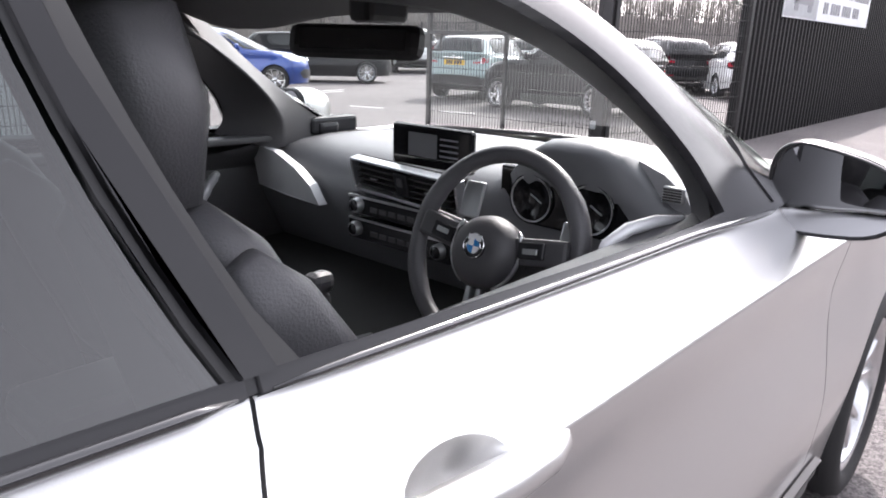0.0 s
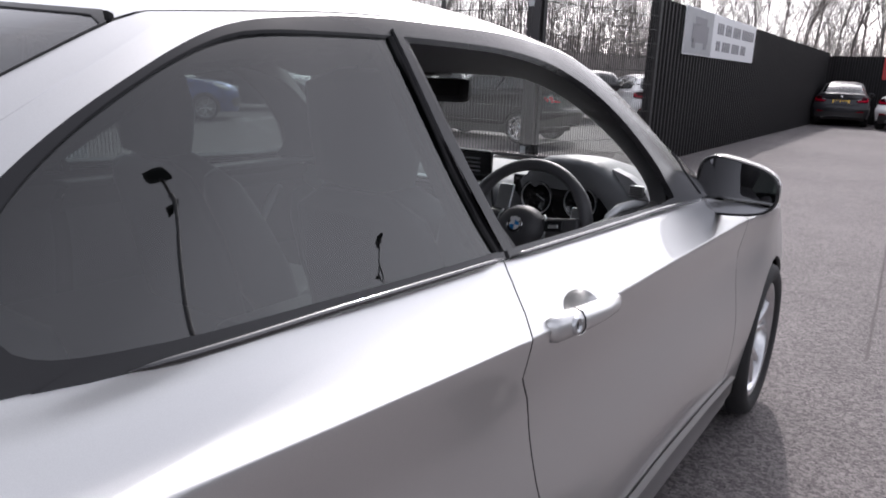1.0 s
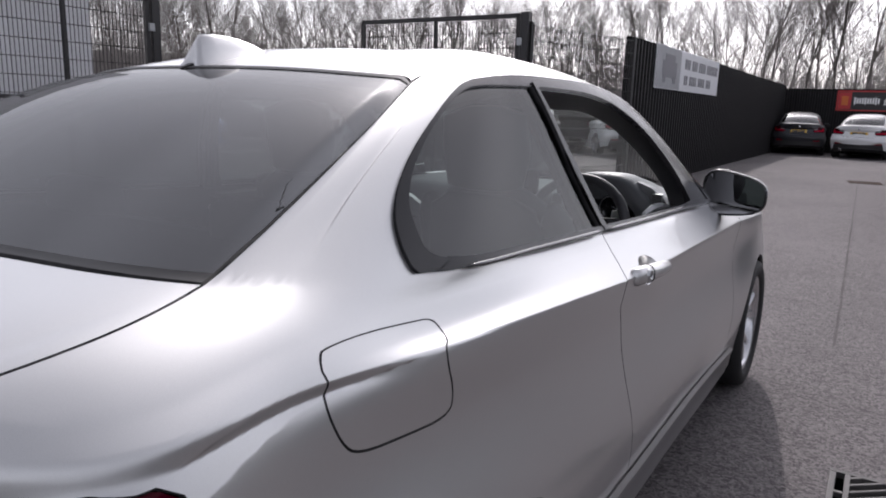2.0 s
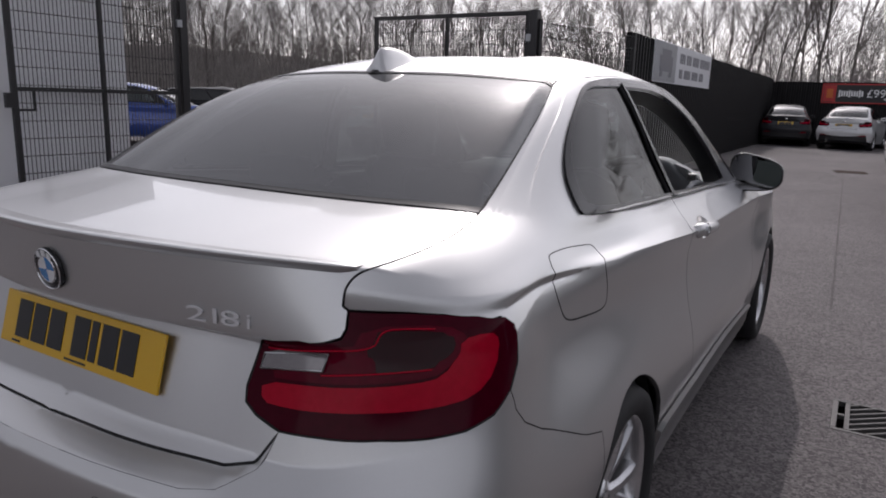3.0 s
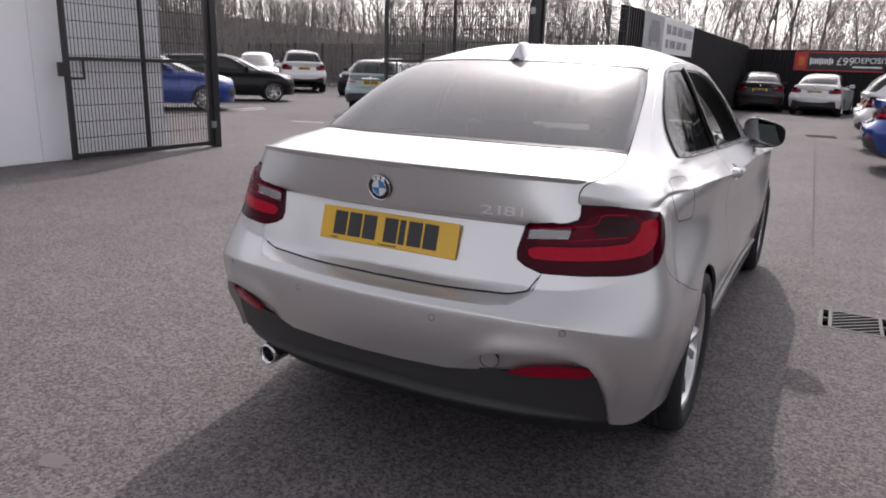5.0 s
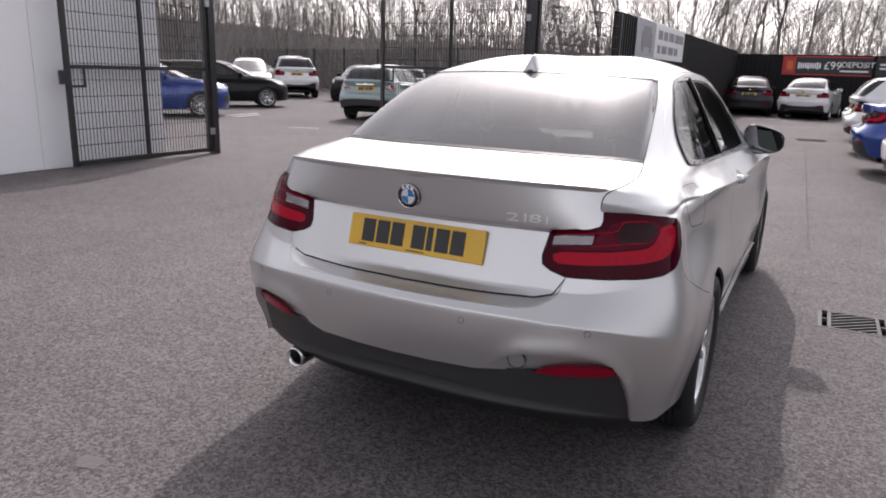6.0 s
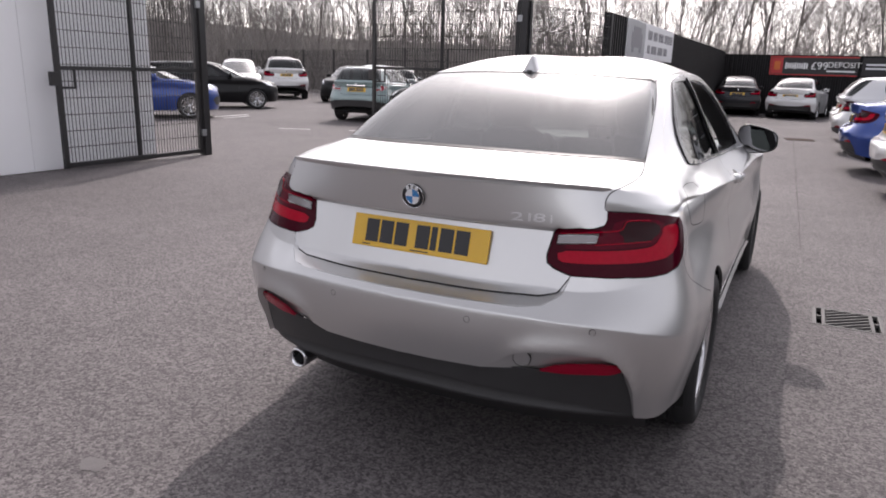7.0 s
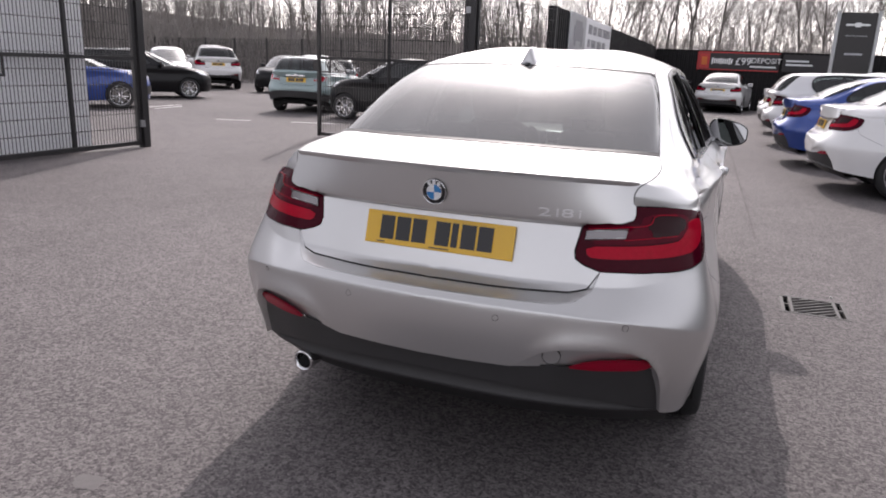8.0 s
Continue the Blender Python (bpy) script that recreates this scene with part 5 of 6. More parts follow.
    for s, m in ((-1, pose(-.10, .07, .03, 0, 8, 12)), (1, pose(.10, .07, .02, 0, -6, -12))):
        part("stalk", boxes((s * .05, 0, 0, .15, .016, .022), m=m, bevel=.006), DASH_LOW, st)
    part("paddle", boxes((.135, .03, .05, .03, .008, .07), bevel=.004), SATIN, st)
    part("paddle", boxes((-.10, .03, .09, .05, .008, .075), bevel=.004), SATIN, st, "satin shift paddle")
    # console and lever
    part("centre_console", boxes((0, 2.30, .50, .25, .85, .24), bevel=.03), DASH_LOW, hero)
    part("armrest", boxes((0, 1.90, .66, .20, .34, .09), bevel=.03), LEATHER, hero)
    lv = part("gear_lever", boxes((0, 2.34, .67, .035, .04, .14), bevel=.012), DASH_LOW, hero)
    part("lever_knob", boxes((0, 2.335, .765, .05, .062, .05), bevel=.018), LEATHER, lv)
    part("lever_trim", boxes((0, 2.34, .632, .12, .20, .006), bevel=.002), SATIN, hero)

    def pad(rows, mat, name, parent, n=20, e=.62):
        """A stuffed form: rounded rings (y, z, half width, half depth) along its spine."""
        vs, fs = [], []
        for i, (y, z, hw, hd) in enumerate(rows):
            a, b = rows[max(0, i - 1)], rows[min(len(rows) - 1, i + 1)]
            d = Vector((0, b[0] - a[0], b[1] - a[1])).normalized()
            u = Vector((0, d[2], -d[1]))
            for j in range(n):
                t = 2 * math.pi * j / n
                c, s = math.cos(t), math.sin(t)
                p = Vector((hw * math.copysign(abs(c) ** e, c), y, z)) + u * hd * math.copysign(abs(s) ** e, s)
                vs.append(p)
        for i in range(len(rows) - 1):
            for j in range(n):
                fs.append((i * n + j, i * n + (j + 1) % n, (i + 1) * n + (j + 1) % n, (i + 1) * n + j))
        fs += [tuple(range(n - 1, -1, -1)), tuple((len(rows) - 1) * n + j for j in range(n))]
        return put_mesh(name, mesh_of(name, vs, fs, mat, True), parent)

    def seat(x, name="front_seat"):
        """A sports seat with bolsters and headrest."""
        t = thing(name)
        t.parent = hero
        t.matrix_basis = pose(x, 0, 0)
        pad([(1.88, .56, .10, .03), (1.9, .56, .22, .07), (2.1, .57, .235, .085), (2.32, .59, .235, .08), (2.40, .59, .20, .05), (2.42, .59, .08, .02)], LEATHER, "cushion", t)
        pad([(2.03, .55, .12, .04), (2.01, .60, .19, .07), (1.96, .76, .20, .07), (1.89, .92, .20, .06), (1.83, 1.04, .185, .05), (1.80, 1.085, .13, .035), (1.795, 1.095, .06, .01)], LEATHER, "backrest", t)
        for s in (-1, 1):
            b = pad([(2.06, .60, .02, .03), (2.02, .64, .045, .06), (1.955, .76, .055, .075), (1.885, .90, .052, .065), (1.83, 1.01, .04, .045), (1.80, 1.06, .015, .02)], LEATHER, "back_bolster", t)
            b.location = (s * .205, 0, 0)
            b = pad([(1.92, .60, .02, .03), (1.96, .61, .045, .06), (2.20, .62, .05, .065), (2.38, .62, .04, .05), (2.41, .62, .01, .02)], LEATHER, "cushion_bolster", t)
            b.location = (s * .225, 0, 0)
        pad([(1.92, .52, .12, .02), (1.89, .62, .21, .03), (1.82, .90, .212, .03), (1.765, 1.04, .17, .025), (1.755, 1.08, .10, .01)], DASH_LOW, "back_shell", t)
        pad([(1.785, 1.085, .06, .02), (1.785, 1.10, .115, .048), (1.785, 1.20, .132, .060), (1.765, 1.30, .125, .052), (1.76, 1.325, .05, .02)], LEATHER, "headrest", t)
        for s in (-1, 1):
            part("headrest_bar", boxes((s * .05, 1.79, 1.09, .012, .012, .08)), SATIN, t)
        for z, y in ((.70, 2.052), (.86, 1.985)):
            part("seam", boxes((0, y, z, .30, .004, .006)), SEAL_AND_SHADE, t)
        for y in (2.05, 2.13, 2.21, 2.29):
            part("seam", boxes((0, y, .657, .34, .005, .004)), SEAL_AND_SHADE, t)
        return t

    seat(.36)
    seat(-.36)
    rb = thing("rear_bench")
    rb.parent = hero
    part("cushion", boxes((0, 1.30, .48, 1.10, .48, .16), bevel=.05), LEATHER, rb, smooth=True)
    part("backrest", boxes((0, 1.02, .76, 1.12, .14, .56), m=pose(0, 0, 0, 0, 0, 0), bevel=.05), LEATHER, rb, smooth=True)
    for x in (-.30, .30):
        part("headrest", boxes((x, .98, 1.07, .24, .09, .12), bevel=.035), LEATHER, rb, smooth=True)
    part("parcel_shelf", boxes((0, .78, 1.035, 1.10, .40, .03), bevel=.01), HEADLINER, hero)
    # linings under the outer skin
    lo = HERO
    shell("headlining", lo, [(0, 7.02), (2, 7.02), (3.8, 7.04), (7, 7.05), (9.5, 7.03), (13, 7.02), (13, 9), (0, 9)], HEADLINER, hero, centre=True, lift=-.03, gap=0, depth=0, dw=.25, dv=.25)
    for s in (1, -1):
        shell("door_card", lo, [(4.05, .6), (4.12, 5.9), (6.02, 5.9), (5.95, .6)], DASH_LOW, hero, side=s, lift=-.075, gap=0, depth=.0, dw=.25, dv=.25)
        shell("rear_side_trim", lo, [(6.05, .6), (6.05, 5.9), (8.6, 5.9), (8.6, 1.5)], DASH_LOW, hero, side=s, lift=-.07, gap=0, depth=0, dw=.25, dv=.25)
        # a thick front pillar: from the door opening round its inner edge to the windscreen
        door = smooth_path([(4.74, 6.0), (4.58, 6.15), (4.50, 6.35), (4.53, 6.6), (4.72, 6.80), (5.25, 6.885), (6.4, 6.90)], 28)
        pane = smooth_path([(3.72, 6.0), (3.86, 6.3), (3.90, 6.6), (3.80, 6.93), (4.25, 7.04), (5.2, 7.05), (6.4, 7.05)], 28)
        inner = smooth_path([(.666, 2.70, .945), (.639, 2.707, 1.018), (.610, 2.666, 1.082), (.578, 2.581, 1.152), (.548, 2.487, 1.211), (.514, 2.381, 1.267), (.492, 2.251, 1.304), (.489, 2.10, 1.319), (.500, 1.60, 1.322)], 28)
        rows = [lo.at(door[:, 0], door[:, 1]) - lo.normal(door[:, 0], door[:, 1]) * .008, inner, lo.at(pane[:, 0], pane[:, 1]) - lo.normal(pane[:, 0], pane[:, 1]) * .012]
        rows = [rows[0], rows[0] * .55 + inner * .45 + [.006, -.012, 0], inner * .93 + rows[0] * .07, inner, inner * .85 + rows[2] * .15, rows[2]]
        vs = [(x * s, y, z) for r in rows for x, y, z in r]
        n = len(inner)
        fs = [(i * n + j, i * n + j + 1, (i + 1) * n + j + 1, (i + 1) * n + j) for i in range(len(rows) - 1) for j in range(n - 1)]
        put_mesh("pillar_trim", mesh_of("pillar_trim", vs, fs, DASH_LOW, True), hero, "dark front pillar lining")
        shell("rear_pillar_trim", lo, [(8.66, 6.0), (8.70, 6.5), (8.4, 6.84), (6.8, 6.92), (6.8, 7.05), (9.9, 7.0), (10.3, 6.5), (10.6, 6.0)], HEADLINER, hero, side=s, lift=-.03, gap=0, depth=.02, dw=.2, dv=.2)
        shell("centre_pillar_trim", lo, [(6.0, 6.0), (6.42, 6.95), (6.56, 6.95), (6.12, 6.0)], DASH_LOW, hero, side=s, lift=-.025, gap=0, depth=.02, dw=.2, dv=.2)
        part("door_ledge", boxes((s * .700, 2.22, .978, .07, 1.05, .02), bevel=.006), DASH_LOW, hero)
    aim = pose(.020, 2.43, 1.272, -14, 0, 24)
    im = part("inside_mirror", boxes((0, 0, 0, .30, .045, .070), m=aim, bevel=.021), BLACK_PLASTIC, hero, "black rear-view mirror")
    part("mirror_pane", boxes((0, -.0225, 0, .235, .003, .042), m=aim, bevel=.001), MIRROR_GLASS, im)
    part("mirror_stem", boxes((.015, 2.50, 1.345, .07, .12, .07), bevel=.015), BLACK_PLASTIC, im)


cabin()
for pane in hero.children:
    if pane.name.split(".")[0] in ("windscreen", "rear_window", "quarter_window", "door_window"):
        pane.visible_shadow = False


# ---- the yard ----
def ground():
    vs, fs = [], []
    xs = sorted({-400, -150, -80, -40, -20, -10, -5, 0, 1.30, 1.68, 5, 10, 20, 40, 80, 150, 400})
    ys = sorted({-400, -100, -40, -15, -5, 0, 2.56, 2.93, 6, 12, 20, 35, 60, 120, 400})
    for y in ys:
        for x in xs:
            vs.append((x, y, 0))
    n = len(xs)
    for j in range(len(ys) - 1):
        for i in range(n - 1):
            if xs[i] == 1.30 and ys[j] == 2.56:
                continue
            fs.append((j * n + i, j * n + i + 1, (j + 1) * n + i + 1, (j + 1) * n + i))
    g = put_mesh("ground", mesh_of("ground", vs, fs, ASPHALT))
    return tagged(g, "worn grey asphalt of a car yard", "ground", kind="structure")


ground()


def drain():
    d = thing("drain_grate", (1.49, 2.745, 0), 0, "worn cast-iron drain grate set in the asphalt", "drain")
    w, l = .38, .37
    bm = boxes((0, -l / 2 + .012, -.010, w, .024, .026), (0, l / 2 - .012, -.010, w, .024, .026), (-w / 2 + .012, 0, -.010, .024, l - .05, .026), (w / 2 - .012, 0, -.010, .024, l - .05, .026), bevel=.003)
    part("frame", bm, CAST_IRON, d)
    part("pit", boxes((0, 0, -.12, w, l, .01), (-w / 2, 0, -.07, .01, l, .11), (w / 2, 0, -.07, .01, l, .11), (0, l / 2, -.07, w, .01, .11), (0, -l / 2, -.07, w, .01, .11)), DARK_PIT, d)
    for x in (-.128, .128):
        part("cross_bar", boxes((x, 0, -.008, .020, l - .05, .024), bevel=.003), CAST_IRON, d)
        part("end_bar", boxes((x * 1.24, 0, -.008, .04, .018, .022), bevel=.002), CAST_IRON, d)
    half = l / 2 - .025
    for i in range(9):
        # slanting bars, cut off by the frame
        x0, x1, y0, y1 = -.12, .12, -.232 + .058 * i - .10, -.232 + .058 * i + .10
        g = (y1 - y0) / (x1 - x0)
        if y0 < -half:
            x0, y0 = x0 + (-half - y0) / g, -half
        if y1 > half:
            x1, y1 = x1 - (y1 - half) / g, half
        if x1 - x0 < .03:
            continue
        long = math.hypot(x1 - x0, y1 - y0)
        part("bar", boxes((0, 0, 0, long, .0135, .020), bevel=.002), CAST_IRON, d, m=pose((x0 + x1) / 2, (y0 + y1) / 2, -.006, 0, 0, math.degrees(math.atan(g))))


drain()


def yard_marks():
    """Painted lines, a manhole cover, a tarmac seam and patches on the ground."""
    for x0, y0, x1, y1, w in ((-13.05, 12.1, -13.2, 13.6, .11), (-12.55, 12.0, -12.75, 13.2, .09), (-8.1, 11.36, -7.2, 11.7, .09), (-9.6, 10.7, -8.9, 10.95, .08)):
        long, turn = math.hypot(x1 - x0, y1 - y0), math.degrees(math.atan2(y1 - y0, x1 - x0))
        ob = part("painted_line", boxes((0, 0, 0, long, w, .004)), LINE_WHITE, None, m=pose((x0 + x1) / 2, (y0 + y1) / 2, .001, 0, 0, turn))
        tagged(ob, "worn white painted parking line on asphalt", "line", kind="structure")
    vs, fs, r = [], [], random.Random(3)
    for i in range(60):
        y = 4.6 + 12.0 * i / 59
        x = 1.25 - .027 * (y - 3.2) + r.uniform(-.005, .005)
        w = r.uniform(.003, .010)
        vs += [(x - w, y, .0025), (x + w, y, .0025)]
    fs = [(2 * i, 2 * i + 1, 2 * i + 3, 2 * i + 2) for i in range(59)]
    tagged(put_mesh("tarmac_seam", mesh_of("tarmac_seam", vs, fs, TAR)), "dark tarmac seam along the lane", "seam", kind="structure")
    m = thing("manhole_cover", (1.0, 17.3, 0), 8, "dark iron manhole cover set in the lane", "manhole")
    part("frame", boxes((0, -.29, .002, .62, .04, .012), (0, .29, .002, .62, .04, .012), (-.29, 0, .002, .04, .54, .012), (.29, 0, .002, .04, .54, .012)), IRON_DULL, m)
    part("lid", boxes((0, 0, .001, .53, .53, .008), bevel=.002), IRON_DULL, m)
    for x, y, w, seed in ((-.96, -.50, .055, 4), (-3.6, 1.9, .05, 6)):
        r = random.Random(seed)
        ring = [(x + w * (1 + r.uniform(-.25, .25)) * math.cos(a), y + w * .8 * (1 + r.uniform(-.25, .25)) * math.sin(a), .0022) for a in [2 * math.pi * i / 18 for i in range(18)]]
        tagged(put_mesh("asphalt_patch", mesh_of("asphalt_patch", ring + [(x, y, .003)], [(i, (i + 1) % 18, 18) for i in range(18)], PATCH)), "pale round stain on the asphalt", "stain", kind="structure")
    r = random.Random(12)
    for i in range(14):
        x, y = (1.62, 3.02) if i == 0 else (r.uniform(-4.5, 3.2), r.uniform(-.6, 6.5))
        if i and abs(x) < 1.0 and y > -.2:
            continue
        bm = bmesh.new()
        bmesh.ops.create_icosphere(bm, subdivisions=1, radius=.012 if i == 0 else r.uniform(.004, .009))
        for v in bm.verts:
            v.co = v.co * r.uniform(.7, 1.2)
            v.co.z *= .6
        ob = part("pebble", bm, PATCH if i else LINE_WHITE, None, m=pose(x, y, .004, 0, 0, r.uniform(0, 360)))
        tagged(ob, "small pale pebble lying on the asphalt", "pebble", "pebbles on the asphalt")


yard_marks()


def mesh_panel(parent, x0, x1, z0, z1, pitch=.05, rows=.2):
    """Welded wire: single uprights, pairs of level wires."""
    vs, fs = [], []

    def bar(ax, az, bx, bz, y, r):
        b = len(vs)
        if abs(bx - ax) < 1e-6:
            vs.extend([(ax - r, y - r, az), (ax + r, y - r, az), (ax + r, y + r, az), (ax - r, y + r, az), (ax - r, y - r, bz), (ax + r, y - r, bz), (ax + r, y + r, bz), (ax - r, y + r, bz)])
        else:
            vs.extend([(ax, y - r, az - r), (ax, y + r, az - r), (ax, y + r, az + r), (ax, y - r, az + r), (bx, y - r, az - r), (bx, y + r, az - r), (bx, y + r, az + r), (bx, y - r, az + r)])
        fs.extend([(b, b + 1, b + 5, b + 4), (b + 1, b + 2, b + 6, b + 5), (b + 2, b + 3, b + 7, b + 6), (b + 3, b, b + 4, b + 7)])

    n = int((x1 - x0) / pitch)
    for i in range(n + 1):
        x = x0 + (x1 - x0) * i / n
        bar(x, z0, x, z1, 0, .0034)
    n = int((z1 - z0) / rows)
    for i in range(n + 1):
        z = z0 + (z1 - z0) * i / n
        bar(x0, z, x1, z, .007, .004)
        bar(x0, z, x1, z, -.007, .004)
    return put_mesh("wire_mesh", mesh_of("wire_mesh", vs, fs, BLACK_METAL), parent)


def gate(name, at, rz, length, high, bar_z, label, lock_at=0.0, thick_end=True):
    """A mesh gate leaf: frame, middle upright, rail, lock box and welded wire. It runs along its own x."""
    g = thing(name, at, rz, label, "gate")
    s = .06
    part("post", boxes((0, 0, high / 2 + .03, s, s, high), bevel=.004), BLACK_METAL, g)
    part("post", boxes((length, 0, high / 2 + .03, s, s, high), bevel=.004), BLACK_METAL, g)
    part("middle_post", boxes((length * .5, 0, high / 2 + .03, .05, .05, high - .1), bevel=.004), BLACK_METAL, g)
    part("top_rail", boxes((length / 2, 0, high, length, s, s), bevel=.004), BLACK_METAL, g)
    part("bottom_rail", boxes((length / 2, 0, .07, length, s, s), bevel=.004), BLACK_METAL, g)
    part("middle_rail", boxes((length / 2, 0, bar_z, length, .05, .05), bevel=.004), BLACK_METAL, g)
    d = 1 if lock_at == 0 else -1
    x = lock_at
    part("lock_box", boxes((x - d * .05, 0, bar_z - .13, .11, .07, .17), bevel=.005), BLACK_METAL, g)
    part("lock_guard", boxes((x + d * .12, 0, bar_z - .24, .24, .02, .03), (x + d * .225, 0, bar_z - .12, .03, .02, .24)), BLACK_METAL, g)
    mesh_panel(g, .03, length - .03, .09, high - .02)
    if thick_end:
        xe = length if lock_at == 0 else 0
        part("hinge_post", boxes((xe + d * .11, 0, high / 2 + .02, .12, .12, high + .04), bevel=.006), BLACK_METAL, g)
        for z in (.35, high - .35):
            part("hinge", boxes((xe + d * .04, -.04, z, .08, .05, .10), bevel=.005), STEEL_GREY, g)
    return g


gate("mesh_gate", (-7.20, 3.80, 0), 90, 2.25, 2.58, 1.28, "black steel mesh gate leaf standing open by a white wall")
gate("mesh_gate", (-5.98, 9.10, 0), 0, 2.75, 2.58, 1.40, "black steel mesh gate leaf across the drive")


def fence_run(at, rz, length, high, label, posts=2):
    f = thing("mesh_fence", at, rz, label, "fence")
    for i in range(posts + 1):
        part("post", boxes((length * i / posts, 0, high / 2, .06, .06, high), bevel=.004), BLACK_METAL, f)
    mesh_panel(f, 0, length, .05, high - .05)
    return f


fence_run((-3.05, 9.13, 0), 74, 2.5, 2.5, "black welded-mesh fence panel beside the gate", 1)

fence_run((-30.5, 31.0, 0), -18.6, 18.9, 2.25, "dark mesh perimeter fence in front of the wood", 7)

# white-clad building beside the open gate
bm = boxes((-11.42, -7.6, 1.7, 8.0, 26.0, 3.4))
w = part("wall_west", bm, WHITE_CLAD, None, "white-clad building wall")
tagged(w, "white metal-clad building wall", "wall", kind="structure")
for i in range(14):
    y = 5.30 - .9 * i
    b = part("cladding_panel", boxes((-7.415, y - .45, 1.7, .02, .895, 3.38), bevel=.003), WHITE_CLAD, w)


def corrugated(name, length, high, label, pitch=.18, deep=.035):
    """Black profiled sheet along x, its face to -y."""
    vs, fs = [], []
    n = int(length / pitch)
    prof = []
    for i in range(n):
        x = i * pitch
        prof += [(x, 0), (x + pitch * .45, 0), (x + pitch * .55, deep), (x + pitch * .9, deep)]
    prof.append((n * pitch, 0))
    for x, y in prof:
        vs += [(x, -y, 0), (x, -y, high), (x, .09, high), (x, .09, 0)]
    for i in range(len(prof) - 1):
        a, b = i * 4, i * 4 + 4
        fs += [(a, b, b + 1, a + 1), (a + 1, b + 1, b + 2, a + 2), (a + 2, b + 2, b + 3, a + 3)]
    fs += [(0, 1, 2, 3), (len(vs) - 1, len(vs) - 2, len(vs) - 3, len(vs) - 4)]
    ob = put_mesh(name, mesh_of(name, vs, fs, WALL_BLACK))
    return tagged(ob, label, "wall", kind="structure")


wl = corrugated("wall_north", 19.6, 2.52, "black profiled metal boundary wall")
wl.matrix_basis = pose(-2.4, 11.5, 0, 0, 0, 90)
wf = corrugated("wall_far", 30.0, 2.42, "black profiled metal wall across the far end")
wf.matrix_basis = pose(-2.4, 31.1, 0, 0, 0, 0)


# two walls never in view, added to darken reflections in the car's flanks
we = corrugated("unseen_wall_east", 52.0, 2.6, "unseen black profiled metal wall added to darken the car's reflections")
we.matrix_basis = pose(9.8, 31.0, 0, 0, 0, -90)
ws = corrugated("unseen_wall_south", 18.0, 2.4, "unseen black profiled metal wall added behind the view to darken reflections")
ws.matrix_basis = pose(9.8, -21.0, 0, 0, 0, 180)


def wall_sign():
    s = thing("wall_sign", (-2.34, 12.75, 0), 90, "white printed sign board fixed to a black wall", "sign")
    part("board", boxes((2.62, 0, 2.145, 5.24, .02, .77), bevel=.003), SIGN_WHITE, s)
    part("picture_panel", boxes((.85, -.0125, 2.145, 1.66, .004, .74)), SIGN_GREY, s)
    for x, z, w, h in ((.9, 2.12, 1.0, .30), (.9, 2.32, .7, .14), (.55, 1.95, .2, .16), (1.25, 1.95, .2, .16)):
        part("picture_shape", boxes((x, -.016, z, w, .003, h), bevel=.001), SIGN_INK, s)
    x = 2.0
    for row, z, high, step, gap in (((3, 3, 4, 7), 2.29, .20, .16, .12), ((2, 4, 4, 3), 1.98, .18, .155, .14)):
        x = 2.0
        for count in row:
            for i in range(count):
                part("text_bar", boxes((x + .075, -.014, z, .11, .004, high)), SIGN_INK, s)
                x += step
            x += gap


wall_sign()


def banner():
    b = thing("banner", (-.58, 31.02, 0), 0, "black and red banner with white lettering on the far wall", "banner")
    part("sheet", boxes((1.60, 0, 1.99, 3.2, .02, .74)), BANNER, b)
    part("border", boxes((1.60, -.013, 2.345, 3.2, .006, .05), (1.60, -.013, 1.64, 3.2, .006, .04), (.02, -.013, 1.99, .05, .006, .70)), BANNER_RED, b)
    part("red_field", boxes((.27, -.013, 1.99, .42, .006, .62)), BANNER_RED, b)
    part("emblem", boxes((.27, -.019, 1.99, .22, .006, .34), bevel=.002), BANNER_ORANGE, b)
    for i in range(10):
        part("text_bar", boxes((.60 + .085 * i, -.014, 1.99, .06, .005, .20 if i % 4 else .27)), BANNER_WHITE, b)
    letters("£99", .42, BANNER_WHITE, b, pose(1.50, -.014, 1.86, 90, 0, 0), .003)
    letters("DEPOSIT", .30, BANNER_WHITE, b, pose(2.12, -.014, 1.95, 90, 0, 0), .003)
    part("text_bar", boxes((2.6, -.014, 1.80, 1.0, .005, .06)), BANNER_WHITE, b)
    b2 = thing("banner", (2.75, 31.02, 0), 0, "black banner with pale text bars on the far wall", "banner")
    part("sheet", boxes((1.05, 0, 1.99, 2.1, .02, .70)), BANNER, b2)
    part("text_bar", boxes((.55, -.014, 2.08, .85, .005, .07)), SIGN_WHITE, b2)
    part("text_bar", boxes((.62, -.014, 1.93, 1.0, .005, .07)), SIGN_WHITE, b2)


banner()


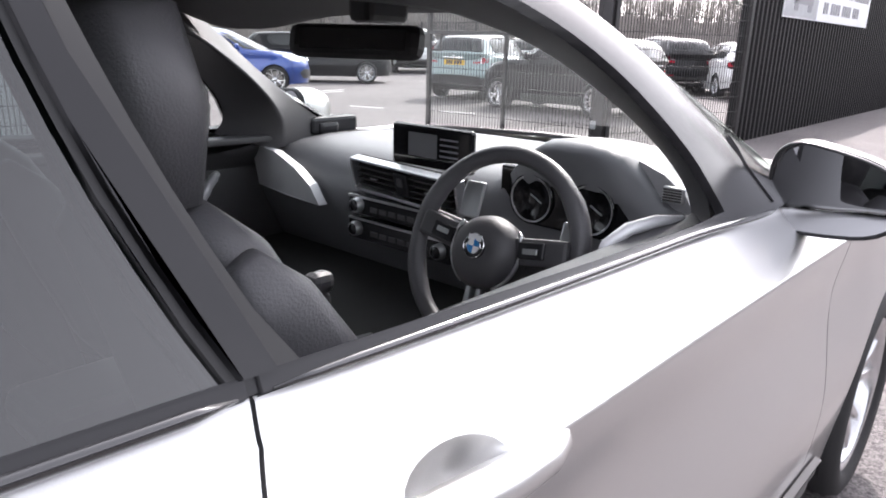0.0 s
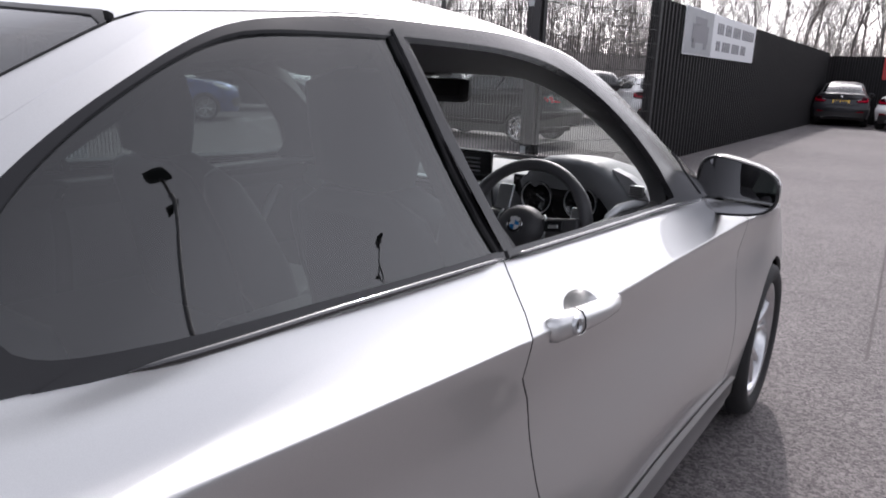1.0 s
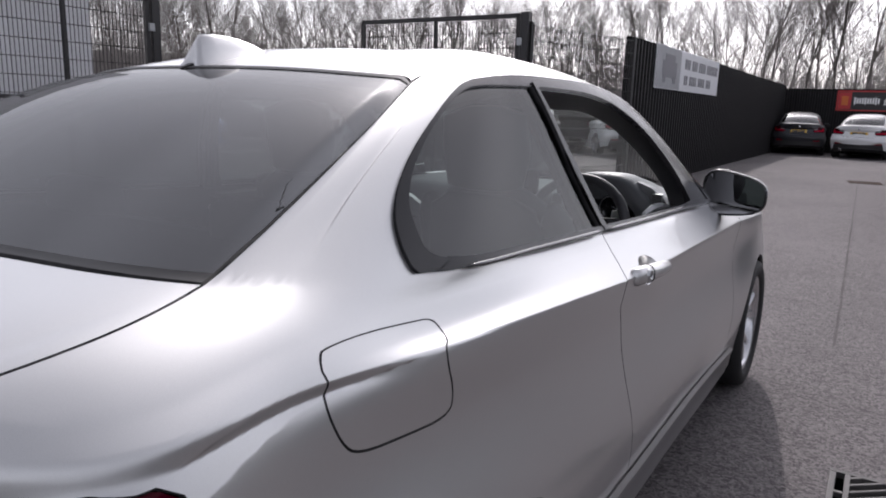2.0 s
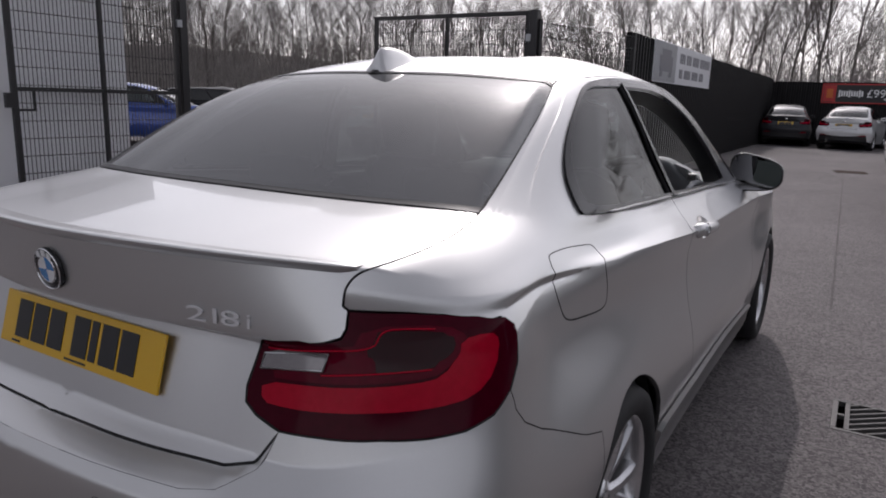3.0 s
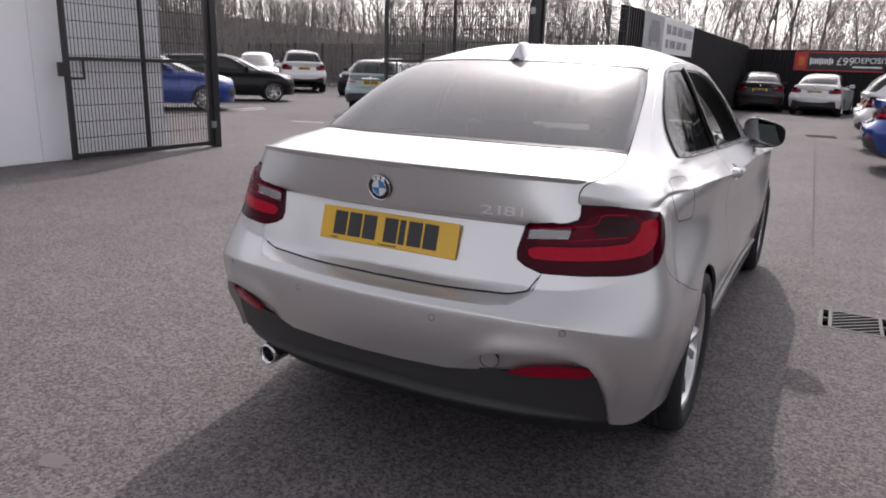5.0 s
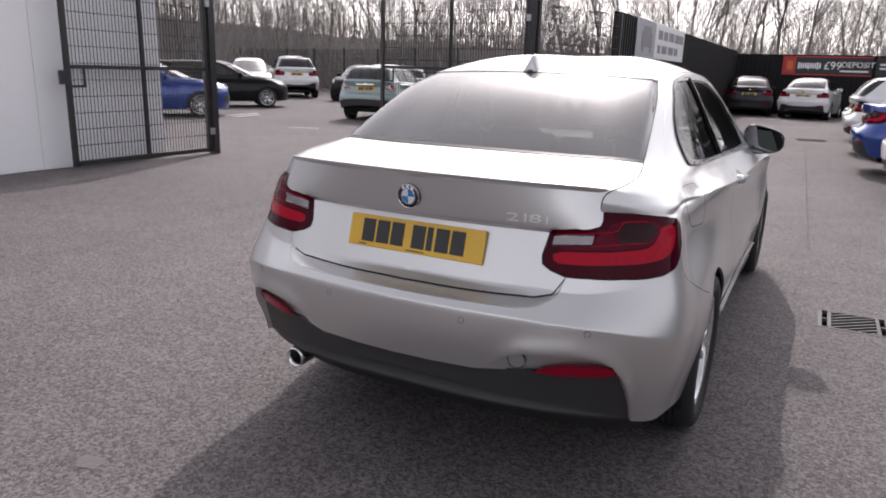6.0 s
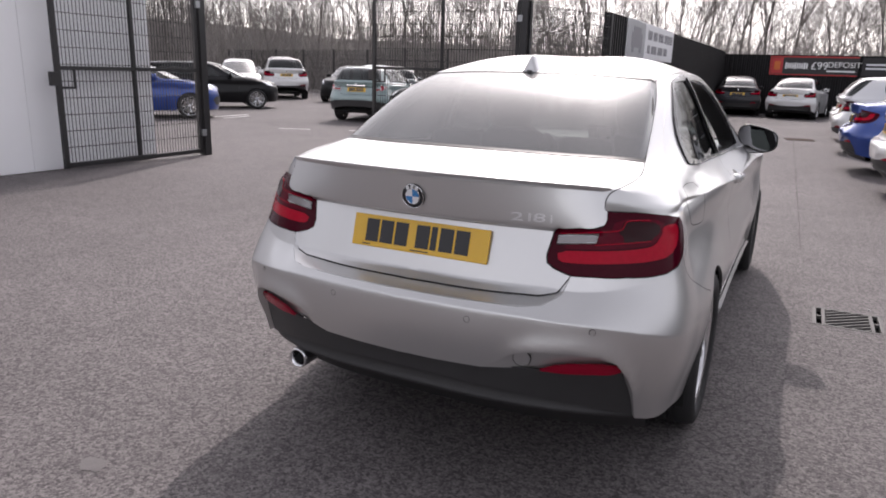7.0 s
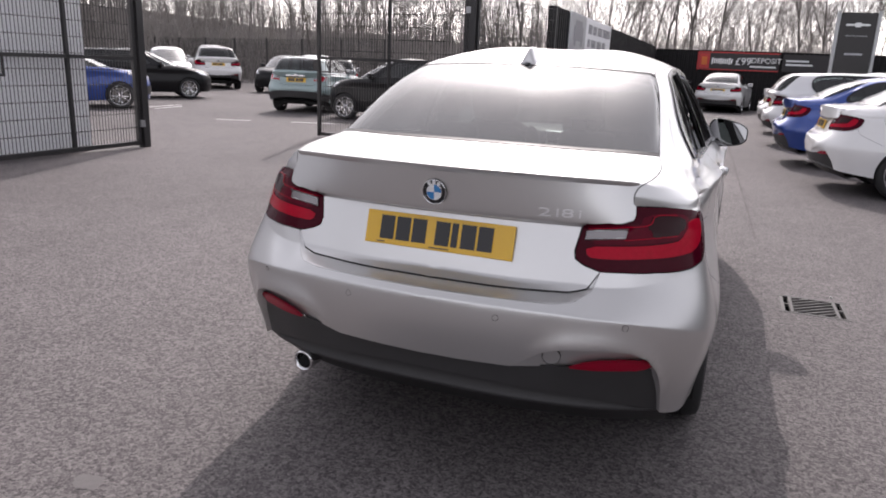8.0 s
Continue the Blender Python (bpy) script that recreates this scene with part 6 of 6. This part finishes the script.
def totem():
    t = thing("totem_sign", (4.30, 24, 0), 0, "tall black dealer totem sign on grey posts", "sign")
    part("post", boxes((-.56, .0, 1.75, .10, .12, 3.5), bevel=.01), STEEL_GREY, t)
    part("post", boxes((.56, .0, 1.75, .10, .12, 3.5), bevel=.01), STEEL_GREY, t)
    part("board", boxes((0, 0, 2.2, 1.0, .16, 2.5), bevel=.01), BLACK_METAL, t)
    v, f = lathe([(.0005, 0), (.09, 0), (.10, .01)], 24, 'y')
    part("emblem", boxes((-.2, -.085, 3.08, .26, .01, .06), (.2, -.085, 3.08, .26, .01, .06), (0, -.09, 3.08, .16, .012, .14), bevel=.004), SATIN, t)
    part("text_bar", boxes((0, -.085, 2.2, .5, .005, .06)), SIGN_GREY, t)
    part("text_bar", boxes((0, -.085, 2.75, .6, .005, .02)), SIGN_GREY, t)


totem()


def lamp_post(x, y, high, rz):
    """A tapered column with two flood heads on a cross-arm."""
    p = thing("street_lamp", (x, y, 0), rz, "grey lamp column with twin flood heads", "street lamp", "lamp columns of the yard")
    put_mesh("column", mesh_of("column", *tube([(0, 0, 0), (0, 0, 1.2), (0, 0, 1.21), (0, 0, high)], [.075, .075, .055, .035], 14), STEEL_GREY, True), p)
    put_mesh("cross_arm", mesh_of("cross_arm", *tube([(-.45, 0, high), (.45, 0, high)], .02, 8), STEEL_GREY, True), p)
    for s in (-1, 1):
        part("flood_head", boxes((s * .50, 0, high + .04, .30, .24, .08), m=pose(0, 0, 0), bevel=.02), BLACK_METAL, p)
    part("camera_box", boxes((.12, 0, high * .45, .16, .07, .07), bevel=.02), STEEL_GREY, p)


lamp_post(5.6, 4.7, 5.8, 30)
lamp_post(17.0, 21.6, 10.0, 20)


# ---- the other parked cars ----
def variant(base, **levels):
    """A body with some level points moved: level -> {station: point}."""
    L = [list(l) for l in base["L"]]
    for k, pts in levels.items():
        for i, p in pts.items():
            L[int(k[1:])][i] = p
    return dict(L=L, C=[list(c) for c in base["C"]])


def scaled(base, sx, sy, sz, z0=0.0):
    return dict(L=[[(x * sx, y * sy, z0 + z * sz) for x, y, z in l] for l in base["L"]], C=base["C"])


HATCH = variant(COUPE,
    l5={9: (.765, .62, 1.01), 10: (.745, .30, 1.01), 11: (.66, .10, 1.02), 12: (.37, .02, 1.03), 13: (0, .0, 1.03)},
    l6={8: (.738, .95, 1.05), 9: (.735, .64, 1.06), 10: (.715, .36, 1.065), 11: (.64, .15, 1.07), 12: (.36, .07, 1.08), 13: (0, .05, 1.08)},
    l7={6: (.59, 1.6, 1.40), 7: (.59, 1.25, 1.40), 8: (.585, .95, 1.39), 9: (.575, .70, 1.375), 10: (.56, .52, 1.365), 11: (.53, .42, 1.365), 12: (.30, .37, 1.38), 13: (0, .35, 1.385)},
    l8={6: (.40, 1.6, 1.43), 7: (.40, 1.3, 1.43), 8: (.40, 1.1, 1.425), 9: (.39, .9, 1.42), 10: (.36, .78, 1.415), 11: (.33, .72, 1.415), 12: (.18, .68, 1.42), 13: (0, .66, 1.42)},
    l9={6: (0, 1.7, 1.445), 7: (0, 1.5, 1.445), 8: (0, 1.35, 1.44), 9: (0, 1.25, 1.44), 10: (0, 1.18, 1.435), 11: (0, 1.14, 1.435), 12: (0, 1.11, 1.435), 13: (0, 1.1, 1.435)})
SUV = scaled(HATCH, 1.12, 1.0, 1.2)
SMALL = scaled(HATCH, .95, .82, 1.0)


def rear_dressing(car, spec, plate=True):
    """Plate and badge on the tail of a parked car."""
    lo = Loft(spec)
    p = lo.at(13, 2.6)[0]
    if plate:
        number_plate(car, pose(0, p[1] - .012, p[2], -8, 0, 0) @ BACK)
    q = lo.at(13, 4.5)[0]
    v, f = lathe([(.0005, .004), (.04, .004), (.042, -.004)], 20, 'y')
    put_mesh("badge", mesh_of("badge", v, f, CHROME, True), car, "", pose(0, q[1] - .004, q[2]) @ BACK)


def far_trim(car, spec, paint_mat, handles=1):
    """Door mirrors and door handles of a parked car."""
    lo = Loft(spec)
    p = lo.at(4.2, 6.0)[0]
    for s in (1, -1):
        bm = bmesh.new()
        box(bm, p[0] + .085, p[1] - .02, p[2] + .055, .19, .10, .125, bevel=.035)
        box(bm, p[0] - .01, p[1], p[2] + .005, .08, .07, .03, bevel=.008)
        if s < 0:
            bmesh.ops.transform(bm, matrix=Matrix.Diagonal((-1, 1, 1, 1)), verts=bm.verts)
            bmesh.ops.reverse_faces(bm, faces=bm.faces)
        mir = part("door_mirror", bm, paint_mat, car, smooth=True)
        bm = boxes((s * (p[0] + .085), p[1] - .074, p[2] + .055, .15, .006, .09), bevel=.002)
        part("mirror_glass", bm, MIRROR_GLASS, mir)
        for w in (5.85, 7.3)[:handles]:
            q = lo.at(w, 3.15)[0]
            part("door_handle", boxes((s * (q[0] + .012), q[1], q[2], .026, .19, .028), bevel=.009), paint_mat, car)


def far_front(car, spec):
    """Twin grille openings and the lower intake on a parked car's nose."""
    lo = Loft(spec)
    for s in (1, -1):
        g = shell("grille", lo, [(.12, 2.3), (.12, 3.5), (.5, 3.6), (.62, 3.2), (.5, 2.3)], BLACK_TRIM, car, side=s, gap=0, depth=.01, lift=.006, dw=.25, dv=.3)
        ring = [(.12, 2.3), (.12, 3.5), (.5, 3.6), (.62, 3.2), (.5, 2.3)]
        pts = lo.at(np.array([q[0] for q in ring]), np.array([q[1] for q in ring])) + lo.normal(np.array([q[0] for q in ring]), np.array([q[1] for q in ring])) * .01
        put_mesh("grille_rim", mesh_of("grille_rim", *tube([(x * s, y, z) for x, y, z in pts], .009, 6, True), CHROME, True), g, "chrome rim")
    shell("lower_intake", lo, [(0, .4), (1.3, .45), (1.6, .9), (1.2, 1.25), (0, 1.25)], BLACK_PLASTIC, car, centre=True, gap=0, depth=.01, lift=.006, dw=.25, dv=.3)


def dark_skirts(car, spec):
    """Black plastic along the sills and under the tail of a small car."""
    lo = Loft(spec)
    for s in (1, -1):
        shell("sill_cladding", lo, [(4.2, 0), (4.2, .5), (6.9, .5), (6.9, 0)], BLACK_PLASTIC, car, side=s, gap=0, lift=.012, dw=.25, dv=.25)
    shell("tail_cladding", lo, [(9.2, 0), (9.2, .62), (10.5, .62), (11.5, .6), (13, .6), (13, 0)], BLACK_PLASTIC, car, centre=True, gap=0, lift=.012, dw=.25, dv=.25)


def oval_lamps(car, spec, paint_mat):
    """Upright rear lamps in bright rings, and a bright grip across the hatch."""
    lo = Loft(spec)
    for s in (1, -1):
        shell("corner_panel", lo, LIGHT, paint_mat, car, side=s, gap=0, depth=0, lift=.003, dw=.2, dv=.3)
        ring = [(10.62 + .30 * math.cos(a), 3.35 + 1.05 * math.sin(a)) for a in [2 * math.pi * i / 24 for i in range(24)]]
        lamp = shell("oval_lamp", lo, ring, LAMP_RED, car, "red upright lamp", side=s, gap=0, depth=.01, lift=.014, dw=.2, dv=.3)
        pts = lo.at(np.array([q[0] for q in ring]), np.array([q[1] for q in ring])) + lo.normal(np.array([q[0] for q in ring]), np.array([q[1] for q in ring])) * .012
        put_mesh("lamp_ring", mesh_of("lamp_ring", *tube([(x * s, y, z) for x, y, z in pts], .012, 6, True), CHROME, True), lamp, "chrome ring")
    q = lo.at(13, 4.2)[0]
    part("hatch_grip", boxes((0, q[1] - .02, q[2], .52, .03, .035), bevel=.01), CHROME, car, "chrome grip")


ROW = "cars parked along the lane"
YARD = "cars parked in the yard"
c, _ = coupe("coupe_car", WHITE_PAINT, (1.92, 8.5, 0), -88, "white two-door coupe parked tail to the lane", False, group=ROW, wheels=WHEEL_FAR)
far_trim(c, COUPE, WHITE_PAINT, 1)
rear_dressing(c, COUPE)
apron(c)
c, _ = coupe("coupe_car", BLUE_PAINT, (1.64, 11.3, 0), -90, "bright blue coupe parked tail to the lane", False, group=ROW, wheels=WHEEL_FAR)
far_trim(c, COUPE, BLUE_PAINT, 1)
rear_dressing(c, COUPE)
apron(c)
c, _ = coupe("estate_car", WHITE_PAINT, (1.58, 14.7, 0), -90, "white hatchback with dark glass parked beside a blue coupe", False, spec=scaled(HATCH, 1, 1.03, 1.06), group=ROW, wheels=WHEEL_FAR, sy=1.03, sw=1.03)
far_trim(c, scaled(HATCH, 1, 1.03, 1.06), WHITE_PAINT, 2)
far_front(c, scaled(HATCH, 1, 1.03, 1.06))
rear_dressing(c, HATCH)
c, _ = coupe("saloon_car", WHITE_PAINT, (1.62, 18.2, 0), -90, "white saloon parked tail to the lane", False, group=ROW, wheels=WHEEL_FAR)
far_trim(c, COUPE, WHITE_PAINT, 2)
apron(c)
rear_dressing(c, COUPE)
c, _ = coupe("saloon_car", WHITE_PAINT, (1.75, 21.5, 0), -90, "white saloon parked near the far wall", False, group=ROW, wheels=WHEEL_FAR)
far_trim(c, COUPE, WHITE_PAINT, 2)
apron(c)
c, _ = coupe("saloon_car", GREY_PAINT, (-1.45, 28.0, 0), 4, "dark grey saloon parked facing the far wall", False, spec=scaled(COUPE, 1, .92, 1.02), group=ROW, wheels=WHEEL_FAR, sy=.92)
far_trim(c, scaled(COUPE, 1, .92, 1.02), GREY_PAINT, 2)
apron(c)
rear_dressing(c, COUPE)
c, _ = coupe("saloon_car", WHITE_PAINT, (.42, 27.2, 0), -8, "white saloon parked facing the far wall", False, spec=scaled(COUPE, 1, .88, 1.02), group=ROW, wheels=WHEEL_FAR, sy=.88)
far_trim(c, scaled(COUPE, 1, .88, 1.02), WHITE_PAINT, 2)
apron(c)
rear_dressing(c, COUPE)
c, _ = coupe("hatchback_car", BLUE_PAINT, (-15.95, 9.05, 0), -40, "bright blue hatchback parked behind the open gate", False, spec=HATCH, group=YARD, wheels=WHEEL_FAR)
far_trim(c, HATCH, BLUE_PAINT, 2)
far_front(c, HATCH)
c, _ = coupe("hatchback_car", BLACK_PAINT, (-17.9, 13.7, 0), -40, "black hatchback parked nose to the drive", False, spec=HATCH, group=YARD, wheels=WHEEL_FAR)
far_trim(c, HATCH, BLACK_PAINT, 2)
far_front(c, HATCH)
c, _ = coupe("hatchback_car", WHITE_PAINT, (-21.5, 22.2, 0), -137, "white hatchback facing the drive", False, spec=scaled(HATCH, 1, 1, 1.1), group=YARD, wheels=WHEEL_FAR)
far_trim(c, scaled(HATCH, 1, 1, 1.1), WHITE_PAINT, 2)
far_front(c, scaled(HATCH, 1, 1, 1.1))
c, _ = coupe("people_carrier", WHITE_PAINT, (-22.5, 11.8, 0), -40, "tall white car behind a blue hatchback", False, spec=scaled(HATCH, 1.02, 1.02, 1.3), group=YARD, wheels=WHEEL_FAR)
far_trim(c, scaled(HATCH, 1.02, 1.02, 1.3), WHITE_PAINT, 2)
far_front(c, scaled(HATCH, 1.02, 1.02, 1.3))
c, _ = coupe("suv_car", WHITE_PAINT, (-18.75, 22.1, 0), 46, "white sport utility car seen from behind", False, spec=SUV, group=YARD, wheels=WHEEL_FAR, sx=1.12, sw=1.1)
far_trim(c, SUV, WHITE_PAINT, 2)
far_front(c, SUV)
rear_dressing(c, SUV)
c, _ = coupe("hatchback_car", GREY_PAINT, (-14.2, 22.0, 0), 14, "dark grey hatchback parked beyond a white car", False, spec=HATCH, group=YARD, wheels=WHEEL_FAR)
far_trim(c, HATCH, GREY_PAINT, 2)
far_front(c, HATCH)
c, _ = coupe("small_hatchback", BLACK_PAINT, (-16.9, 25.2, 0), 196, "black small hatchback facing the drive", False, spec=SMALL, group=YARD, wheels=WHEEL_FAR, sy=.82, sx=.95, sw=.97)
far_trim(c, SMALL, BLACK_PAINT, 1)
c, _ = coupe("small_hatchback", AQUA_PAINT, (-9.48, 13.63, 0), 12, "pale aqua small hatchback parked behind the mesh gate", False, spec=SMALL, group=YARD, wheels=WHEEL_FAR, sy=.82, sx=.95, sw=.97)
far_trim(c, SMALL, AQUA_PAINT, 1)
dark_skirts(c, SMALL)
oval_lamps(c, SMALL, AQUA_PAINT)
rear_dressing(c, SMALL)
c, _ = coupe("small_hatchback", BLACK_PAINT, (-4.67, 13.8, 0), 91, "black small hatchback parked behind the mesh gate", False, spec=SMALL, group=YARD, wheels=WHEEL_FAR, sy=.82, sx=.95, sw=.97)
far_trim(c, SMALL, BLACK_PAINT, 1)
dark_skirts(c, SMALL)
oval_lamps(c, SMALL, BLACK_PAINT)
c, _ = coupe("estate_car", BLACK_PAINT, (-7.0, 20.9, 0), 50, "black estate car parked behind the mesh fence", False, spec=scaled(HATCH, 1, 1.05, 1.08), group=YARD, wheels=WHEEL_FAR, sy=1.05)
far_trim(c, scaled(HATCH, 1, 1.05, 1.08), BLACK_PAINT, 2)
far_front(c, scaled(HATCH, 1, 1.05, 1.08))
c, _ = coupe("hatchback_car", WHITE_PAINT, (-5.0, 20.6, 0), 40, "white hatchback parked behind the mesh fence", False, spec=HATCH, group=YARD, wheels=WHEEL_FAR)
far_trim(c, HATCH, WHITE_PAINT, 2)
far_front(c, HATCH)
c, _ = coupe("hatchback_car", WHITE_PAINT, (-11.5, 19.0, 0), 30, "white hatchback parked beyond a pale aqua car", False, spec=HATCH, group=YARD, wheels=WHEEL_FAR)
far_trim(c, HATCH, WHITE_PAINT, 2)
far_front(c, HATCH)


# ---- bare winter wood ----
def prism(vs, fs, a, b, ra, rb, n=3):
    d = (b - a)
    d = d / (np.linalg.norm(d) + 1e-9)
    s = np.cross(d, (.31, .22, .92))
    s = s / (np.linalg.norm(s) + 1e-9)
    u = np.cross(s, d)
    k = len(vs)
    for p, r in ((a, ra), (b, rb)):
        for j in range(n):
            t = 2 * math.pi * j / n
            vs.append(p + (s * math.cos(t) + u * math.sin(t)) * r)
    for j in range(n):
        fs.append((k + j, k + (j + 1) % n, k + n + (j + 1) % n, k + n + j))


def bare_tree(seed, high, spread):
    """Trunk with limbs, and a crown of fine twigs, as two meshes."""
    rnd = random.Random(seed)
    tv, tf, cv, cf = [], [], [], []

    def grow(p, d, length, r, depth):
        steps = (4, 4, 3, 2, 1)[depth]
        for i in range(steps):
            d = d + np.array([rnd.gauss(0, .10), rnd.gauss(0, .10), rnd.gauss(.03, .06)])
            d = d / np.linalg.norm(d)
            q = p + d * length / steps
            r2 = r * (.86 if depth else .88)
            if depth < 2:
                prism(tv, tf, p, q, r, r2, 5 if depth < 1 else 4)
            else:
                prism(cv, cf, p, q, r, r2, 3)
            p, r = q, r2
            if depth < 4 and (depth or i >= 1):
                for _ in range((3, 2, 2, 1)[depth]):
                    a = rnd.uniform(0, 2 * math.pi)
                    lean = rnd.uniform(.45, .95) * spread
                    side = np.array([math.cos(a), math.sin(a), 0])
                    e = d * math.cos(lean) + side * math.sin(lean)
                    e[2] = e[2] + .15
                    e = e / np.linalg.norm(e)
                    grow(p, e, length * rnd.uniform(.42, .62), max(.0055, r * rnd.uniform(.42, .58)), depth + 1)

    grow(np.array([0.0, 0, -.1]), np.array([rnd.gauss(0, .05), rnd.gauss(0, .05), 1.0]), high * .78, high * .008 + .015, 0)
    return mesh_of("trunk", tv, tf, BARK), mesh_of("crown", cv, cf, TWIG)


def bank_height(x, y):
    """The dark bank under the wood: tall beyond the yard, low behind the far wall."""
    d, a = math.hypot(x, y), math.degrees(math.atan2(x, y))
    top = float(np.interp(a, [-80, -62, -40, -26, -12, 10], [5.4, 5.2, 4.7, 3.7, 2.9, 2.7]))
    return top * (1 - math.exp(-max(0, d - 44) / 7.0)) + .7 * noise.noise((x * .09, y * .09, 3.1)) * min(1, max(0, d - 44) / 8)


KINDS = [bare_tree(11 + i, h, s) for i, (h, s) in enumerate(((9.5, .75), (8.0, .9), (10.5, .65), (7.0, 1.0), (9.0, .85), (6.0, 1.05)))]
rt = random.Random(5)
first = {}
spots = []
for i in range(165):
    a = radians(-72 + 86 * (i + rt.uniform(-.4, .4)) / 165)
    r = rt.choice((46, 49, 53, 58, 64, 70)) + rt.uniform(-2.5, 2.5)
    spots.append((r * math.sin(a), r * math.cos(a)))
for x, y in spots:
    if x > -3.5 and y < 36:
        continue
    k = rt.randrange(len(KINDS))
    s = rt.uniform(.70, 1.02) * (1 - bank_height(x, y) / 16)
    m = pose(x, y, max(0, bank_height(x, y)) - .15, rt.uniform(-3, 3), rt.uniform(-3, 3), rt.uniform(0, 360)) @ Matrix.Scale(s, 4)
    if k not in first:
        t = thing("bare_tree", (0, 0, 0), 0, "leafless winter tree with grey-brown twigs", "tree", "bare trees behind the yard")
        put_mesh("trunk", KINDS[k][0], t)
        put_mesh("crown", KINDS[k][1], t)
        t.matrix_basis = m
        first[k] = t
    else:
        t = copy_thing(first[k], Matrix.Identity(4))
        t.matrix_basis = m


def thicket():
    """Brambles and thin stems along the edge of the wood, on a low bank."""
    r = random.Random(9)
    vs, fs = [], []
    for i in range(6500):
        a = radians(-74 + 84 * r.random())
        d = r.uniform(40, 66)
        x, y = d * math.sin(a), d * math.cos(a)
        if x > -4 and y < 35:
            continue
        h = (r.uniform(1.6, 5.6) if i % 3 else r.uniform(1.0, 3.0)) * (.80 if x > -28 else .85)
        p = np.array([x, y, bank_height(x, y) - .1])
        dr = np.array([r.gauss(0, .16), r.gauss(0, .16), 1.0])
        for k in range(4):
            q = p + dr / np.linalg.norm(dr) * h / 4
            prism(vs, fs, p, q, .024 * (1 - k * .2), .024 * (.8 - k * .2))
            for _ in range(3):
                e = dr + np.array([r.gauss(0, .7), r.gauss(0, .7), r.uniform(-.1, .5)])
                prism(vs, fs, q, q + e / np.linalg.norm(e) * h * r.uniform(.14, .30), .009, .003)
            dr = dr + np.array([r.gauss(0, .2), r.gauss(0, .2), 0])
            p = q
    ob = put_mesh("undergrowth", mesh_of("undergrowth", vs, fs, TWIG))
    tagged(ob, "tangled leafless undergrowth at the wood's edge", "undergrowth", kind="stuff")
    # the bank they stand on
    vs, fs = [], []
    na, nr = 150, 20
    for i in range(na + 1):
        a = radians(-80 + 130 * i / na)
        for j in range(nr + 1):
            d = 44 + 40 * j / nr
            x, y = d * math.sin(a), d * math.cos(a)
            vs.append((x, y, -.05 + max(0, bank_height(x, y))))
    for i in range(na):
        for j in range(nr):
            k = i * (nr + 1) + j
            fs.append((k, k + nr + 1, k + nr + 2, k + 1))
    ob = put_mesh("bank", mesh_of("bank", vs, fs, BRUSH, True))
    tagged(ob, "dark bramble-covered bank behind the yard", "bank", kind="structure")


thicket()
